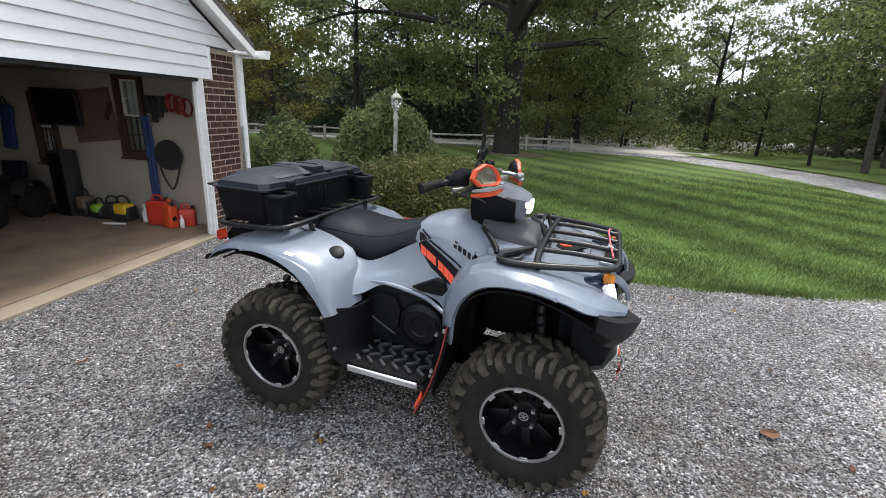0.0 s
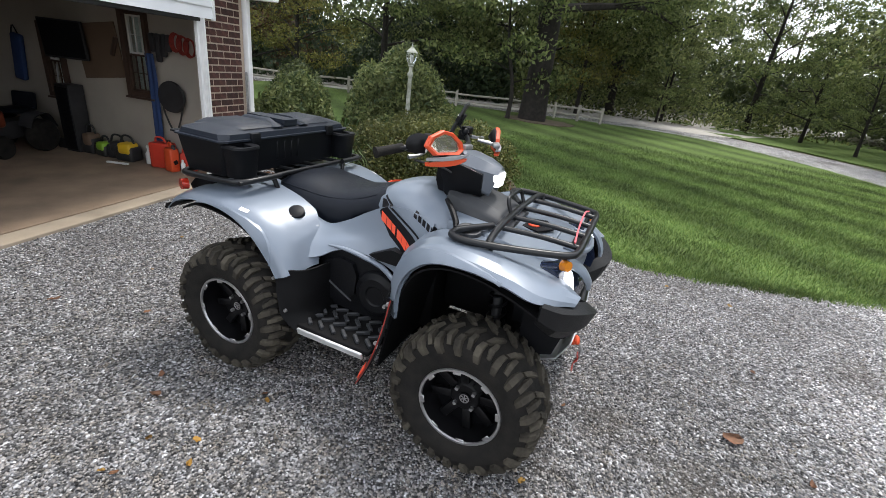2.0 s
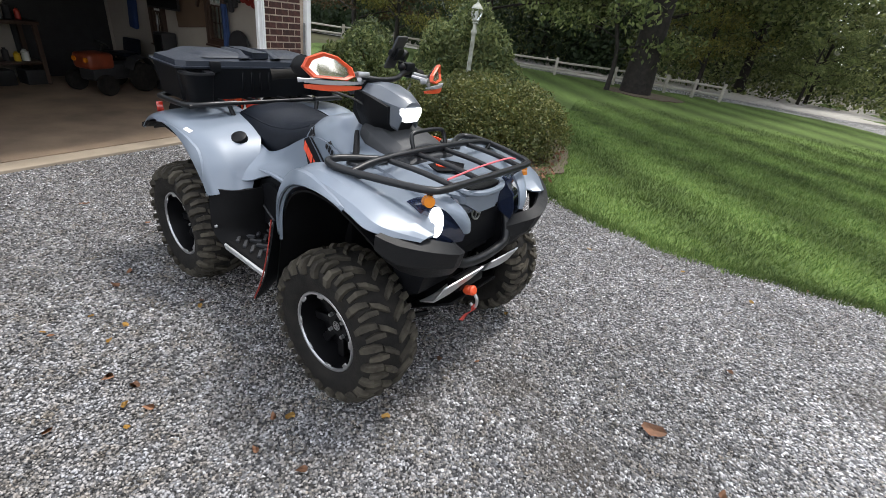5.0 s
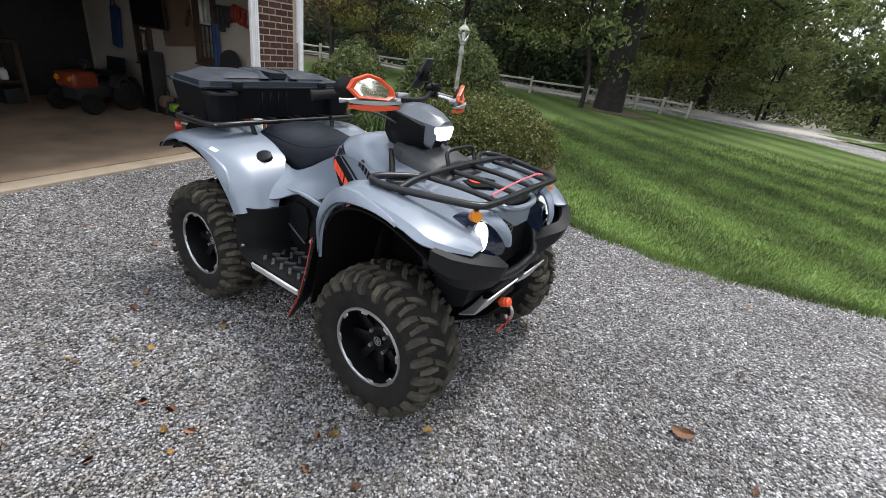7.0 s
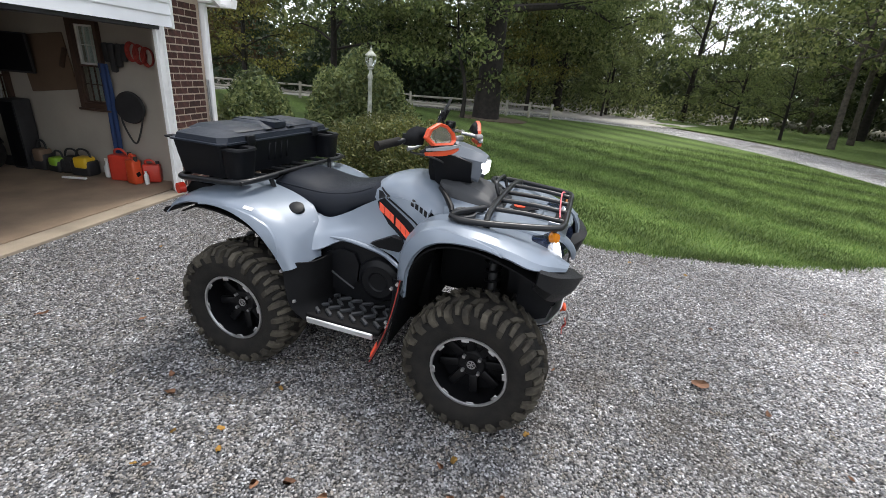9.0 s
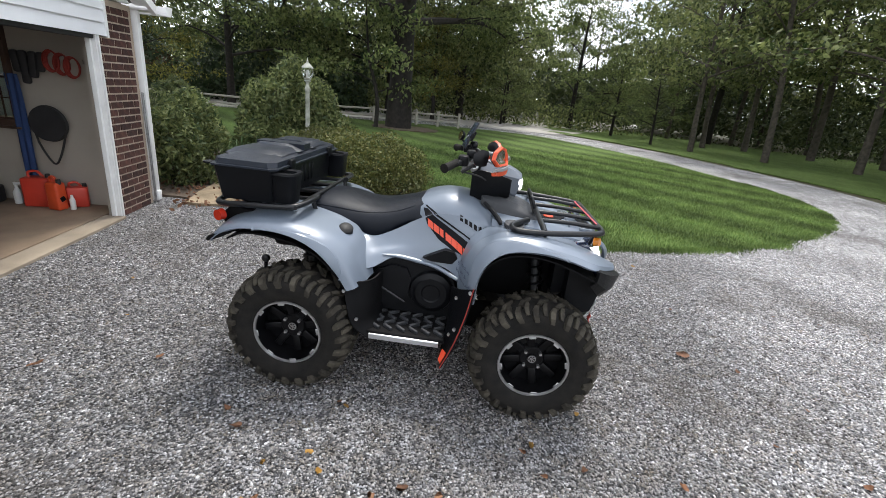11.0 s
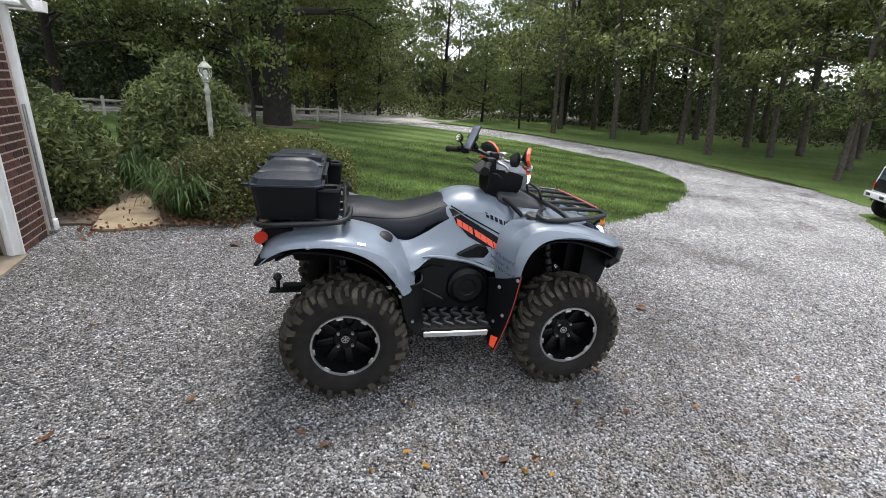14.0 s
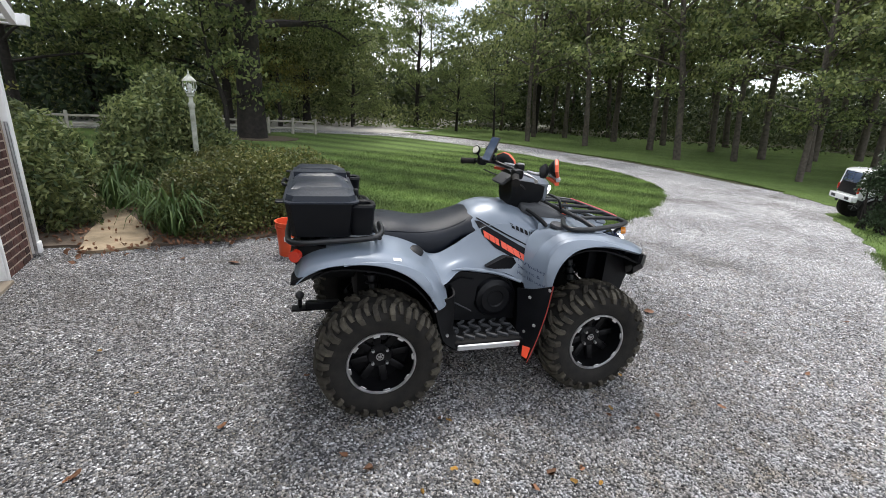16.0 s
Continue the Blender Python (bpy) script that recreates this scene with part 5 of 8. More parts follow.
def inner_rear(bm):
    g = []
    for x, z in ((-0.95, 0.775), (-0.85, 0.815), (-0.66, 0.80), (-0.51, 0.745), (-0.41, 0.655), (-0.345, 0.55), (-0.32, 0.42), (-0.29, 0.33)):
        g.append([(x, -0.10, z - 0.0), (x, -0.3, z), (x, -0.52, z - 0.005)])
    sheet(bm, g, 24, 6, 0.008)


def inner_front(bm):
    g = []
    for x, z in ((0.22, 0.33), (0.25, 0.50), (0.295, 0.70), (0.355, 0.82), (0.46, 0.875), (0.60, 0.875), (0.74, 0.835), (0.86, 0.785)):
        g.append([(x, -0.16, z - 0.0), (x, -0.34, z), (x, -0.53, z - 0.006)])
    sheet(bm, g, 24, 6, 0.008)


both("rear_wheel_liner", inner_rear, M["black_matt"])
both("front_wheel_liner", inner_front, M["black_matt"])


# ---- body between the fenders ----
def ring_at(x, rows, side=1):
    """A closed cross-section from half outlines of (y, z), top to bottom."""
    return [(x, -y, z) for y, z in rows] + [(x, y, z) for y, z in rows[::-1]]


def loft(bm, secs, n_):
    g = np.array([[p for p in ring_at(x, rows)] for x, rows in secs], float)
    g = np.stack([curve_pts(g[:, j], n_) for j in range(g.shape[1])], 1)
    skin(bm, [[Vector(p) for p in ring] for ring in g])
    return bm


bm = bm_new()
loft(bm, [(-0.10, [(0.02, 0.985), (0.10, 0.975), (0.150, 0.945), (0.170, 0.90), (0.18, 0.83), (0.18, 0.76)]),
          (-0.03, [(0.02, 1.035), (0.10, 1.028), (0.165, 0.985), (0.195, 0.935), (0.205, 0.83), (0.205, 0.72)]),
          (0.08, [(0.02, 1.065), (0.11, 1.055), (0.185, 1.005), (0.215, 0.945), (0.222, 0.84), (0.225, 0.70)]),
          (0.20, [(0.02, 1.062), (0.12, 1.050), (0.200, 0.990), (0.232, 0.935), (0.238, 0.84), (0.24, 0.72)]),
          (0.30, [(0.02, 1.035), (0.12, 1.022), (0.200, 0.970), (0.236, 0.922), (0.242, 0.84), (0.24, 0.76)]),
          (0.37, [(0.02, 1.0), (0.12, 0.99), (0.19, 0.955), (0.235, 0.912), (0.24, 0.84), (0.24, 0.78)])], 30)
for v in bm.verts:
    v.co.z -= 0.022 * max(0.0, min(1.0, (v.co.z - 0.88) / 0.1))
softened(bm, 0.01, 2, 50)
part("tank_cover", bm, M["paint"], atv, "glossy grey-blue tank cover")


def side_panel(bm):
    # grey panel from under the seat and tank forward to the front fender
    g = [[(-0.37, -0.240, 0.800), (-0.375, -0.325, 0.775), (-0.365, -0.405, 0.730), (-0.345, -0.455, 0.660)],
         [(-0.28, -0.245, 0.785), (-0.28, -0.300, 0.745), (-0.27, -0.352, 0.708), (-0.25, -0.388, 0.662)],
         [(-0.18, -0.232, 0.825), (-0.18, -0.270, 0.760), (-0.17, -0.305, 0.738), (-0.16, -0.328, 0.704)],
         [(-0.08, -0.222, 0.885), (-0.07, -0.252, 0.800), (-0.06, -0.280, 0.752), (-0.05, -0.302, 0.706)],
         [(0.02, -0.222, 0.935), (0.03, -0.250, 0.830), (0.04, -0.280, 0.756), (0.05, -0.304, 0.692)],
         [(0.12, -0.230, 0.950), (0.13, -0.260, 0.840), (0.14, -0.297, 0.750), (0.15, -0.330, 0.672)],
         [(0.21, -0.238, 0.940), (0.215, -0.280, 0.840), (0.22, -0.345, 0.738), (0.225, -0.405, 0.632)],
         [(0.28, -0.245, 0.925), (0.272, -0.310, 0.840), (0.262, -0.388, 0.740), (0.245, -0.440, 0.612)]]
    sheet(bm, g, 36, 18, -0.010)


both("side_panel", side_panel, M["paint"])


def panel_vent(bm):
    prism(bm, [(0.00, 0.722), (0.115, 0.778), (0.165, 0.772), (0.195, 0.728), (0.16, 0.706), (0.05, 0.708)], -0.322, -0.282, "y")
    softened(bm, 0.006, 2)


both("panel_vent", panel_vent, M["black"], "black recessed side vent")


def trim_lip(bm):
    tube(bm, [(-0.21, -0.345, 0.722), (-0.13, -0.325, 0.715), (-0.03, -0.318, 0.700), (0.08, -0.328, 0.682), (0.20, -0.380, 0.648)], [0.004, 0.010, 0.012, 0.012, 0.010], 20, 8)


both("panel_lip", trim_lip, M["paint"])

# seat
bm = bm_new()
loft(bm, [(-0.69, [(0.02, 0.945), (0.12, 0.94), (0.18, 0.91), (0.20, 0.88), (0.19, 0.83)]),
          (-0.62, [(0.02, 0.985), (0.14, 0.975), (0.215, 0.935), (0.225, 0.88), (0.205, 0.80)]),
          (-0.50, [(0.02, 0.985), (0.14, 0.975), (0.22, 0.93), (0.235, 0.86), (0.215, 0.77)]),
          (-0.38, [(0.02, 0.965), (0.13, 0.957), (0.21, 0.915), (0.235, 0.84), (0.215, 0.75)]),
          (-0.28, [(0.02, 0.96), (0.12, 0.952), (0.195, 0.915), (0.23, 0.84), (0.21, 0.755)]),
          (-0.18, [(0.02, 0.975), (0.11, 0.967), (0.18, 0.93), (0.215, 0.865), (0.20, 0.805)]),
          (-0.10, [(0.02, 1.0), (0.10, 0.992), (0.165, 0.96), (0.20, 0.905), (0.19, 0.855)]),
          (-0.03, [(0.02, 1.03), (0.09, 1.022), (0.15, 0.99), (0.19, 0.94), (0.20, 0.90)])], 34)
for v in bm.verts:
    if v.co.z > 0.86:
        v.co.z -= 0.034 * min(1.0, (v.co.z - 0.86) / 0.08) * min(1.0, max(0.55, (0.05 - v.co.x) / 0.4))
softened(bm, 0.010, 2, 50)
seat = part("seat", bm, M["seat"], atv, "black vinyl saddle seat", smooth=70)


def seam(bm):
    tube(bm, [(-0.62, -0.206, 0.912), (-0.50, -0.211, 0.908), (-0.38, -0.201, 0.896), (-0.28, -0.187, 0.898), (-0.18, -0.172, 0.916), (-0.08, -0.150, 0.954)], 0.0035, 20, 6)


both("seam", seam, M["seat"], parent=seat)



def body_tree(kinds):
    """The shape of tank and side panels, for laying decals on them."""
    vs, fs = [], []
    for o in [c for c in atv.children if c.type == "MESH" and c.name.split(".")[0] in kinds]:
        k_ = len(vs)
        vs += [v.co.copy() for v in o.data.vertices]
        fs += [[k_ + i for i in f.vertices] for f in o.data.polygons]
    return BVHTree.FromPolygons(vs, fs)


def decal(name, poly, sgn, material, label, parent=None, lift=0.003, cuts=3, tree=None):
    """A flat sticker outline in (x, z), pressed onto the side of the body."""
    bm = bm_new()
    f = bm.faces.new([bm.verts.new((x, 0, z)) for x, z in poly])
    bmesh.ops.triangulate(bm, faces=[f])
    for _ in range(cuts):
        bmesh.ops.subdivide_edges(bm, edges=[e for e in bm.edges if e.calc_length() > 0.014], cuts=1, use_grid_fill=True)
        bmesh.ops.triangulate(bm, faces=bm.faces)
    for v in bm.verts:
        hit = (tree or SIDE).ray_cast(Vector((v.co.x, sgn * 1.0, v.co.z)), Vector((0, -sgn, 0)))
        v.co.y = (hit[0].y if hit[0] else sgn * 0.25) + sgn * lift
    bmesh.ops.solidify(bm, geom=bm.faces, thickness=0.0015)
    return part(name, bm, material, parent or atv, label)


# front cowl between the fenders
bm = bm_new()
loft(bm, [(0.34, [(0.03, 0.985), (0.16, 0.975), (0.24, 0.955), (0.25, 0.90), (0.25, 0.80)]),
          (0.50, [(0.03, 0.965), (0.16, 0.96), (0.25, 0.945), (0.27, 0.90), (0.27, 0.80)]),
          (0.70, [(0.03, 0.940), (0.17, 0.935), (0.26, 0.920), (0.28, 0.89), (0.28, 0.80)]),
          (0.80, [(0.03, 0.922), (0.17, 0.917), (0.25, 0.905), (0.27, 0.875), (0.27, 0.80)]),
          (0.855, [(0.03, 0.908), (0.16, 0.903), (0.23, 0.892), (0.25, 0.868), (0.25, 0.80)])], 24)
softened(bm, 0.008, 2, 50)
part("front_cowl", bm, M["paint"], atv)
bm = bm_new()
prism(bm, [(0.70, 0.80), (0.82, 0.868), (0.845, 0.845), (0.865, 0.76), (0.86, 0.62), (0.70, 0.60)], -0.275, 0.275, "y")
softened(bm, 0.018, 2)
part("nose_core", bm, M["black"], atv, "glossy black nose between the headlights")
bm = bm_new()
loft(bm, [(0.27, [(0.03, 1.075), (0.10, 1.07), (0.15, 1.04), (0.17, 1.0)]), (0.36, [(0.03, 1.06), (0.12, 1.05), (0.17, 1.02), (0.19, 0.96)]), (0.50, [(0.03, 1.02), (0.13, 1.01), (0.18, 0.985), (0.20, 0.93)]), (0.60, [(0.03, 0.97), (0.12, 0.965), (0.16, 0.955), (0.17, 0.92)])], 16)
bmesh.ops.scale(bm, vec=(1, 0.86, 1), verts=bm.verts)
softened(bm, 0.012, 2, 40)
part("dash_cover", bm, M["charcoal"], atv, "charcoal plastic cover ahead of the bars", smooth=22)
# nose
bm = bm_new()
loft(bm, [(0.77, [(0.03, 0.845), (0.14, 0.84), (0.21, 0.82), (0.22, 0.74), (0.20, 0.60)]), (0.83, [(0.03, 0.835), (0.12, 0.83), (0.18, 0.80), (0.19, 0.73), (0.17, 0.60)]), (0.855, [(0.03, 0.82), (0.10, 0.815), (0.15, 0.79), (0.16, 0.71), (0.14, 0.60)])], 12)
softened(bm, 0.012, 2, 40)
grille = part("grille", bm, M["black"], atv, "black mesh nose grille")
for i in range(5):
    bm = bm_new()
    box(bm, 0.012, 0.24, 0.008, pose(0.856, 0, 0.64 + 0.022 * i, 0, 0, 0), 0.002, 1)
    part("slat", bm, M["black"], grille)
bm = bm_new()
lathe(bm, [(0.024, 0), (0.024, 0.006), (0.030, 0.006), (0.030, 0)], pose(0.860, 0, 0.795, 0, 80, 0), 24, True)
for a_ in (90, 210, 330):
    box(bm, 0.026, 0.004, 0.005, pose(0.863, 0, 0.795, 0, 80, 0) @ pose(0, 0, 0, 0, 0, a_) @ pose(0.012, 0, 0.002))
part("emblem", bm, M["alloy"], grille, "silver round emblem")
bm = bm_new()
rings = []
for x_, k_, dz in ((0.80, 1.02, 0.016), (0.90, 0.84, 0.008), (0.935, 0.62, -0.002)):
    rings.append([Vector((x_ - 0.05 * abs(y_) / 0.2, y_ * k_, z_ + dz)) for y_, z_ in ((-0.20, 0.905), (-0.07, 0.912), (0.07, 0.912), (0.20, 0.905), (0.19, 0.872), (0.09, 0.832), (-0.09, 0.832), (-0.19, 0.872))])
skin(bm, rings)
softened(bm, 0.006, 2, 20)
part("nose_wing", bm, M["paint"], atv, smooth=25)
# plate on the nose wing; the open slot's darkness is put into its colour
bm = bm_new()
prism(bm, [(0.845, -0.105), (0.885, -0.098), (0.900, -0.045), (0.900, 0.045), (0.885, 0.098), (0.845, 0.105)], 0.904, 0.928, "z")
softened(bm, 0.004, 1)
part("nose_vent", bm, M["black"], atv, "black plate drawn for the intake slot in the nose")
bm = bm_new()
tube(bm, [(0.825, -0.125, 0.926), (0.885, -0.118, 0.920), (0.916, -0.052, 0.914), (0.916, 0.052, 0.914), (0.885, 0.118, 0.920), (0.825, 0.125, 0.926)], [0.010, 0.013, 0.014, 0.014, 0.013, 0.010], 30, 8)
part("nose_rim", bm, M["paint"], atv)


def headlight(bm):
    lathe(bm, [(0.0, 0.004), (0.55, 0.003), (0.9, 0.000), (1.0, -0.006), (1.0, -0.02)], Matrix(), 24)
    bmesh.ops.transform(bm, matrix=pose(0.905, -0.300, 0.850, 0, 72, -8) @ pose(0, 0, 0, 0, 0, -12) @ Matrix.Diagonal((0.056, 0.031, 1, 1)), verts=bm.verts)


both("headlight", headlight, M["lamp_on"], "lit white headlight")


def light_shell(bm):
    prism(bm, [(0.80, 0.90), (0.875, 0.905), (0.925, 0.86), (0.945, 0.80), (0.935, 0.745), (0.86, 0.77), (0.80, 0.84)], -0.345, -0.17, "y")
    softened(bm, 0.010, 2)
    for v in bm.verts:
        v.co.x -= (abs(v.co.y) - 0.17) * 0.26


def eyebrow(bm):
    sheet(bm, [[(0.850, -0.318, 0.918), (0.868, -0.285, 0.926), (0.872, -0.225, 0.918)], [(0.905, -0.272, 0.893), (0.926, -0.240, 0.889), (0.922, -0.200, 0.884)],
               [(0.940, -0.232, 0.848), (0.958, -0.210, 0.843), (0.950, -0.183, 0.842)], [(0.955, -0.200, 0.806), (0.962, -0.192, 0.802), (0.956, -0.180, 0.804)]], 14, 7, -0.012)


both("light_shell", light_shell, M["lens_dark"], "glossy dark navy lamp panel")
both("eyebrow", eyebrow, M["paint"], "grey-blue wedge beside the headlight")


def marker(bm):
    cyl(bm, 0.024, 0.020, 0.026, pose(0.872, -0.325, 0.928, 0, 80, -35), 20)


both("side_marker", marker, M["amber"], "round amber reflector")


def bumper(bm):
    g = [[(0.850, -0.480, 0.864), (0.850, -0.547, 0.853), (0.845, -0.545, 0.800), (0.830, -0.510, 0.762)],
         [(0.905, -0.430, 0.838), (0.915, -0.502, 0.826), (0.908, -0.500, 0.752), (0.885, -0.460, 0.700)],
         [(0.955, -0.360, 0.818), (0.988, -0.405, 0.798), (0.970, -0.400, 0.722), (0.930, -0.370, 0.655)],
         [(0.975, -0.285, 0.790), (1.022, -0.300, 0.768), (1.000, -0.295, 0.698), (0.960, -0.280, 0.640)],
         [(0.945, -0.240, 0.768), (0.995, -0.230, 0.745), (0.975, -0.220, 0.668), (0.945, -0.210, 0.622)],
         [(0.905, -0.190, 0.742), (0.925, -0.172, 0.705), (0.930, -0.166, 0.650), (0.915, -0.166, 0.612)]]
    sheet(bm, g, 11, 4, -0.02, True)


both("bumper_wing", bumper, M["bumper"], "matt black angular bumper wing", smooth=14)


def bumper_inner(bm):
    prism(bm, [(0.76, 0.80), (0.88, 0.76), (0.925, 0.66), (0.90, 0.56), (0.80, 0.52), (0.76, 0.62)], -0.36, -0.18, "y")
    softened(bm, 0.02, 2)


both("bumper_core", bumper_inner, M["black"])
bm = bm_new()
tube(bm, [(0.885, -0.200, 0.760), (0.915, -0.190, 0.690), (0.935, -0.160, 0.640), (0.940, -0.08, 0.622), (0.942, 0, 0.618), (0.940, 0.08, 0.622), (0.935, 0.160, 0.640), (0.915, 0.190, 0.690), (0.885, 0.200, 0.760)], 0.021, 40, 12)
part("bull_bar", bm, M["tube"], atv, "black tubular bull bar")
def skid(bm):
    sheet(bm, [[(0.965, -0.030, 0.590), (0.925, -0.050, 0.520), (0.85, -0.070, 0.485)], [(0.960, -0.170, 0.582), (0.918, -0.180, 0.495), (0.85, -0.190, 0.462)], [(0.955, -0.270, 0.575), (0.912, -0.272, 0.490), (0.84, -0.270, 0.455)]], 7, 0, -0.006, True)


both("skid_plate", skid, M["skid"], "bare aluminium front skid plate", smooth=25)
bm = bm_new()
box(bm, 1.35, 0.34, 0.012, pose(0.0, 0, 0.27), 0.004, 1)
box(bm, 0.30, 0.34, 0.012, pose(0.80, 0, 0.355, 0, -32, 0), 0.004, 1)
part("belly_plate", bm, M["black_matt"], atv)
# winch with its hook and strap
bm = bm_new()
cyl(bm, 0.035, 0.035, 0.16, pose(0.90, -0.05, 0.50, 90), 18)
winch = part("winch", bm, M["black"], atv)
bm = bm_new()
lathe(bm, [(0.0, -0.026), (0.017, -0.026), (0.022, -0.016), (0.022, 0.004), (0.018, 0.008), (0.022, 0.012), (0.022, 0.020), (0.016, 0.026), (0.0, 0.026)], pose(0.958, -0.088, 0.487, 0, 70, 0), 18)
part("hook_stop", bm, M["orange"], winch, "orange rubber hook stop")
bm = bm_new()
tube(bm, [(0.985, -0.085, 0.478), (1.000, -0.085, 0.455), (1.000, -0.085, 0.425), (0.985, -0.085, 0.412), (0.972, -0.085, 0.425)], 0.007, 14, 8)
part("hook", bm, M["alloy"], winch, "polished steel hook")
bm = bm_new()
g = [[(0.990, -0.100, 0.425), (0.990, -0.070, 0.425)], [(1.000, -0.115, 0.408), (1.000, -0.080, 0.405)], [(0.985, -0.135, 0.395), (0.985, -0.100, 0.388)], [(0.985, -0.170, 0.385), (0.990, -0.150, 0.372)]]
sheet(bm, g, 12, 3, 0.003)
part("strap", bm, M["strap"], winch, "red webbing pull strap")


SIDE, WINGS = body_tree(("tank_cover", "side_panel")), body_tree(("tank_cover", "side_panel", "rear_fender", "front_fender"))
for sgn in (-1, 1):
    band = decal("side_decal", [(-0.035, 0.955), (-0.01, 0.955), (0.06, 0.915), (0.16, 0.862), (0.285, 0.800), (0.262, 0.770), (0.245, 0.757), (0.15, 0.775), (0.07, 0.815), (0.0, 0.885)], sgn, M["decal_black"], "black stripe with a slanted red-orange word kept as bars")
    # seven slanted bars stand for the word
    for i in range(7):
        x0, z0 = 0.000 + 0.0345 * i, 0.918 - 0.0188 * i
        w_ = (0.031, 0.031, 0.022, 0.032, 0.032, 0.030, 0.031)[i]
        decal("decal_stroke", [(x0, z0 - 0.004), (x0 + w_, z0 - 0.004 - w_ * 0.55), (x0 + w_ + 0.006, z0 - 0.042 - w_ * 0.55), (x0 + 0.006, z0 - 0.042)], sgn, M["decal_red"], "red-orange stroke", band, 0.006, 1)
    decal("pin_stripe", [(-0.02, 0.972), (0.06, 0.935), (0.16, 0.885), (0.275, 0.832), (0.272, 0.826), (0.155, 0.878), (0.055, 0.927), (-0.025, 0.966)], sgn, M["decal_black"], "thin black pin stripe")
    for i in range(6):
        x0, z0 = 0.170 + 0.026 * i, 0.952 - 0.0105 * i
        decal("maker_bar", [(x0, z0), (x0 + 0.017, z0 - 0.007), (x0 + 0.020, z0 - 0.031), (x0 + 0.003, z0 - 0.024)], sgn, M["decal_black"], "small black bar of lettering", None, 0.004, 1)
    bm = bm_new()
    box(bm, 0.030, 0.003, 0.036, pose(0.292, sgn * 0.404, 0.872, sgn * 24, 12, sgn * 16), 0.001, 1)
    tag = part("warning_tag", bm, M["decal_white"], atv, "small white and red warning tag")
    bm = bm_new()
    box(bm, 0.022, 0.002, 0.014, pose(0.293, sgn * 0.4062, 0.868, sgn * 24, 12, sgn * 16))
    part("tag_mark", bm, M["decal_red"], tag, smooth=0)
    decal("fender_badge", [(-0.570, 0.866), (-0.528, 0.856), (-0.527, 0.848), (-0.569, 0.858)], sgn, M["decal_white"], "white and orange fender badge", None, 0.004, 1, WINGS)


def lettering(text, size, x0, z0, slope):
    """Words of the built-in font, pressed onto the right flank."""
    cu = bpy.data.curves.new("sticker_word", "FONT")
    cu.body, cu.size, cu.resolution_u = text, size, 2
    tmp = new("sticker_word", cu)
    me = bpy.data.meshes.new_from_object(tmp.evaluated_get(bpy.context.evaluated_depsgraph_get()))
    bpy.data.objects.remove(tmp)
    bm = bm_new()
    bm.from_mesh(me)
    for v in bm.verts:
        x, z = x0 + v.co.x * 0.72, z0 + v.co.y - slope * v.co.x
        hit = WINGS.ray_cast(Vector((x, -1.0, z)), Vector((0, 1, 0)))
        v.co = (x, (hit[0].y if hit[0] else -0.33) - 0.007, z)
    part("sticker_word", bm, M["decal_navy"], atv, "dark navy sticker lettering", smooth=0)


for word, x0, z0 in (("Whiskey", 0.192, 0.754), ("Bent &", 0.190, 0.720), ("Hellbound", 0.184, 0.686)):
    lettering(word, 0.025, x0, z0, 0.10)


# ---- racks ----
def rack_bar(bm, pts, n_=0, r=0.013):
    tube(bm, pts, r, n_, 10)


bm = bm_new()
rack_bar(bm, [(0.53, -0.20, 0.965), (0.47, -0.30, 0.970), (0.435, -0.37, 0.972), (0.44, -0.425, 0.972), (0.50, -0.445, 0.972), (0.62, -0.425, 0.972), (0.80, -0.365, 0.972), (0.875, -0.325, 0.972), (0.897, -0.28, 0.972), (0.90, -0.15, 0.972), (0.90, 0.15, 0.972), (0.897, 0.28, 0.972), (0.875, 0.325, 0.972), (0.80, 0.365, 0.972), (0.62, 0.425, 0.972), (0.50, 0.445, 0.972), (0.44, 0.425, 0.972), (0.435, 0.37, 0.972), (0.47, 0.30, 0.970), (0.53, 0.20, 0.965)], 110, 0.0145)
front_rack = part("front_rack", bm, M["tube"], atv, "black tubular front cargo rack")
for y_ in (-0.24, -0.08, 0.08, 0.24):
    bm = bm_new()
    rack_bar(bm, [(0.58, y_ * 1.05, 0.985), (0.74, y_, 0.985), (0.895, y_ * 0.95, 0.974)], 8, 0.0115)
    part("rack_bar", bm, M["tube"], front_rack)
bm = bm_new()
rack_bar(bm, [(0.59, -0.432, 0.974), (0.58, -0.30, 0.992), (0.575, 0, 0.998), (0.58, 0.30, 0.992), (0.59, 0.432, 0.974)], 24, 0.0145)
part("rack_bar", bm, M["tube"], front_rack)
bm = bm_new()
rack_bar(bm, [(0.575, -0.10, 0.99), (0.55, -0.10, 1.055), (0.545, -0.06, 1.070), (0.545, 0.06, 1.070), (0.55, 0.10, 1.055), (0.575, 0.10, 0.99)], 24, 0.009)
part("rack_loop", bm, M["tube"], front_rack)
for s_ in (-1, 1):
    for x_, y_ in ((0.865, 0.325), (0.60, 0.42)):
        bm = bm_new()
        rack_bar(bm, [(x_, s_ * y_, 0.972), (x_ - 0.02, s_ * (y_ - 0.06), 0.88)], 0, 0.011)
        part("rack_stay", bm, M["tube"], front_rack)
bm = bm_new()
tube(bm, [(0.875, -0.24, 0.995), (0.86, -0.05, 1.002), (0.85, 0.18, 1.002), (0.86, 0.24, 0.995)], 0.004, 12, 6)
part("bungee", bm, M["pink"], front_rack, "pale red strap tied over the rack")
bm = bm_new()
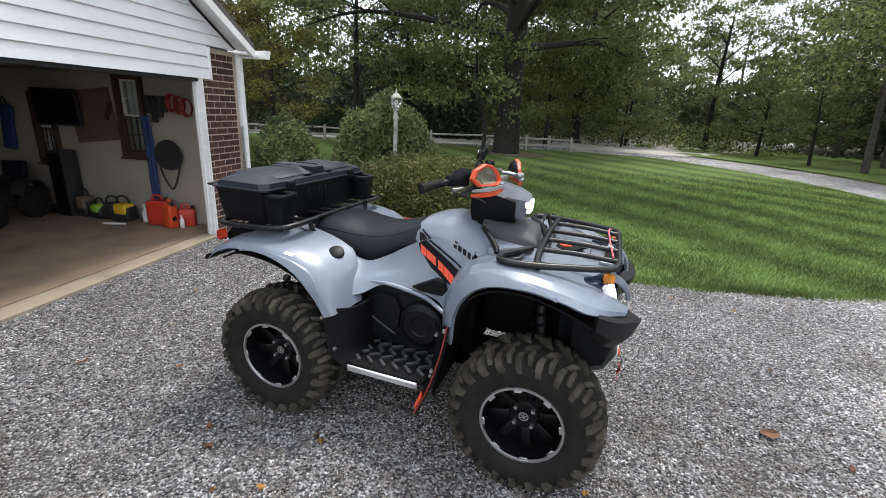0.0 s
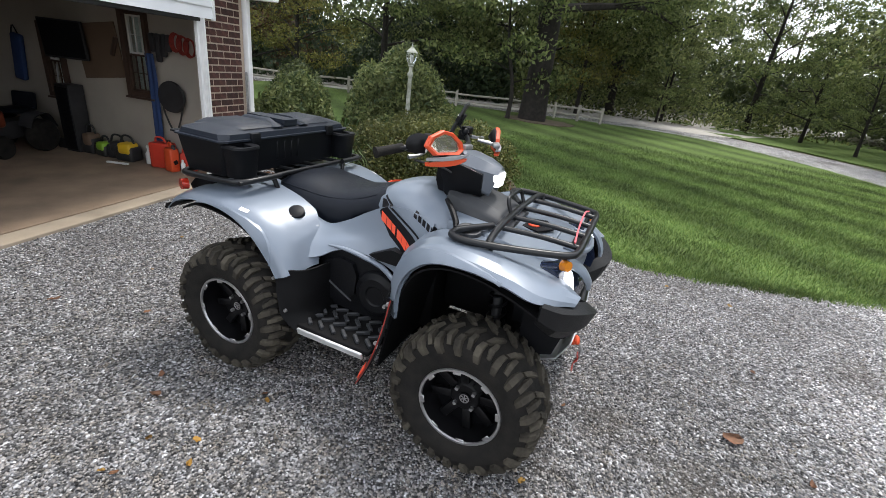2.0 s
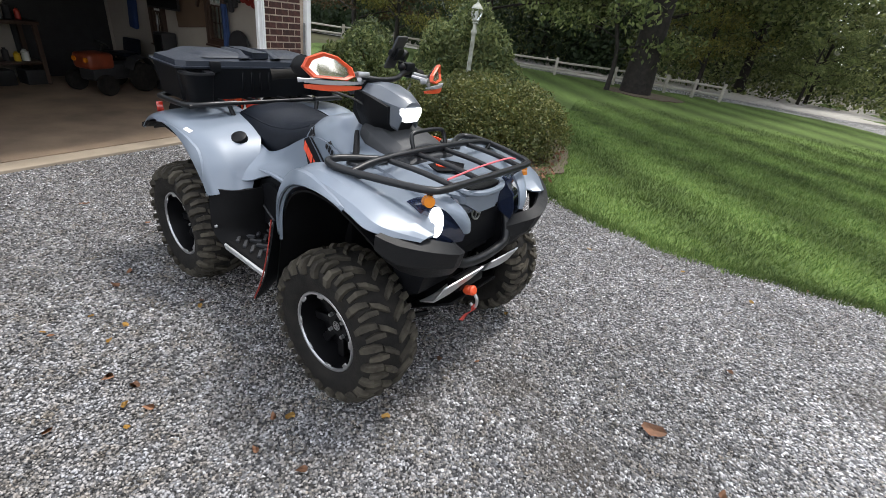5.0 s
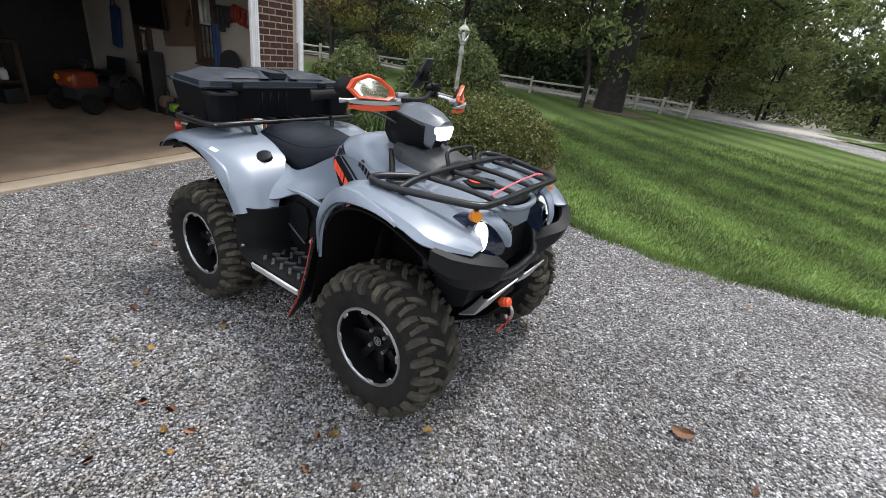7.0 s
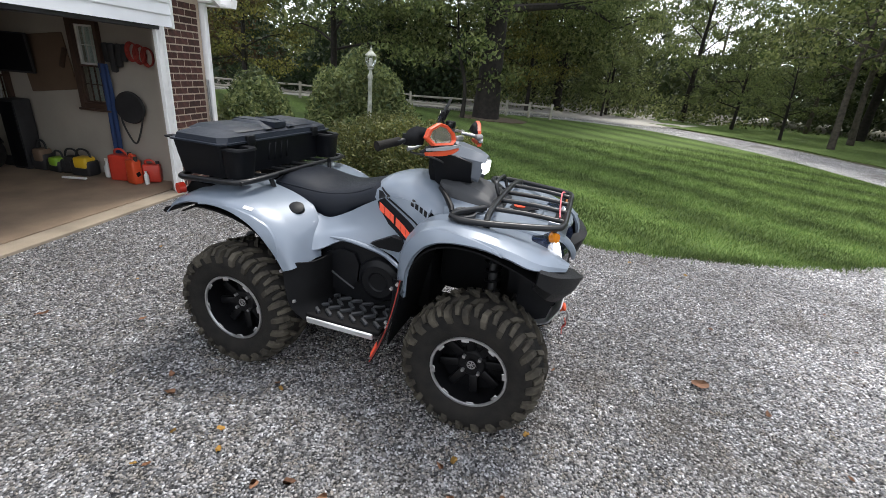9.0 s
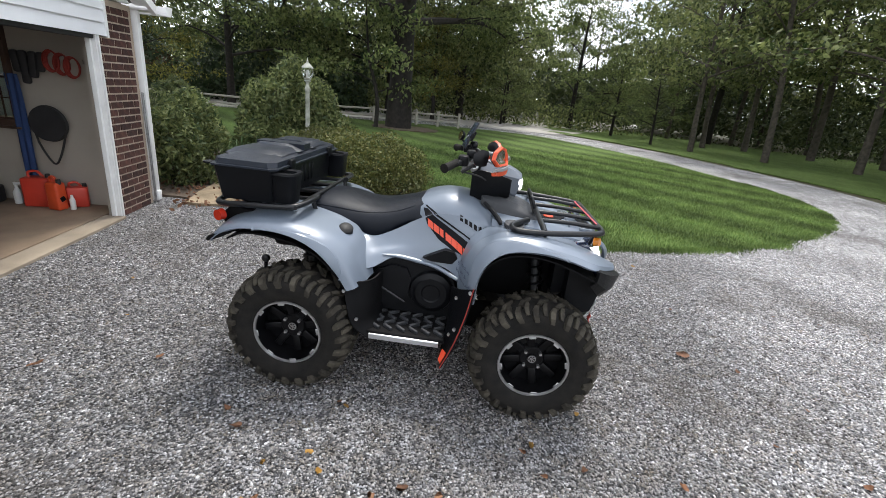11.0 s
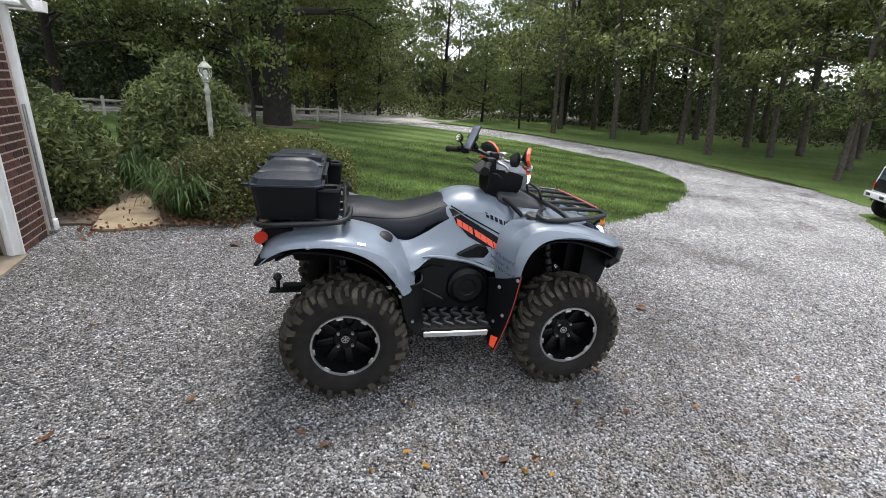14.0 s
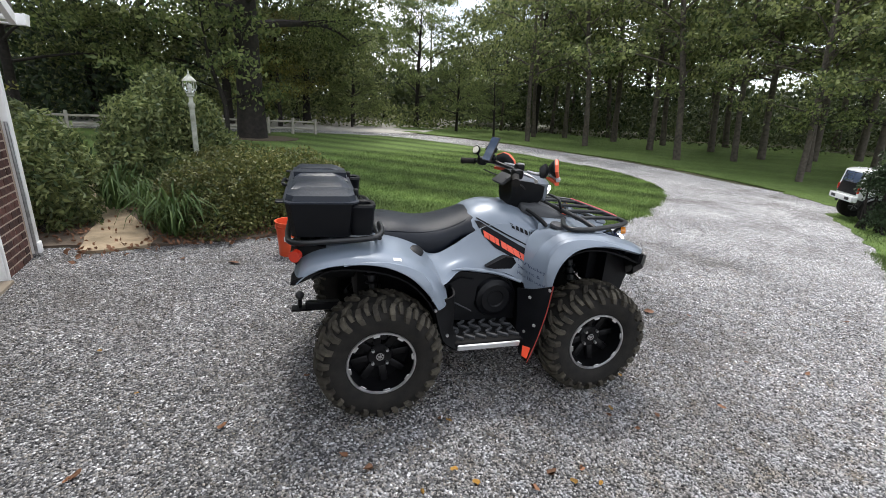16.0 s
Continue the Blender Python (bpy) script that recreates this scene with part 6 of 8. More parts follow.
prism(bm, [(0.62, -0.06), (0.70, -0.09), (0.76, 0.0), (0.70, 0.09), (0.62, 0.06)], 0.944, 0.950, "z")
part("warning_label", bm, M["decal_black"], atv, "dark warning label on the cowl", smooth=0)
bm = bm_new()
cyl(bm, 0.028, 0.028, 0.004, pose(0.665, -0.02, 0.953), 20)
part("warning_dot", bm, M["decal_red"], atv, "small red and white round sticker", smooth=0)

bm = bm_new()
rack_bar(bm, [(-0.600, -0.24, 0.962), (-0.605, -0.36, 0.960), (-0.630, -0.435, 0.955), (-0.69, -0.462, 0.950), (-0.88, -0.465, 0.940), (-1.03, -0.435, 0.928), (-1.06, -0.3, 0.93), (-1.06, 0, 0.93), (-1.06, 0.3, 0.93), (-1.03, 0.435, 0.928), (-0.88, 0.465, 0.940), (-0.69, 0.462, 0.950), (-0.630, 0.435, 0.955), (-0.605, 0.36, 0.960), (-0.600, 0.24, 0.962)], 80, 0.0145)
rear_rack = part("rear_rack", bm, M["tube"], atv, "black tubular rear cargo rack")
for y_ in (-0.26, -0.09, 0.09, 0.26):
    bm = bm_new()
    rack_bar(bm, [(-0.62, y_, 0.952), (-1.05, y_, 0.935)], 0, 0.011)
    part("rack_bar", bm, M["tube"], rear_rack)
bm = bm_new()
rack_bar(bm, [(-0.63, -0.46, 0.95), (-0.63, -0.2, 0.955), (-0.63, 0.2, 0.955), (-0.63, 0.46, 0.95)], 0, 0.011)
part("rack_bar", bm, M["tube"], rear_rack)
for s_ in (-1, 1):
    bm = bm_new()
    rack_bar(bm, [(-0.62, s_ * 0.27, 0.955), (-0.60, s_ * 0.245, 0.86)], 0, 0.012)
    part("rack_stay", bm, M["tube"], rear_rack)
    bm = bm_new()
    rack_bar(bm, [(-0.95, s_ * 0.30, 0.935), (-0.93, s_ * 0.28, 0.84)], 0, 0.012)
    part("rack_stay", bm, M["tube"], rear_rack)

# ---- rear box ----
cargo = empty("cargo_box", ATV @ Matrix.Translation((-0.148, 0, 0)) @ Matrix.Diagonal((0.86, 1, 1, 1)), "black plastic rear cargo box with cup holders, closed lid", "cargo box")
def round_box(bm, secs):
    rings = []
    for z, x0, x1, y1, c in secs:
        rings.append([Vector(p) for p in ((x0, -y1 + c, z), (x0 + c, -y1, z), (x1 - c, -y1, z), (x1, -y1 + c, z), (x1, y1 - c, z), (x1 - c, y1, z), (x0 + c, y1, z), (x0, y1 - c, z))])
    skin(bm, rings)


bm = bm_new()
round_box(bm, [(0.950, -1.035, -0.705, 0.425, 0.03), (1.04, -1.05, -0.69, 0.438, 0.03), (1.122, -1.062, -0.682, 0.448, 0.03)])
softened(bm, 0.010, 2)
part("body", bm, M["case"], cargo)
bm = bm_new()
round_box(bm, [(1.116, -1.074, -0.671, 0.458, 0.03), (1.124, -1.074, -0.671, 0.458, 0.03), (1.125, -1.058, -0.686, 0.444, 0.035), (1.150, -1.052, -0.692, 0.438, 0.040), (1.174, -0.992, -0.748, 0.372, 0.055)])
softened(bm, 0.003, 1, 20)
lid = part("lid", bm, M["lid"], cargo, "black moulded lid with raised ribs, sky reflection put into its colour", smooth=18)
for s_ in (-1, 1):
    bm = bm_new()
    lo = [(-1.03, s_ * 0.10), (-0.72, s_ * 0.08), (-0.715, s_ * 0.30), (-0.76, s_ * 0.36), (-1.03, s_ * 0.36)]
    hi = [(-1.0, s_ * 0.13), (-0.77, s_ * 0.11), (-0.75, s_ * 0.27), (-0.78, s_ * 0.31), (-1.0, s_ * 0.31)]
    rings = [[Vector((x, y, 1.165)) for x, y in lo], [Vector((x, y, 1.188)) for x, y in hi]]
    skin(bm, rings)
    softened(bm, 0.004, 2)
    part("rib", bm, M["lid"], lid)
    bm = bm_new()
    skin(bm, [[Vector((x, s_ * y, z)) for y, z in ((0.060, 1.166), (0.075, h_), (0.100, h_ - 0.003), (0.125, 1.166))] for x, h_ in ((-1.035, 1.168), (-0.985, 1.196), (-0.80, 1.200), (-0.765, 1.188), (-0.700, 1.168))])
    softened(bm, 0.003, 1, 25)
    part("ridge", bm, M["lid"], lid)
    bm = bm_new()
    box(bm, 0.045, 0.05, 0.05, pose(-1.085, s_ * 0.42, 1.122), 0.01)
    for v in bm.verts:
        v.co.z = 1.122 + (v.co.z - 1.122) * 0.22
    part("grip_tab", bm, M["case"], lid)
bm = bm_new()
prism(bm, [(-1.03, -0.045), (-0.71, -0.045), (-0.71, 0.045), (-1.03, 0.045)], 1.165, 1.196, "z")
softened(bm, 0.010, 2)
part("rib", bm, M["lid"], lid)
for s_ in (-1, 1):
    bm = bm_new()
    box(bm, 0.026, 0.055, 0.055, pose(-0.672, s_ * 0.27, 1.125), 0.008)
    part("latch", bm, M["case"], cargo, "black draw latch")
    bm = bm_new()
    c_ = (-0.655, s_ * 0.372)
    rings = []
    for z, a_, b_ in ((0.955, 0.062, 0.056), (1.02, 0.070, 0.064), (1.088, 0.076, 0.070), (1.096, 0.082, 0.076), (1.106, 0.078, 0.072), (1.106, 0.060, 0.040), (1.104, 0.056, 0.036), (1.05, 0.050, 0.032)):
        rings.append([Vector((c_[0] + a_ * math.copysign(abs(math.cos(t)) ** 0.6, math.cos(t)), c_[1] + b_ * math.copysign(abs(math.sin(t)) ** 0.6, math.sin(t)), z)) for t in np.arange(32) * math.pi / 16])
    skin(bm, rings)
    part("cup_holder", bm, M["case"], cargo, "moulded black cup holder with open rim")
for y_ in (-0.12, -0.07, -0.02, 0.03):
    bm = bm_new()
    box(bm, 0.012, 0.014, 0.10, pose(-0.690, y_, 1.045, 0, 5, 0), 0.004, 1)
    part("body_rib", bm, M["case"], cargo)
bm = bm_new()
tube(bm, [(-1.07, -0.07, 1.125), (-1.095, -0.06, 1.135), (-1.095, 0.06, 1.135), (-1.07, 0.07, 1.125)], 0.010, 12, 8)
part("pull", bm, M["case"], cargo)


# ---- running boards, engine side, flaps ----
def footboard(bm):
    box(bm, 0.40, 0.24, 0.022, pose(-0.03, -0.415, 0.365), 0.005, 1)


boards = both("footboard", footboard, M["black_matt"], "ribbed black footboard")
for b_, s_ in zip(boards, (-1, 1)):
    for i in range(24):
        bm = bm_new()
        box(bm, 0.062, 0.016, 0.018, pose(-0.195 + 0.066 * (i // 4), s_ * (0.330 + 0.052 * (i % 4)), 0.383, 0, 0, s_ * (38 if i % 2 else -38)), 0.003, 1)
        part("tread_bar", bm, M["charcoal"], b_)


def step_edge(bm):
    box(bm, 0.36, 0.012, 0.034, pose(-0.035, -0.543, 0.353, 14), 0.003, 1)


both("step_edge", step_edge, M["skid"], "bright aluminium step edge")


def cvt(bm):
    prism(bm, [(-0.30, 0.40), (-0.298, 0.57), (-0.255, 0.650), (-0.15, 0.700), (-0.02, 0.682), (0.10, 0.660), (0.175, 0.615), (0.205, 0.55), (0.205, 0.38)], -0.318, -0.22, "y")
    softened(bm, 0.02, 3)


both("side_cover", cvt, M["black"], "black engine side cover")


def cvt2(bm):
    lathe(bm, [(0.0, 0.030), (0.045, 0.030), (0.052, 0.036), (0.085, 0.036), (0.092, 0.028), (0.112, 0.022), (0.122, 0.0), (0.122, -0.02)], pose(0.065, -0.318, 0.535, 90), 36)


def belt_case(bm):
    prism(bm, [(-0.275, 0.47), (-0.272, 0.575), (-0.235, 0.632), (-0.15, 0.668), (-0.075, 0.655), (-0.05, 0.60), (-0.06, 0.50), (-0.12, 0.44), (-0.22, 0.43)], -0.338, -0.31, "y")
    softened(bm, 0.010, 2)


def case_rib(bm):
    tube(bm, [(-0.268, -0.332, 0.560), (-0.17, -0.344, 0.515), (-0.075, -0.340, 0.460)], 0.005, 10, 6)


both("belt_case", belt_case, M["black"], "black moulded belt case")
both("case_rib", case_rib, M["charcoal"])
both("clutch_cover", cvt2, M["black"], "round black clutch cover")


def rear_guard(bm):
    g = [[(-0.36, -0.52, 0.62), (-0.335, -0.54, 0.50), (-0.30, -0.55, 0.40), (-0.22, -0.54, 0.335)], [(-0.24, -0.47, 0.63), (-0.235, -0.47, 0.50), (-0.23, -0.47, 0.42), (-0.20, -0.47, 0.37)], [(-0.21, -0.32, 0.63), (-0.21, -0.32, 0.50), (-0.21, -0.32, 0.42), (-0.20, -0.32, 0.37)]]
    sheet(bm, g, 12, 14, 0.01)


both("rear_guard", rear_guard, M["black_matt"])


def mud_flap(bm):
    g = [[(0.17, -0.40, 0.62), (0.22, -0.50, 0.655), (0.29, -0.575, 0.70)],
         [(0.175, -0.42, 0.50), (0.215, -0.50, 0.52), (0.265, -0.585, 0.55)],
         [(0.165, -0.46, 0.37), (0.20, -0.53, 0.38), (0.225, -0.595, 0.40)],
         [(0.15, -0.54, 0.285), (0.16, -0.575, 0.275), (0.17, -0.61, 0.27)]]
    sheet(bm, g, 20, 10, 0.006)


flaps = both("mud_flap", mud_flap, M["black"], "black mud flap edged in red")


def flap_edge(bm):
    tube(bm, [(0.284, -0.578, 0.70), (0.259, -0.588, 0.55), (0.219, -0.598, 0.40), (0.166, -0.612, 0.268)], 0.0030, 20, 6)


def flap_badge(bm):
    face = [(0.166, -0.545, 0.335), (0.187, -0.592, 0.345), (0.164, -0.604, 0.290), (0.152, -0.572, 0.290)]
    skin(bm, [[Vector(p) for p in face], [Vector(p) + Vector((0.004, 0.001, 0)) for p in face]])


for b_, s_ in zip(flaps, (0, 1)):
    for fn, nm, mm in ((flap_edge, "edging", M["strap"]), (flap_badge, "badge", M["decal_red"])):
        bm = bm_new()
        fn(bm)
        if s_:
            mirrored(bm)
        part(nm, bm, mm, b_)


for x, y, z in ((0.27, -0.573, 0.675), (0.205, -0.49, 0.60), (0.215, -0.555, 0.46), (0.19, -0.50, 0.395), (-0.35, -0.545, 0.585), (-0.26, -0.49, 0.60), (-0.28, -0.55, 0.44)):
    for s_ in (-1, 1):
        bm = bm_new()
        cyl(bm, 0.009, 0.008, 0.010, pose(x, -s_ * y, z, 90), 10)
        part("bolt", bm, M["alloy"], atv)

def fender_tip(bm):
    prism(bm, [(-1.045, 0.764), (-1.030, 0.786), (-0.95, 0.815), (-0.90, 0.822), (-0.97, 0.785), (-1.03, 0.760)], -0.547, -0.42, "y")
    softened(bm, 0.006, 2)


def flank_trim(bm):
    tube(bm, [(0.290, -0.168, 1.020), (0.335, -0.205, 0.992), (0.375, -0.240, 0.955), (0.385, -0.262, 0.940)], [0.010, 0.013, 0.014, 0.010], 14, 8)


# added charcoal disc that stands in for a rimmed recess in the cowl
def cowl_cap(bm):
    lathe(bm, [(0.0, 0.004), (0.040, 0.004), (0.046, 0.008), (0.052, 0.006), (0.054, -0.01)], pose(0.455, -0.285, 0.952, 6, 4, 0), 24)


both("fender_tip", fender_tip, M["black_matt"], "black rear corner of the fender")
both("flank_trim", flank_trim, M["black"], "black trim edging the dash cover")
both("cowl_cap", cowl_cap, M["charcoal"], "round charcoal disc drawn for a rimmed recess")
# fuel cap on the right rear fender
bm = bm_new()
lathe(bm, [(0.0, 0.03), (0.030, 0.03), (0.038, 0.024), (0.040, -0.02), (0.046, -0.03), (0.046, -0.04)], pose(-0.415, -0.330, 0.826, 26, 18, 0) @ Matrix.Diagonal((1, 1, 0.7, 1)), 14)
part("fuel_cap", bm, M["black"], atv, "black screw fuel cap")
for s_ in (-1, 1):
    bm = bm_new()
    cyl(bm, 0.029, 0.027, 0.030, pose(-1.022, s_ * 0.452, 0.868, s_ * -90, 0, 0) @ pose(0, 0, 0, 0, -18, 0), 24)
    part("tail_light", bm, M["red_lens"], atv, "round red tail light")
    bm = bm_new()
    prism(bm, [(-1.05, 0.85), (-1.0, 0.90), (-0.88, 0.89), (-0.90, 0.79), (-1.0, 0.76)], s_ * 0.40, s_ * 0.14, "y")
    softened(bm, 0.015, 2)
    part("tail_housing", bm, M["black_matt"], atv)

# drivetrain, frame, arms and shocks
bm = bm_new()
box(bm, 0.62, 0.36, 0.34, pose(-0.02, 0, 0.50), 0.04, 2)
box(bm, 0.40, 0.30, 0.30, pose(-0.52, 0, 0.58), 0.05, 2)
box(bm, 0.42, 0.30, 0.34, pose(0.52, 0, 0.64), 0.05, 2)
box(bm, 0.30, 0.22, 0.22, pose(-0.78, 0, 0.70), 0.04, 2)
part("engine_block", bm, M["black_matt"], atv)
for x_ in (-0.625, 0.625):
    bm = bm_new()
    tube(bm, [(x_, -0.42, R), (x_, 0.42, R)], 0.022, 0, 10)
    box(bm, 0.18, 0.16, 0.16, pose(x_, 0, R + 0.01), 0.03, 2)
    part("axle", bm, M["black_matt"], atv)
    for s_ in (-1, 1):
        for dz, dy in ((-0.07, 0.10), (0.08, 0.12)):
            bm = bm_new()
            tube(bm, [(x_ - 0.13, s_ * dy, R + dz), (x_, s_ * 0.40, R + dz * 0.8), (x_ + 0.13, s_ * dy, R + dz)], 0.014, 9, 8)
            part("wishbone", bm, M["black"], atv)
        bm = bm_new()
        tube(bm, [(x_ + 0.02, s_ * 0.30, R + 0.02), (x_ - 0.02, s_ * 0.20, R + 0.42)], 0.022, 0, 12)
        shock = part("shock", bm, M["dark"], atv)
        bm = bm_new()
        hel = [(x_ + 0.02 - 0.04 * u + 0.038 * math.cos(u * 44), s_ * (0.30 - 0.10 * u) + 0.038 * math.sin(u * 44), R + 0.10 + 0.30 * u) for u in np.linspace(0, 1, 60)]
        tube(bm, hel, 0.007, 0, 6)
        part("spring", bm, M["black"], shock)
# hitch
bm = bm_new()
box(bm, 0.20, 0.05, 0.05, pose(-0.90, 0, 0.385), 0.006, 1)
box(bm, 0.12, 0.07, 0.012, pose(-1.02, 0, 0.37), 0.004, 1)
cyl(bm, 0.012, 0.012, 0.06, pose(-1.03, 0, 0.41), 12)
hitch = part("tow_hitch", bm, M["black"], atv)
bm = bm_new()
ball(bm, 0.026, pose(-1.03, 0, 0.455))
part("tow_ball", bm, M["dark"], hitch)

# ---- bars, pod, guards ----
bm = bm_new()
rings = []
for x, rows in ((0.205, [(0.070, 1.160), (0.078, 1.12), (0.045, 1.05)]), (0.25, [(0.105, 1.185), (0.115, 1.11), (0.065, 1.01)]), (0.34, [(0.115, 1.175), (0.110, 1.09), (0.06, 1.01)]), (0.42, [(0.095, 1.15), (0.085, 1.08), (0.05, 1.045)])):
    rings.append([Vector((x, -y, z)) for y, z in rows] + [Vector((x, y, z)) for y, z in rows[::-1]])
skin(bm, rings)
softened(bm, 0.008, 2, 15)
bmesh.ops.translate(bm, vec=(0, -0.03, 0), verts=bm.verts)
pod = part("handlebar_pod", bm, M["black"], atv, "black angular handlebar pod")
bm = bm_new()
rings = []
for x, rows in ((0.245, [(0.0, 1.228), (0.07, 1.222), (0.112, 1.188), (0.116, 1.150)]), (0.33, [(0.0, 1.236), (0.07, 1.226), (0.118, 1.180), (0.120, 1.125)]), (0.41, [(0.0, 1.218), (0.06, 1.208), (0.104, 1.170), (0.100, 1.085)]), (0.455, [(0.0, 1.198), (0.045, 1.190), (0.084, 1.162), (0.078, 1.070)]), (0.478, [(0.0, 1.182), (0.03, 1.178), (0.066, 1.158), (0.06, 1.148)])):
    top = [Vector((x, -y, z)) for y, z in rows[::-1]] + [Vector((x, y, z)) for y, z in rows[1:]]
    low = [Vector((x - 0.004, p_.y * 0.9, p_.z - 0.012)) for p_ in top[::-1]]
    rings.append(top + low)
skin(bm, rings)
softened(bm, 0.005, 2, 18)
bmesh.ops.scale(bm, vec=(1, 0.78, 1), verts=bm.verts)
bmesh.ops.translate(bm, vec=(0, -0.03, -0.006), verts=bm.verts)
part("pod_cowl", bm, M["paint_dark"], pod, "grey-blue angular headlight cowl", smooth=25)
bm = bm_new()
prism(bm, [(-0.066, 1.162), (0.066, 1.162), (0.064, 1.135), (0.040, 1.102), (-0.040, 1.102), (-0.064, 1.135)], 0.446, 0.484, "x")
bmesh.ops.scale(bm, vec=(1, 0.86, 1), verts=bm.verts)
bmesh.ops.translate(bm, vec=(0, 0, -0.010), verts=bm.verts)
softened(bm, 0.006, 2)
bmesh.ops.translate(bm, vec=(0, -0.035, 0), verts=bm.verts)
part("pod_light", bm, M["lamp_on"], pod, "lit white centre headlight")
bm = bm_new()
prism(bm, [(-0.125, 1.085), (-0.115, 1.215), (-0.06, 1.235), (0.0, 1.235), (0.055, 1.215), (0.065, 1.085), (0.02, 1.02), (-0.08, 1.02)], 0.205, 0.246, "x")
softened(bm, 0.008, 2)
part("dash_housing", bm, M["black"], pod, "black back of the instrument housing")
bm = bm_new()
box(bm, 0.10, 0.15, 0.02, pose(0.185, -0.03, 1.185, 0, -38, 0), 0.006, 2)
part("instrument", bm, M["dark"], pod, "dark instrument display")
bm = bm_new()
tube(bm, [(0.09, -0.41, 1.225), (0.12, -0.34, 1.235), (0.20, -0.18, 1.25), (0.255, -0.08, 1.235), (0.265, 0, 1.23), (0.255, 0.08, 1.235), (0.20, 0.18, 1.25), (0.12, 0.34, 1.235), (0.09, 0.41, 1.225)], 0.012, 40, 10)
bars = part("handlebar", bm, M["tube"], atv)
for s_ in (-1, 1):
    bm = bm_new()
    tube(bm, [(0.075, s_ * 0.425, 1.222), (0.088, s_ * 0.40, 1.226), (0.125, s_ * 0.31, 1.237)], [0.023, 0.019, 0.019], 10, 14)
    part("grip", bm, M["rubber"], bars, "ribbed rubber grip")
    bm = bm_new()
    box(bm, 0.055, 0.065, 0.055, pose(0.155, s_ * 0.265, 1.245), 0.014, 2)
    box(bm, 0.045, 0.055, 0.04, pose(0.19, s_ * 0.215, 1.275), 0.010, 2)
    part("switch_block", bm, M["black"], bars)
    bm = bm_new()
    tube(bm, [(0.20, s_ * 0.24, 1.245), (0.225, s_ * 0.30, 1.235), (0.225, s_ * 0.36, 1.228), (0.205, s_ * 0.395, 1.225)], [0.009, 0.007, 0.006, 0.010], 14, 8)
    part("lever", bm, M["alloy"], bars, "silver brake lever")
    # guard: a kite-shaped frame ahead of the grip with a bright lens in it
    outline = [(-0.112, 0.004), (-0.092, 0.040), (-0.035, 0.062), (0.020, 0.050), (0.085, 0.010), (0.098, -0.022), (0.060, -0.040), (-0.075, -0.034)]
    G = pose(0.352, -0.345, 1.287, 0, -10, -19) if s_ < 0 else pose(0.345, 0.265, 1.258, 0, -10, 26)

    def ring(dx, sc, k_=0.0, size=0.95 if s_ < 0 else 0.80):
        return [G @ Vector((dx - 1.5 * u * u, s_ * -u * sc * size, v * sc * size + k_)) for u, v in outline]

    bm = bm_new()
    rings = [ring(-0.016, 0.90), ring(-0.012, 1.0), ring(0.0, 1.0), ring(0.006, 0.93), ring(0.001, 0.76), ring(-0.012, 0.74)]
    skin(bm, rings + [rings[0]], caps=False)
    guard = part("hand_guard", bm, M["orange"], bars, "orange plastic bar-end guard", smooth=20)
    bm = bm_new()
    skin(bm, [ring(-0.036, 0.45), ring(-0.028, 0.74), ring(-0.018, 0.96), ring(-0.012, 0.96)])
    part("guard_back", bm, M["black"], guard, "black inner shell")
    bm = bm_new()
    skin(bm, [ring(-0.013, 0.80), ring(-0.004, 0.79, 0.001), ring(-0.001, 0.60, 0.001)])
    part("guard_lens", bm, M["guard_lens"], guard, "bright reflective lens", smooth=30)
    # lower lip: a pale strip over an orange one
    for nm, mm, lb, z0, z1, out in (("guard_strip", M["grey_plastic"], "pale grey strip", -0.040, -0.056, 0.008), ("guard_lip", M["orange"], "", -0.056, -0.078, 0.0)):
        bm = bm_new()
        rings = []
        for u in np.linspace(-0.098, 0.118, 9):
            t_ = 1 - 0.45 * abs(u / 0.12) ** 2
            rings.append([G @ Vector((out - 1.3 * u * u - d_, s_ * -u, zz * (1 if zz > z1 else 1) * (1.0 if zz == z0 else t_ * 0.35 + 0.65))) for d_, zz in ((0.0, z0), (0.004, z1), (0.022, z1), (0.024, z0))])
        skin(bm, rings)
        part(nm, bm, mm, guard, lb, smooth=25)
    bm = bm_new()
    box(bm, 0.035, 0.050, 0.022, G @ pose(-0.030, s_ * -0.128, -0.012, 0, 0, 0), 0.007, 2)
    tube(bm, [G @ Vector((-0.02, s_ * -0.11, -0.03)), (0.33, s_ * 0.19, 1.235), (0.27, s_ * 0.16, 1.245)], [0.009, 0.010, 0.008], 10, 8)
    part("guard_clip", bm, M["steel"], guard, "pale grey guard bracket")
# dark flap over the right grip
bm = bm_new()
g = [[(0.27, -0.365, 1.312), (0.238, -0.395, 1.320), (0.208, -0.405, 1.300)], [(0.272, -0.385, 1.285), (0.238, -0.415, 1.285), (0.205, -0.418, 1.275)], [(0.265, -0.38, 1.25), (0.240, -0.405, 1.248), (0.215, -0.41, 1.255)]]
sheet(bm, g, 5, 5, 0.006)
part("grip_flap", bm, M["black"], bars, "black wind flap at the grip")
# mirror and phone on the left bar
bm = bm_new()
tube(bm, [(0.15, 0.27, 1.25), (0.13, 0.265, 1.275), (0.115, 0.26, 1.295)], 0.006, 8, 8)
mirror = part("mirror_arm", bm, M["black"], bars)
bm = bm_new()
lathe(bm, [(0.0, -0.012), (0.024, -0.012), (0.030, 0.0), (0.030, 0.008)], pose(0.11, 0.262, 1.315, 0, -75, 25), 24)
part("mirror_shell", bm, M["black"], mirror)
bm = bm_new()
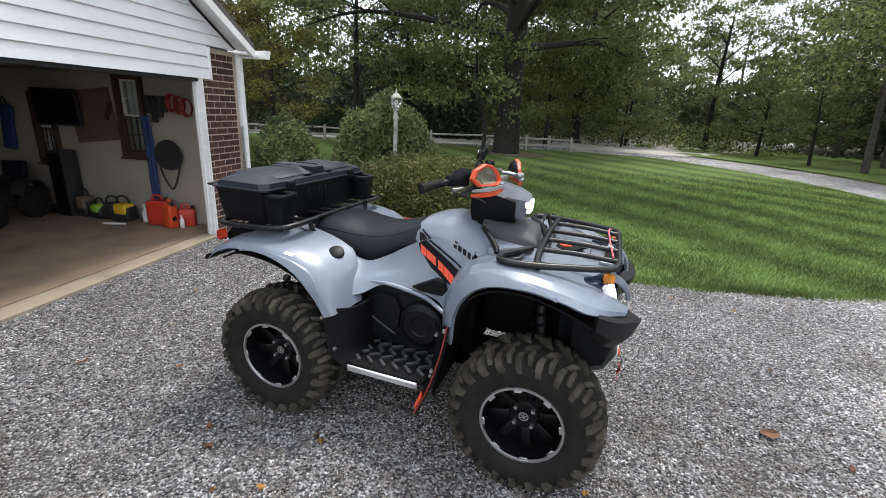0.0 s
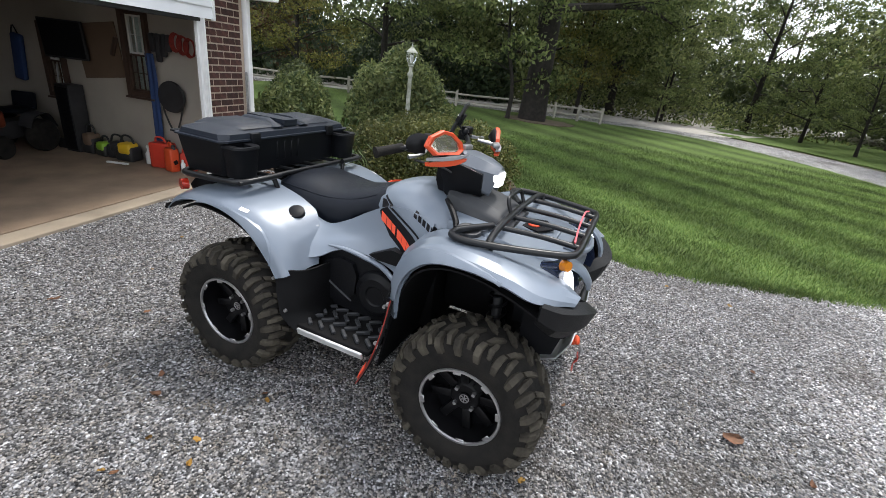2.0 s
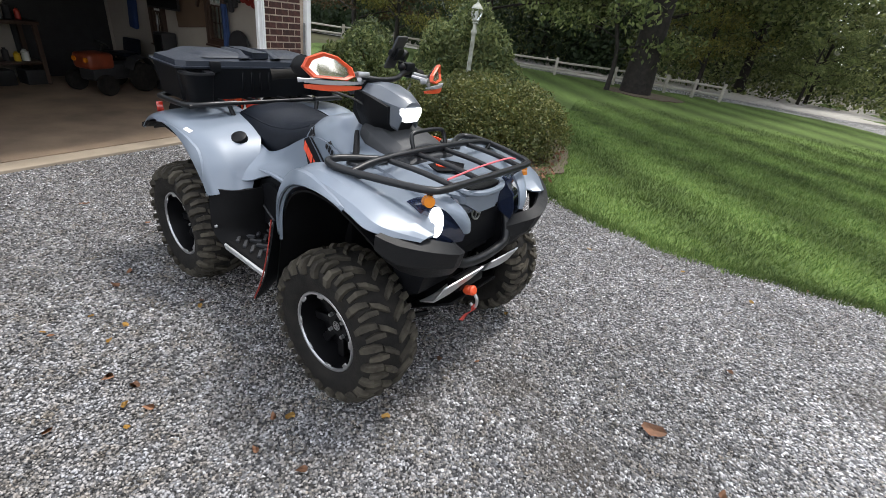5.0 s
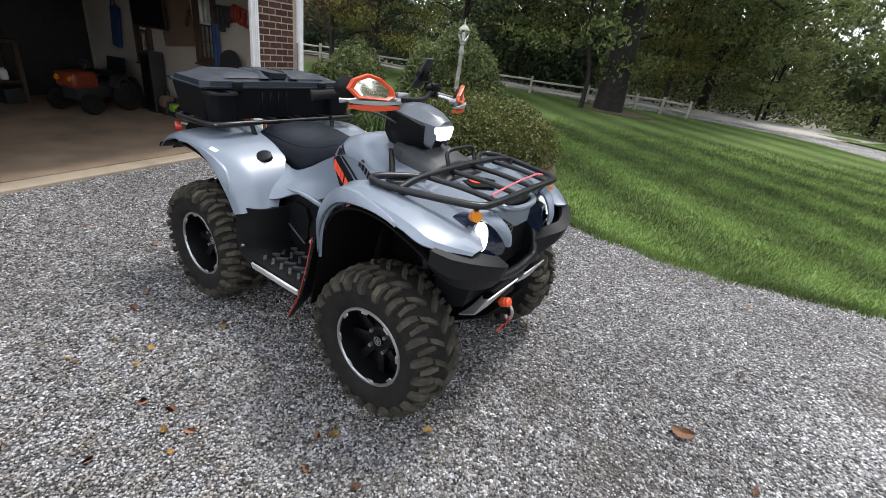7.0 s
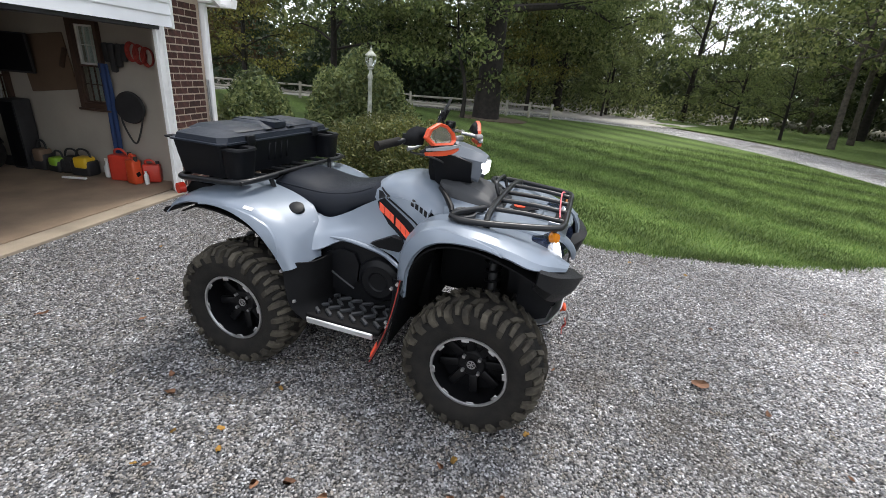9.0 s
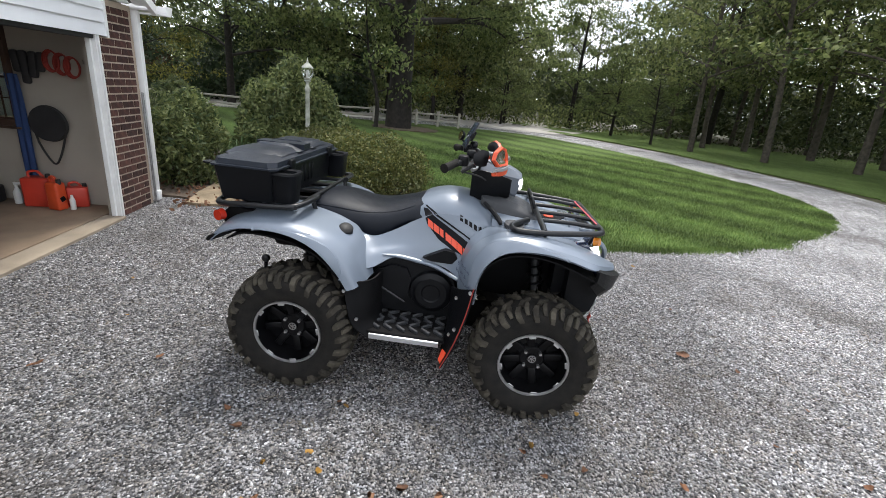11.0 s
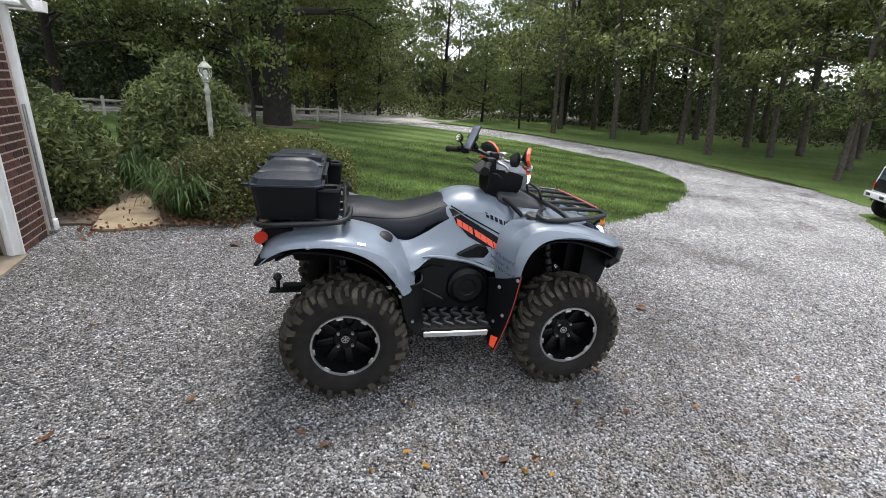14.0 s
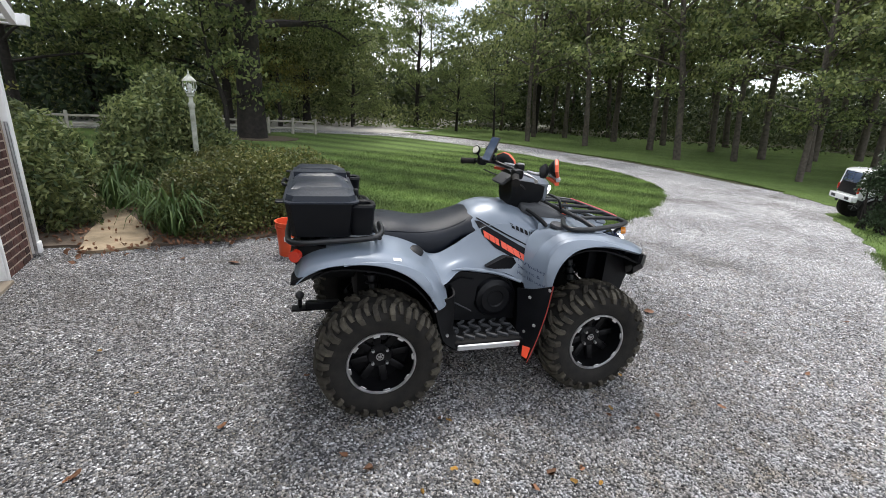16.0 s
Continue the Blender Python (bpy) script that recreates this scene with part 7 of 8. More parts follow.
cyl(bm, 0.026, 0.026, 0.003, pose(0.102, 0.258, 1.317, 0, -75, 25), 24)
part("mirror_glass", bm, M["mirror"], mirror)
bm = bm_new()
tube(bm, [(0.20, 0.17, 1.25), (0.19, 0.165, 1.275), (0.19, 0.16, 1.30)], 0.011, 8, 8)
ball(bm, 0.019, pose(0.195, 0.165, 1.275))
part("phone_holder", bm, M["black"], bars, "black ball-jointed phone clamp")
phone = empty("smartphone", ATV, "black smartphone clamped above the handlebar", "phone")
PH = pose(0.165, 0.15, 1.335, 0, -66, 14)
bm = bm_new()
box(bm, 0.162, 0.084, 0.011, PH, 0.004, 2)
part("body", bm, M["dark"], phone)
bm = bm_new()
box(bm, 0.152, 0.077, 0.001, PH @ pose(0, 0, 0.0063))
part("screen", bm, M["screen"], phone, smooth=0)
bm = bm_new()
for t_ in (-1, 1):
    box(bm, 0.03, 0.012, 0.022, PH @ pose(0, t_ * 0.045, -0.002), 0.003, 1)
box(bm, 0.06, 0.05, 0.018, PH @ pose(0, 0, -0.014), 0.004, 1)
part("clamp", bm, M["black"], phone)
# cables
for k_ in range(4):
    bm = bm_new()
    tube(bm, [(0.17, -0.28 + 0.18 * k_, 1.19), (0.26, -0.16 + 0.1 * k_, 1.15), (0.33, -0.08 + 0.05 * k_, 1.08), (0.31, -0.05 + 0.04 * k_, 1.0)], 0.005, 14, 6)
    part("cable", bm, M["hose"], bars)
# ---- things in the garage: x out of the door, y towards the side wall ----
def in_house(x, y, z=0.03, turn=0.0):
    return HOUSE @ pose(x, y, z, 0, 0, turn)


def simple(name, m, label, category, group=""):
    return empty(name, m, label, category, group)


# television on a wall arm
tv = simple("television", in_house(-2.05, INNER - 0.16, 1.33, 14), "black flat television on a wall arm", "television")
bm = bm_new()
box(bm, 0.50, 0.035, 0.42, pose(0, 0, 0, 4), 0.006)
part("cabinet", bm, M["dark"], tv)
bm = bm_new()
box(bm, 0.47, 0.004, 0.385, pose(0, -0.0205, 0.004, 4))
part("screen", bm, M["black"], tv, smooth=0)
bm = bm_new()
tube(bm, [(0, 0.015, 0), (0.03, 0.09, 0.0), (0.06, 0.155, 0)], 0.015, 6, 8)
part("wall_arm", bm, M["dark"], tv)
bm = bm_new()
box(bm, 0.62, 0.012, 0.60, pose(0, 0, 0, 0, -7, 0), 0.002, 1)
ob = part("brown_panel", bm, M["brown_board"], None, "brown hardboard sheet leaning on the wall")
ob.matrix_world = in_house(-1.72, INNER - 0.012, 1.25)
tagged(ob, category="panel")
bm = bm_new()
box(bm, 0.05, 0.03, 0.22, pose(0, 0, 0, 0, 24, 0), 0.006)
ob = part("wall_bracket", bm, M["dark_wood"], None, "dark wooden wall bracket")
ob.matrix_world = in_house(-1.47, INNER - 0.035, 1.32)
tagged(ob, category="bracket")
# lace curtains behind the panes
for x0, x1, z0, z1 in WINS:
    g = [[(x0 + 0.02 + (x1 - x0 - 0.04) * i / 16, INNER + 0.08 + (0.012 if i % 2 else -0.012), z) for z in (z0 + 0.02, (z0 + z1) / 2, z1 - 0.02)] for i in range(17)]
    bm = bm_new()
    sheet(bm, g, 49, 4, 0.002)
    ob = part("curtain", bm, M["lace"], None, "white lace curtain behind the window")
    ob.matrix_world = HOUSE
    tagged(ob, category="curtain", group="curtains")
# tall dark cabinet and broom
c = simple("tall_cabinet", in_house(-2.12, 0.02), "narrow black cabinet against the side wall", "cabinet")
bm = bm_new()
box(bm, 0.20, 0.20, 0.80, pose(0, 0, 0.40), 0.01)
part("body", bm, M["dark"], c)
bm = bm_new()
box(bm, 0.18, 0.012, 0.74, pose(0, -0.108, 0.40), 0.004)
part("door", bm, M["black"], c)
b = simple("broom", in_house(-2.32, 0.0), "upright broom with a pale handle", "broom")
bm = bm_new()
tube(bm, [(0, 0, 0.12), (0.01, 0.07, 1.0)], 0.010, 0, 8)
part("handle", bm, M["grey_plastic"], b)
bm = bm_new()
box(bm, 0.22, 0.05, 0.12, pose(0, 0, 0.06), 0.01)
part("bristles", bm, M["dark"], b)
# blue cloth and straps on hooks
g = [[(-0.06 + 0.02 * i + 0.004 * j, 0.012 * math.sin(i * 2.1 + j), 1.30 - 0.22 * j) for j in range(6)] for i in range(7)]
bm = bm_new()
sheet(bm, g, 24, 14, 0.004)
ob = part("hanging_cloth", bm, M["blue_cloth"], None, "blue tarpaulin strip hanging by the window")
ob.matrix_world = in_house(-0.96, INNER - 0.06, 0.0)
tagged(ob, category="cloth")
f = simple("folding_chair", in_house(-2.95, INNER - 0.06, 1.05), "folded blue camp chair hung on the wall", "chair")
bm = bm_new()
box(bm, 0.16, 0.07, 0.55, pose(0, 0, 0, 0, 8, 0), 0.03, 2)
part("bag", bm, M["blue_cloth"], f)
bm = bm_new()
tube(bm, [(-0.06, 0, 0.24), (0.0, 0.0, 0.36), (0.06, 0, 0.26)], 0.008, 8, 6)
part("sling", bm, M["black"], f)
# black gloves or tools on a rail, coils of red cord
rail = simple("tool_rail", in_house(-0.62, INNER - 0.02, 1.47), "wall rail hung with dark tools", "rail")
bm = bm_new()
box(bm, 0.62, 0.02, 0.04, None, 0.004)
part("batten", bm, M["inner_wall"], rail)
for i, (x, l) in enumerate(((-0.27, 0.20), (-0.20, 0.30), (-0.12, 0.24), (-0.05, 0.18))):
    bm = bm_new()
    box(bm, 0.07, 0.05, l, pose(x, -0.035, -l / 2 + 0.05, 0, 5 * (i - 1), 0), 0.02, 2)
    part("tool", bm, M["dark"], rail)
for i, x in enumerate((0.06, 0.15, 0.24)):
    bm = bm_new()
    for k in range(4):
        a = [(x + (0.055 + 0.005 * k) * math.cos(t), -0.03 - 0.012 * k, -0.02 - i * 0.02 + (0.085 + 0.004 * k) * math.sin(t)) for t in np.linspace(0, 2 * math.pi, 21)[:-1]]
        tube(bm, a, 0.007, 0, 6, closed=True)
    part("cord_coil", bm, M["strap"], rail, "coil of red extension cord")
# hose reel with a hose hanging in a loop
h = simple("hose_reel", in_house(-0.68, INNER - 0.06, 0.86), "black wall reel with a coiled hose", "hose reel")
bm = bm_new()
lathe(bm, [(0.0, -0.05), (0.05, -0.05), (0.05, 0.03), (0.17, 0.03), (0.17, 0.05), (0.0, 0.05)], pose(0, 0, 0, 90), 28)
part("drum", bm, M["dark"], h)
for k in range(5):
    bm = bm_new()
    r = 0.115 + 0.013 * k
    tube(bm, [(r * math.cos(t), -0.02 + 0.006 * (k % 2), r * math.sin(t)) for t in np.linspace(0, 2 * math.pi, 33)[:-1]], 0.010, 0, 6, closed=True)
    part("hose_turn", bm, M["hose"], h)
bm = bm_new()
tube(bm, [(-0.15, -0.02, -0.05), (-0.12, -0.02, -0.22), (-0.02, -0.02, -0.40), (0.06, -0.02, -0.30), (0.14, -0.02, -0.08)], 0.010, 24, 8)
part("loose_hose", bm, M["hose"], h)


def fuel_can(m, w, d, hgt, material, label, bars=True):
    t = simple("fuel_can", m, label, "fuel can", "fuel cans")
    bm = bm_new()
    box(bm, w, d, hgt * 0.82, pose(0, 0, hgt * 0.41), 0.02, 3)
    part("body", bm, material, t)
    bm = bm_new()
    tube(bm, [(-w * 0.32, 0, hgt * 0.78), (-w * 0.30, 0, hgt * 0.95), (0, 0, hgt * 0.98), (w * 0.22, 0, hgt * 0.82)], 0.012, 14, 8)
    part("handle", bm, material, t)
    bm = bm_new()
    cyl(bm, 0.022, 0.020, 0.05, pose(w * 0.36, 0, hgt * 0.85), 14)
    part("cap", bm, M["dark"], t)
    if bars:
        bm = bm_new()
        box(bm, 0.003, d * 0.45, hgt * 0.14, pose(w / 2 + 0.001, 0, hgt * 0.34, 20))
        part("label_bar", bm, M["decal_black"], t, smooth=0)
    return t


fuel_can(in_house(-0.62, -0.08, 0.03, -12), 0.13, 0.11, 0.34, M["orange"], "tall orange plastic fuel can")
fuel_can(in_house(-0.84, 0.02, 0.03, 10), 0.24, 0.17, 0.36, M["red"], "large red plastic fuel can", False)
fuel_can(in_house(-0.52, 0.07, 0.03, 30), 0.18, 0.12, 0.26, M["red"], "small red plastic fuel can", False)
s = simple("spray_bottle", in_house(-1.07, 0.03), "white trigger spray bottle", "bottle")
bm = bm_new()
lathe(bm, [(0.0, 0), (0.035, 0), (0.036, 0.12), (0.014, 0.16), (0.014, 0.19), (0.0, 0.19)], seg=16)
part("bottle", bm, M["white_plastic"], s)
bm = bm_new()
box(bm, 0.07, 0.025, 0.03, pose(0.015, 0, 0.205), 0.006)
part("trigger_head", bm, M["white_plastic"], s)
s = simple("small_bottle", in_house(-0.50, -0.05), "small white bottle beside the fuel can", "bottle")
bm = bm_new()
lathe(bm, [(0.0, 0), (0.025, 0), (0.025, 0.10), (0.012, 0.125), (0.012, 0.15), (0.0, 0.15)], seg=14)
part("bottle", bm, M["white_plastic"], s)


def machine(name, m, material, label, sx, sy, sz):
    """A small motor tool on the floor: body, cover, bar and grip."""
    t = simple(name, m, label, "power tool")
    bm = bm_new()
    box(bm, sx, sy, sz * 0.6, pose(0, 0, sz * 0.30), 0.03, 3)
    part("body", bm, M["dark"], t)
    bm = bm_new()
    box(bm, sx * 0.7, sy * 0.9, sz * 0.45, pose(0.02, -0.02, sz * 0.52), 0.03, 3)
    part("cover", bm, material, t)
    bm = bm_new()
    tube(bm, [(-sx * 0.4, 0, sz * 0.6), (-sx * 0.2, 0, sz * 0.98), (sx * 0.25, 0, sz * 0.95), (sx * 0.4, 0, sz * 0.55)], 0.012, 14, 8)
    part("grip", bm, M["dark"], t)
    return t


machine("chain_saw", in_house(-1.34, 0.0, 0.03, 5), M["yellow"], "yellow and black chain saw on the floor", 0.24, 0.18, 0.30)
machine("leaf_blower", in_house(-1.70, 0.02, 0.03, -10), M["green_tool"], "lime green and black leaf blower", 0.20, 0.18, 0.24)
machine("tool_bag", in_house(-1.53, 0.03, 0.03, 15), M["dark"], "black tool bag with a grip", 0.20, 0.16, 0.28)
machine("pressure_washer", in_house(-1.92, 0.03, 0.03, 0), M["brown_board"], "dark compressor with a hose", 0.18, 0.18, 0.34)
bm = bm_new()
box(bm, 0.26, 0.035, 0.02, pose(0, 0, 0.01), 0.004, 1)
ob = part("paint_stick", bm, M["white_plastic"], None, "white length of trim lying on the floor")
ob.matrix_world = in_house(-1.30, -0.20, 0.03, 12)
tagged(ob, category="trim")

# orange garden tractor at the back
tr = simple("garden_tractor", in_house(-2.52, -0.52, 0.03, -75), "small orange and black garden tractor", "tractor")
bm = bm_new()
box(bm, 0.36, 0.30, 0.20, pose(0.26, 0, 0.40), 0.05, 3)
part("hood", bm, M["dim_orange"], tr)
for sgn in (-1, 1):
    bm = bm_new()
    sheet(bm, [[(-0.42, sgn * 0.16, 0.30), (-0.42, sgn * 0.30, 0.28)], [(-0.30, sgn * 0.16, 0.46), (-0.30, sgn * 0.31, 0.44)], [(-0.10, sgn * 0.16, 0.44), (-0.10, sgn * 0.31, 0.42)], [(-0.02, sgn * 0.16, 0.32), (-0.02, sgn * 0.30, 0.30)]], 16, 5, 0.01)
    # dark instead of orange: indoor shade put into the mudguard's colour
    part("mudguard", bm, M["dark"], tr)
    for x, r, w in ((-0.22, 0.19, 0.14), (0.34, 0.13, 0.10)):
        bm = bm_new()
        lathe(bm, [(0.0, -w / 2), (r * 0.9, -w / 2), (r, -w / 4), (r, w / 4), (r * 0.9, w / 2), (0.0, w / 2)], pose(x, sgn * 0.25, r, 90), 24)
        part("wheel", bm, M["rubber"], tr)
bm = bm_new()
box(bm, 0.26, 0.26, 0.06, pose(-0.22, 0, 0.46), 0.02)
box(bm, 0.06, 0.26, 0.20, pose(-0.36, 0, 0.56, 0, -8, 0), 0.02)
part("seat", bm, M["seat"], tr)
bm = bm_new()
box(bm, 0.80, 0.24, 0.20, pose(0, 0, 0.26), 0.03)
part("chassis", bm, M["dark"], tr)
bm = bm_new()
tube(bm, [(0.10 + 0.10 * math.cos(t) * 0.5, 0.10 * math.sin(t), 0.58 + 0.05 * math.cos(t)) for t in np.linspace(0, 2 * math.pi, 25)[:-1]], 0.009, 0, 6, closed=True)
tube(bm, [(0.10, 0, 0.58), (0.16, 0, 0.46)], 0.011, 0, 6)
part("steering_wheel", bm, M["dark"], tr)
for sgn in (-1, 1):
    bm = bm_new()
    cyl(bm, 0.03, 0.03, 0.02, pose(0.445, sgn * 0.09, 0.42, 0, 90, 0), 16)
    part("headlamp", bm, M["amber"], tr)

# workbench, shelf, board with hand tools
wb = simple("workbench", in_house(-3.35, -1.65), "cluttered dark workbench with a lower shelf", "workbench")
bm = bm_new()
box(bm, 0.50, 1.30, 0.04, pose(0, 0, 0.74), 0.005)
part("worktop", bm, M["dark_wood"], wb)
bm = bm_new()
box(bm, 0.46, 1.24, 0.03, pose(0, 0, 0.26), 0.005)
part("shelf", bm, M["dark_wood"], wb)
for x in (-0.22, 0.22):
    for y in (-0.60, 0.60):
        bm = bm_new()
        box(bm, 0.05, 0.05, 0.72, pose(x, y, 0.36), 0.004, 1)
        part("leg", bm, M["dark_wood"], wb)
pb = simple("tool_board", in_house(DEEP + 0.03, -1.75, 1.12), "dark tool board hung with hand tools", "tool board")
bm = bm_new()
box(bm, 0.025, 1.15, 0.55, None, 0.004, 1)
part("board", bm, M["brown_board"], pb)
rnd = random.Random(12)
for i in range(14):
    bm = bm_new()
    l = rnd.uniform(0.10, 0.22)
    box(bm, 0.02, rnd.uniform(0.02, 0.05), l, pose(0.028, -0.5 + 0.077 * i, rnd.uniform(-0.10, 0.12), rnd.uniform(-8, 8)), 0.006, 1)
    part("hand_tool", bm, M[rnd.choice(["steel", "dark", "red", "dark_wood"])], pb)
for i in range(22):
    r, hh = rnd.uniform(0.028, 0.046), rnd.uniform(0.10, 0.20)
    bm = bm_new()
    lathe(bm, [(0, 0), (r, 0), (r, hh * 0.8), (r * 0.5, hh * 0.9), (r * 0.5, hh), (0, hh)], seg=14)
    lvl = 0.76 if i % 2 else 0.275
    ob = part("jar", bm, M[rnd.choice(["white_plastic", "yellow", "grey_plastic", "dark", "red"])], None, "small workshop jar or can on the bench")
    ob.matrix_world = in_house(-3.30 + rnd.uniform(-0.1, 0.1), -2.22 + 0.052 * i, 0.03 + lvl)
    tagged(ob, category="container", group="workshop jars")
for i in range(4):
    bm = bm_new()
    box(bm, 0.22, 0.22, 0.18, pose(0, 0, 0.09), 0.01)
    ob = part("storage_box", bm, M[("dark", "brown_board", "dark", "dark")[i]], None, "storage box under the workbench")
    ob.matrix_world = in_house(-3.2, -2.15 + 0.32 * i, 0.03, rnd.uniform(-15, 15))
    tagged(ob, category="box", group="storage boxes")
bm = bm_new()
box(bm, 0.05, 1.20, 1.74, pose(0, 0, 0.87), 0.006)
ob = part("door_1", bm, M["dark"], None, "black inner door in the back wall")
ob.matrix_world = in_house(DEEP + 0.03, -0.50, 0.03)
tagged(ob, category="door", kind="structure")
tb = simple("rubbish_bin", in_house(-2.75, -1.85), "black plastic bin with a pale rim", "bin")
bm = bm_new()
lathe(bm, [(0.0, 0), (0.12, 0), (0.15, 0.34), (0.165, 0.34), (0.165, 0.36), (0.14, 0.36), (0.11, 0.02), (0, 0.02)], seg=24)
part("bin_body", bm, M["dark"], tb)
# ceiling lamp, lit, lowered on an added rod to fit the camera's view
cl = simple("ceiling_light", in_house(-1.25, -1.30, 1.75), "lit garage lamp on an added rod, lowered to fit the camera's view", "ceiling light")
bm = bm_new()
cyl(bm, 0.06, 0.06, 0.03, pose(0, 0, -0.005), 20)
part("base", bm, M["white_plastic"], cl)
bm = bm_new()
cyl(bm, 0.008, 0.008, 0.20, pose(0, 0, -0.11), 10)
part("rod", bm, M["steel"], cl)
bm = bm_new()
lathe(bm, [(0.0, -0.275), (0.022, -0.270), (0.036, -0.250), (0.036, -0.232), (0.020, -0.212), (0.0, -0.210)], seg=20)
part("bulb", bm, M["ceiling_lamp"], cl)

# ---- buckets by the azalea ----
def bucket(x, y, r, hgt, material, label):
    t = simple("bucket", pose(x, y, 0.0), label, "bucket", "buckets")
    bm = bm_new()
    lathe(bm, [(0.0, 0.0), (r * 0.82, 0.0), (r * 0.86, hgt * 0.3), (r, hgt * 0.98), (r * 1.05, hgt * 0.98), (r * 1.05, hgt), (r * 0.95, hgt), (r * 0.80, 0.015), (0.0, 0.015)], seg=32)
    part("pail", bm, material, t)
    for k, z in enumerate((0.80, 0.86)):
        bm = bm_new()
        rr = r * (0.86 + 0.14 * (z - 0.3) / 0.68)
        lathe(bm, [(rr, hgt * z), (rr + 0.010, hgt * (z + 0.008)), (rr + 0.010, hgt * (z + 0.022)), (rr, hgt * (z + 0.03))], seg=32)
        part("rib", bm, material, t)
    bm = bm_new()
    tube(bm, [(r * math.cos(a), r * math.sin(a) * 0.9 + 0.02, hgt * 0.86 - 0.10 * math.sin(a)) for a in np.linspace(0, math.pi, 16)], 0.004, 0, 6)
    part("bail", bm, M["steel"], t)
    bm = bm_new()
    for i in range(3):
        a0 = math.radians(235 + 14 * i)
        box(bm, 0.003, 0.045, 0.05 - 0.012 * i, pose(r * 0.945 * math.cos(a0), r * 0.945 * math.sin(a0), hgt * 0.55, 0, 0, math.degrees(a0)))
    part("label_bar", bm, M["decal_white"], t, smooth=0)
    return t


bucket(-0.43, 4.66, 0.145, 0.36, M["orange"], "orange plastic bucket with a pale printed label")
bucket(0.10, 4.80, 0.13, 0.33, M["yellow"], "yellow plastic bucket beside the azalea")


# ---- white off-road car under the trees, sized to fit the camera's view ----
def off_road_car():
    # under half real size, to look right from the camera on level ground
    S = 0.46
    t = simple("off_road_car", pose(9.27, 2.48, 0.0, 0, 0, 127) @ Matrix.Diagonal((S, S, S, 1)), "white off-road car with black tailgate, parked, shrunk to fit the camera's view", "car")
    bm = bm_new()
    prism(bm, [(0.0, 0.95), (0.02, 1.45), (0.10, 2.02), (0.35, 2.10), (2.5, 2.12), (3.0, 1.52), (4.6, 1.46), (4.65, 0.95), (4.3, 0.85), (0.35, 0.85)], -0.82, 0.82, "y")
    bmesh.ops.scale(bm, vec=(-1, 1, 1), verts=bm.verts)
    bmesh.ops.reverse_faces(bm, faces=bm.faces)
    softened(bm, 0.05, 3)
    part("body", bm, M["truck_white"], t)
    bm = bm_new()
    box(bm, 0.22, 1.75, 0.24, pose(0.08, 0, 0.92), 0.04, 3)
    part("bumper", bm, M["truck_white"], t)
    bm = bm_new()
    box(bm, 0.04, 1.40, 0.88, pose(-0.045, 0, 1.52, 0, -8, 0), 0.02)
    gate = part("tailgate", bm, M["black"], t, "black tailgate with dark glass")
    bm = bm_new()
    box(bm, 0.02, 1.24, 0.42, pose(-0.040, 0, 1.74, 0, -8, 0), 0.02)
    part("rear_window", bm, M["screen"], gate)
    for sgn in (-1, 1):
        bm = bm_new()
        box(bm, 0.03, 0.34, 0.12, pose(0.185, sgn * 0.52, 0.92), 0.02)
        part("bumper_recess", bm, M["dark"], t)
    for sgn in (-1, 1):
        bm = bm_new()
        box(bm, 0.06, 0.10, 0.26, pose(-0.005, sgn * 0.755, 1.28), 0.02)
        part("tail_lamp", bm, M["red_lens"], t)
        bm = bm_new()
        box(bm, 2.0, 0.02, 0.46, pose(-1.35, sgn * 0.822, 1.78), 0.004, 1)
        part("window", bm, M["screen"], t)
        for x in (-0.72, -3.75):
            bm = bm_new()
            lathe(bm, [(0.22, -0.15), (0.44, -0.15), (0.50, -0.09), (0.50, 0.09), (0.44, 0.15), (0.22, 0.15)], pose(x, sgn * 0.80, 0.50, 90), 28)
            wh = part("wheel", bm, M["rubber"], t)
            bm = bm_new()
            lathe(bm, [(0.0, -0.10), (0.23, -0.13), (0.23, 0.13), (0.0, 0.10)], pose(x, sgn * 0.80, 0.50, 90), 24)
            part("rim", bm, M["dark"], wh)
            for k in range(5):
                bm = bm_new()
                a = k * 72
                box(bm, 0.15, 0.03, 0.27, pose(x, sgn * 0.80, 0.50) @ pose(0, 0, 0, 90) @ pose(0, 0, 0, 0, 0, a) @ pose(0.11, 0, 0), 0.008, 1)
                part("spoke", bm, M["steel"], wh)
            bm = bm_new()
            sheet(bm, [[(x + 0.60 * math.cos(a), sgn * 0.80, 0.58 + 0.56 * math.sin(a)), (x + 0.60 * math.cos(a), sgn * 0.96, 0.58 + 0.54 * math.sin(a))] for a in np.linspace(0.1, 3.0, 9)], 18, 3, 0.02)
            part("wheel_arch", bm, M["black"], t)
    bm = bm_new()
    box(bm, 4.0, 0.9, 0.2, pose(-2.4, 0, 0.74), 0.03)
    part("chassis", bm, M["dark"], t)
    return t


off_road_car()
shrub(31, [(8.42, 1.97, 0.70, 0.22, 0.40), (8.48, 1.72, 0.75, 0.34, 0.90), (8.8, 1.40, 0.9, 0.5, 1.2), (8.40, 1.70, 0.15, 0.28, 0.45)], 18000, 0.055, M["pine"], "dark evergreen shrub beside the parked car", shell=0.3, wide=0.2)

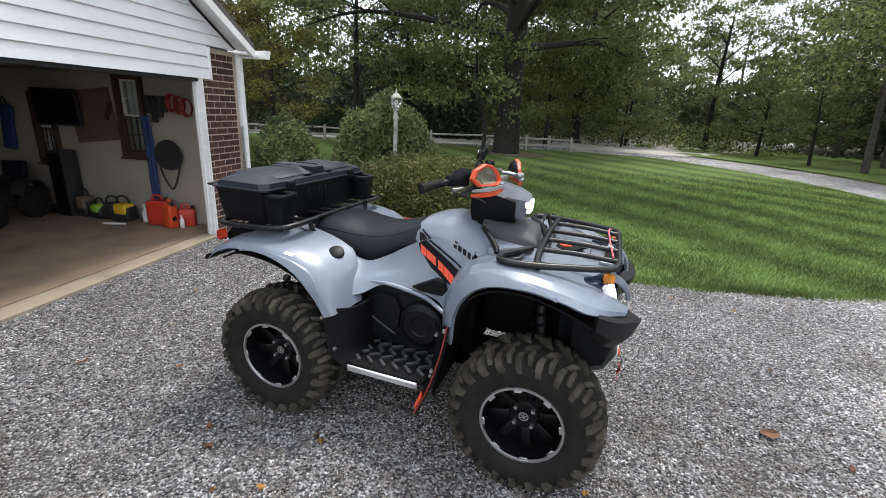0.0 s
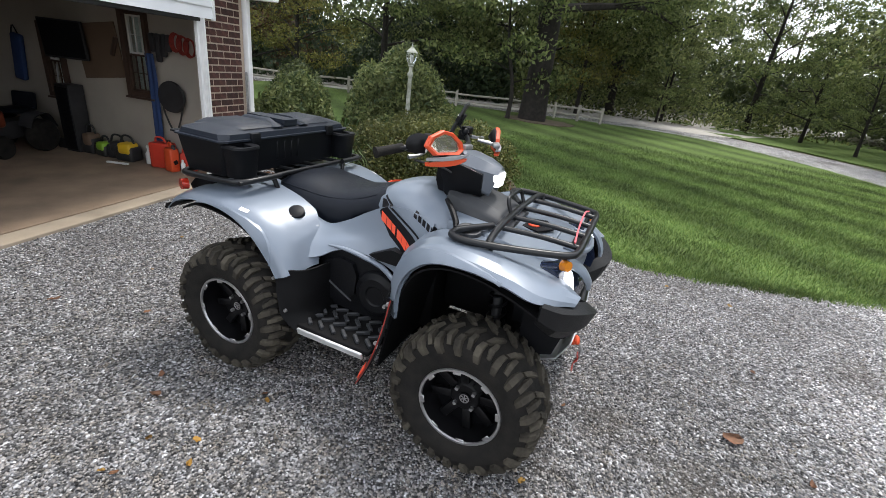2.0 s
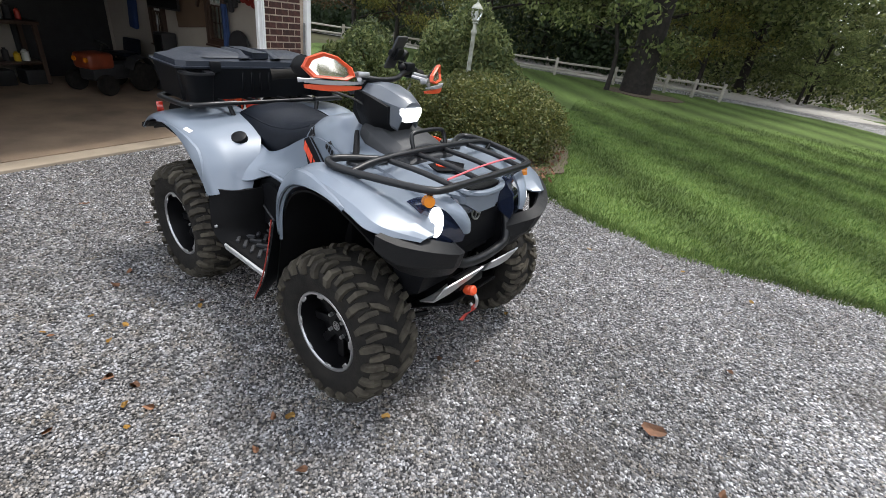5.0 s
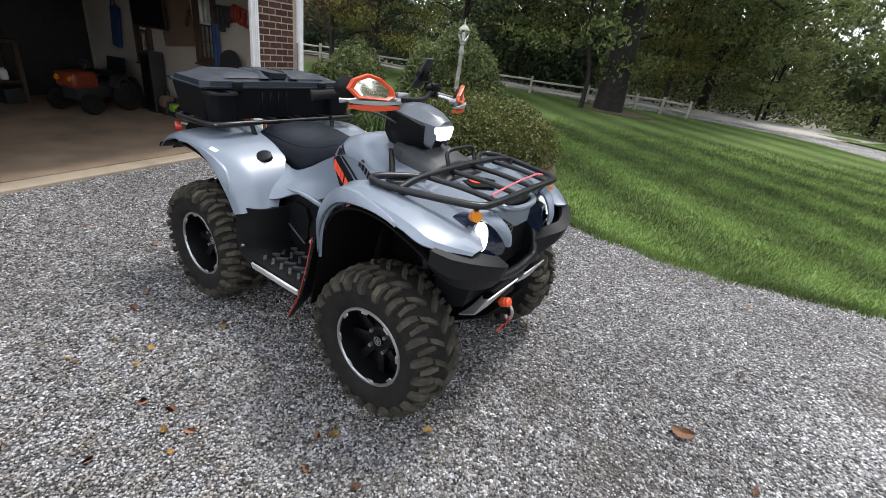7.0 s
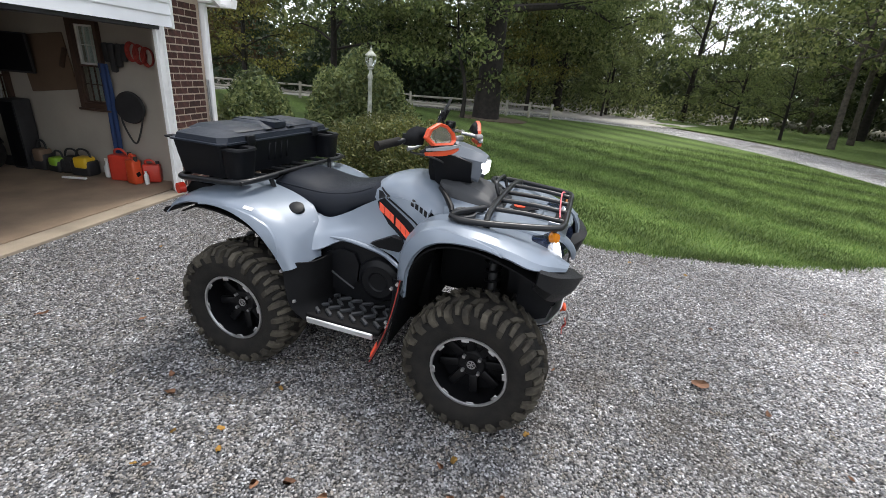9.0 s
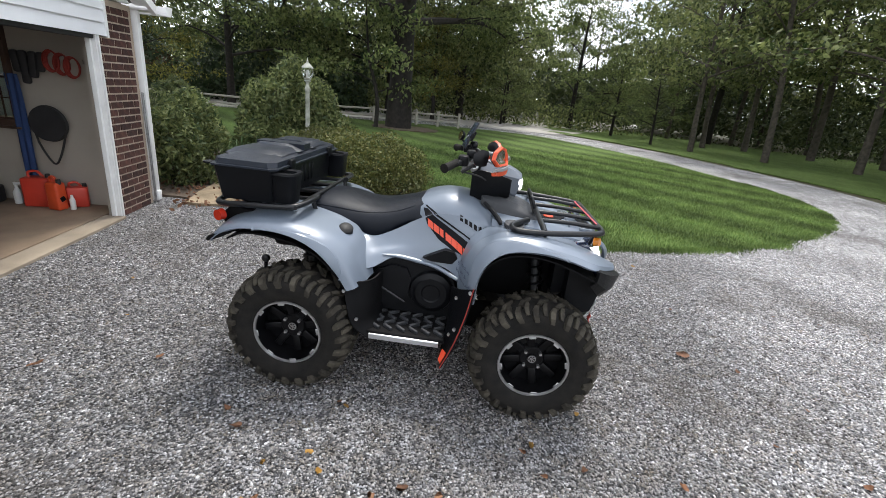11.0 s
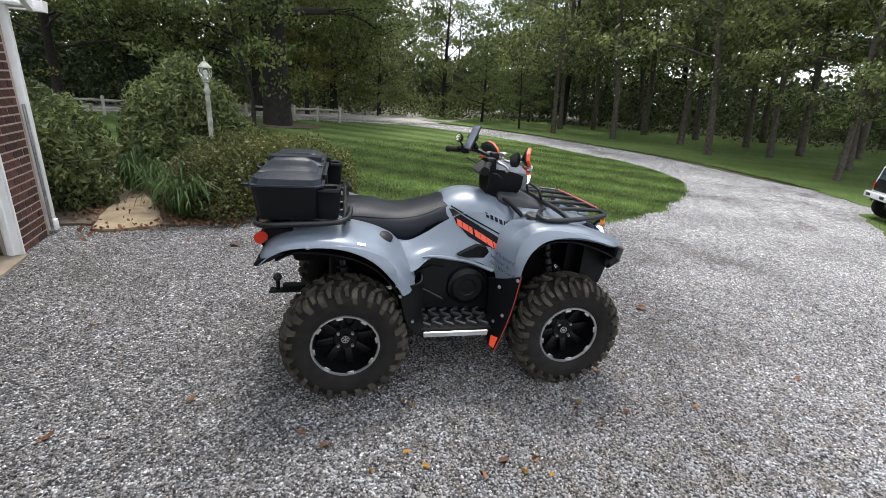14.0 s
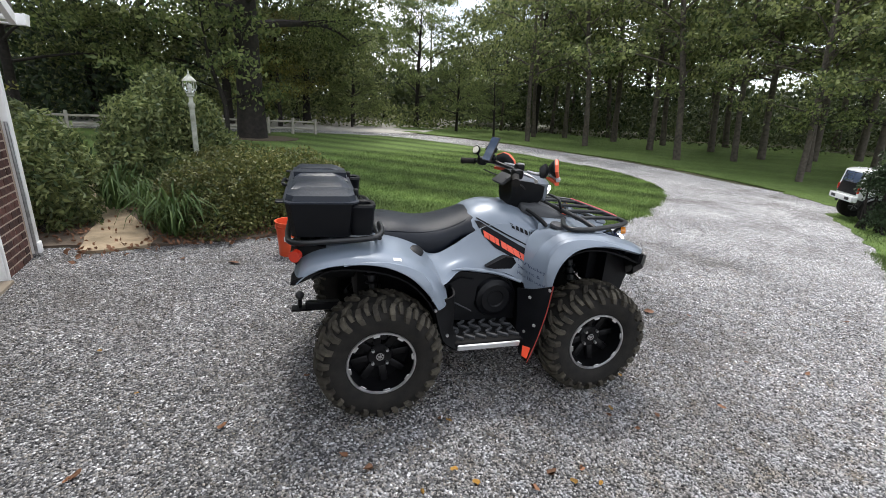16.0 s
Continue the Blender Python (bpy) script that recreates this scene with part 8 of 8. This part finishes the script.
# ---- fallen leaves and twigs on the gravel ----
def fallen_leaf_mesh(seed, size):
    rng = np.random.default_rng(seed)
    bm = bm_new()
    n_ = 9
    rim = []
    for i in range(n_):
        a = 2 * math.pi * i / n_
        r = size * (0.62 + 0.38 * abs(math.cos(a * 1.5))) * rng.uniform(0.8, 1.1)
        rim.append(bm.verts.new((r * math.cos(a), 0.62 * r * math.sin(a), rng.uniform(0.004, 0.016))))
    c = bm.verts.new((0, 0, 0.005))
    for i in range(n_):
        bm.faces.new((rim[i], rim[(i + 1) % n_], c))
    bmesh.ops.solidify(bm, geom=bm.faces, thickness=0.0012)
    return bm


LEAF_A = mesh_of("fallen_leaf", fallen_leaf_mesh(1, 0.030), M["dead_leaf"])
LEAF_B = mesh_of("fallen_leaf", fallen_leaf_mesh(2, 0.026), M["yellow_leaf"])
LEAF_C = mesh_of("fallen_leaf", fallen_leaf_mesh(3, 0.075), M["dead_leaf"])
rnd = random.Random(3)
SPOTS = [(1.77, 1.93, "C"), (-0.66, 1.31, "B"), (-0.33, 1.17, "A"), (-0.95, 1.22, "B"), (-2.11, 2.22, "A"), (-1.85, 2.74, "B"), (-1.03, 1.63, "A"), (0.50, 1.13, "A"), (0.91, 0.97, "A"), (-0.18, 1.01, "B"), (-0.19, 1.11, "A"), (-0.56, 1.74, "A"), (-1.09, 1.76, "A"),
         (-1.52, 2.24, "A"), (-0.70, 1.42, "B"), (-0.28, 1.08, "B"), (0.26, 1.28, "A"), (-0.46, 1.15, "A"), (-0.40, 0.88, "A"), (-0.90, 1.22, "A"), (0.30, 1.13, "A"), (0.32, 1.31, "B"), (-2.08, 2.23, "A"), (-0.53, 1.70, "B"), (-1.0, 4.6, "C"), (-1.4, 4.9, "A"), (-0.2, 4.5, "A")]
for _ in range(24):
    SPOTS.append((rnd.uniform(-2.6, 4.0), rnd.uniform(0.6, 4.0), rnd.choice("AAAB")))
for x, y, kind_ in SPOTS:
    ob = new("fallen_leaf", {"A": LEAF_A, "B": LEAF_B, "C": LEAF_C}[kind_])
    sc = rnd.uniform(0.55, 1.1) if kind_ != "C" else 1.0
    ob.matrix_world = pose(x, y, 0.008, rnd.uniform(-8, 8), rnd.uniform(-8, 8), rnd.uniform(0, 360)) @ Matrix.Diagonal((sc, sc, sc, 1))
    tagged(ob, {"A": "dry brown fallen leaf on the gravel", "B": "yellow fallen leaf on the gravel", "C": "large curled reddish-brown leaf on the gravel"}[kind_], "leaf", "fallen leaves")
# ---- bricks of the pier ----
def brick_mesh(l, d, h):
    bm = bm_new()
    box(bm, d, l, h, None, 0.004, 1)
    return mesh_of("brick", bm, M["brick"], 0)


pier = bpy.data.objects["wall_front_pier"]
B_L, B_H, B_J = 0.178, 0.0575, 0.0140
whole, half = brick_mesh(B_L, 0.03, B_H), brick_mesh(B_L / 2 - B_J / 2, 0.03, B_H)
rnd = random.Random(21)
row, z = 0, 0.0
y_lo, y_hi = DOOR_R + 0.034, CORNER - 0.004
while z + B_H < EAVE - 0.002:
    y = y_lo
    if row % 2:
        m = pose(-0.0205 + rnd.uniform(-0.0015, 0.0015), y + (B_L / 2 - B_J / 2) / 2, z + B_H / 2, 0, 0, rnd.uniform(-0.4, 0.4))
        piece("brick", half, pier, m)
        y += B_L / 2 - B_J / 2 + B_J
    while y + B_L / 2 - B_J < y_hi:
        full = y + B_L <= y_hi + 0.002
        l = B_L if full else B_L / 2 - B_J / 2
        if y + l > y_hi + 0.004:
            break
        piece("brick", whole if full else half, pier, pose(-0.0205 + rnd.uniform(-0.0015, 0.0015), y + l / 2, z + B_H / 2, 0, 0, rnd.uniform(-0.4, 0.4)))
        y += l + B_J
    z += B_H + B_J
    row += 1

# ---- loose stones on the gravel, past counting ----
def inside(P, poly):
    hit = np.zeros(len(P), bool)
    for (ax, ay), (bx, by) in zip(poly, poly[1:] + poly[:1]):
        if ay != by:
            hit ^= ((ay > P[:, 1]) != (by > P[:, 1])) & (P[:, 0] < (bx - ax) * (P[:, 1] - ay) / (by - ay) + ax)
    return hit


rng = np.random.default_rng(77)
k = 185000
turn_, far_ = rng.uniform(radians(-75), radians(104), k), 0.25 + 9.0 * rng.beta(1.0, 1.6, k)
P = np.stack([far_ * np.sin(turn_), 0.1 + far_ * np.cos(turn_)], 1)
inv = HOUSE.inverted()
front_x = inv[0][0] * P[:, 0] + inv[0][1] * P[:, 1] + inv[0][3]
front_y = inv[1][0] * P[:, 0] + inv[1][1] * P[:, 1] + inv[1][3]
P = P[inside(P, GRAVEL) & ~inside(P, LAWN_EDGE) & ~inside(P, BED_EDGE) & ~((front_x < 0.06) & (front_y < CORNER + 0.1))]
k = len(P)
px_, py_ = P[:, 0], P[:, 1]
sz = rng.uniform(0.0036, 0.0082, k)
oct_ = np.array([(1, 0, 0), (0, 1, 0), (-1, 0, 0), (0, -1, 0), (0, 0, 0.8), (0, 0, -0.8)], float)
fac = np.array([(0, 1, 4), (1, 2, 4), (2, 3, 4), (3, 0, 4), (1, 0, 5), (2, 1, 5), (3, 2, 5), (0, 3, 5)])
ang = rng.uniform(0, 6.28, k)
v = oct_[None] * rng.uniform(0.6, 1.4, (k, 6, 1)) * sz[:, None, None]
ca, sa = np.cos(ang)[:, None], np.sin(ang)[:, None]
vx, vy = v[:, :, 0] * ca - v[:, :, 1] * sa, v[:, :, 0] * sa + v[:, :, 1] * ca
V = np.stack([vx + px_[:, None], vy + py_[:, None], v[:, :, 2] + sz[:, None] * 0.45 + 0.001], 2).reshape(-1, 3)
F = (fac[None] + 6 * np.arange(k)[:, None, None]).reshape(-1, 3)
me = bpy.data.meshes.new("loose_stones")
me.vertices.add(len(V))
me.vertices.foreach_set("co", V.ravel())
me.loops.add(F.size)
me.loops.foreach_set("vertex_index", F.ravel().astype(np.int32))
me.polygons.add(len(F))
me.polygons.foreach_set("loop_start", np.arange(0, F.size, 3, dtype=np.int32))
me.update(calc_edges=True)
me.materials.append(M["gravel_stone"])
tagged(new("loose_stones", me), "loose grey crushed stones strewn on the drive", "gravel", kind="stuff")


# ---- grass blades on the lawn's near part ----
def blades(name, poly, box_, n_, high, label, seed):
    rng = np.random.default_rng(seed)
    x0, x1, y0, y1 = box_
    m = int(n_ * 2.5)
    P = np.stack([rng.uniform(x0, x1, m), y0 + (y1 - y0) * rng.beta(1.0, 1.9, m)], 1)
    P = P[inside(P, poly)][:n_]
    rim = np.array([q for q in poly if x0 < q[0] < x1 and y0 < q[1] < y0 + 0.7 * (y1 - y0)])
    P = np.concatenate([P, rim[rng.integers(0, len(rim), n_ // 9)] + rng.normal(0, 0.055, (n_ // 9, 2))])
    n_ = len(P)
    P = np.array([(x, y, ground_z(x, y) + 0.004) for x, y in P])
    a, h = rng.uniform(0, 6.28, n_), high * rng.uniform(0.5, 1.3, n_)
    w = 0.0035 * rng.uniform(0.7, 1.4, n_) * (1 + P[:, 1] * 0.10)
    d = np.stack([np.cos(a), np.sin(a), np.zeros(n_)], 1)
    lean = np.stack([rng.normal(0, .45, n_), rng.normal(0, .45, n_), np.ones(n_)], 1) * h[:, None]
    V = np.stack([P - d * w[:, None], P + d * w[:, None], P + lean * 0.6 + d * w[:, None] * 0.6, P + lean], 1).reshape(-1, 3)
    me = bpy.data.meshes.new(name)
    me.vertices.add(4 * n_)
    me.vertices.foreach_set("co", V.ravel())
    me.loops.add(4 * n_)
    me.loops.foreach_set("vertex_index", np.arange(4 * n_, dtype=np.int32))
    me.polygons.add(n_)
    me.polygons.foreach_set("loop_start", np.arange(0, 4 * n_, 4, dtype=np.int32))
    me.update(calc_edges=True)
    me.materials.append(M["blade"])
    return tagged(new(name, me), label, "grass", kind="stuff")


blades("grass", LAWN_EDGE, (0.6, 10.5, 3.9, 14.0), 120000, 0.040, "short mown grass blades of the lawn", 5)
blades("grass", VERGE_EDGE, (4.2, 9.9, -2.0, 2.8), 30000, 0.05, "longer grass blades on the verge", 6)
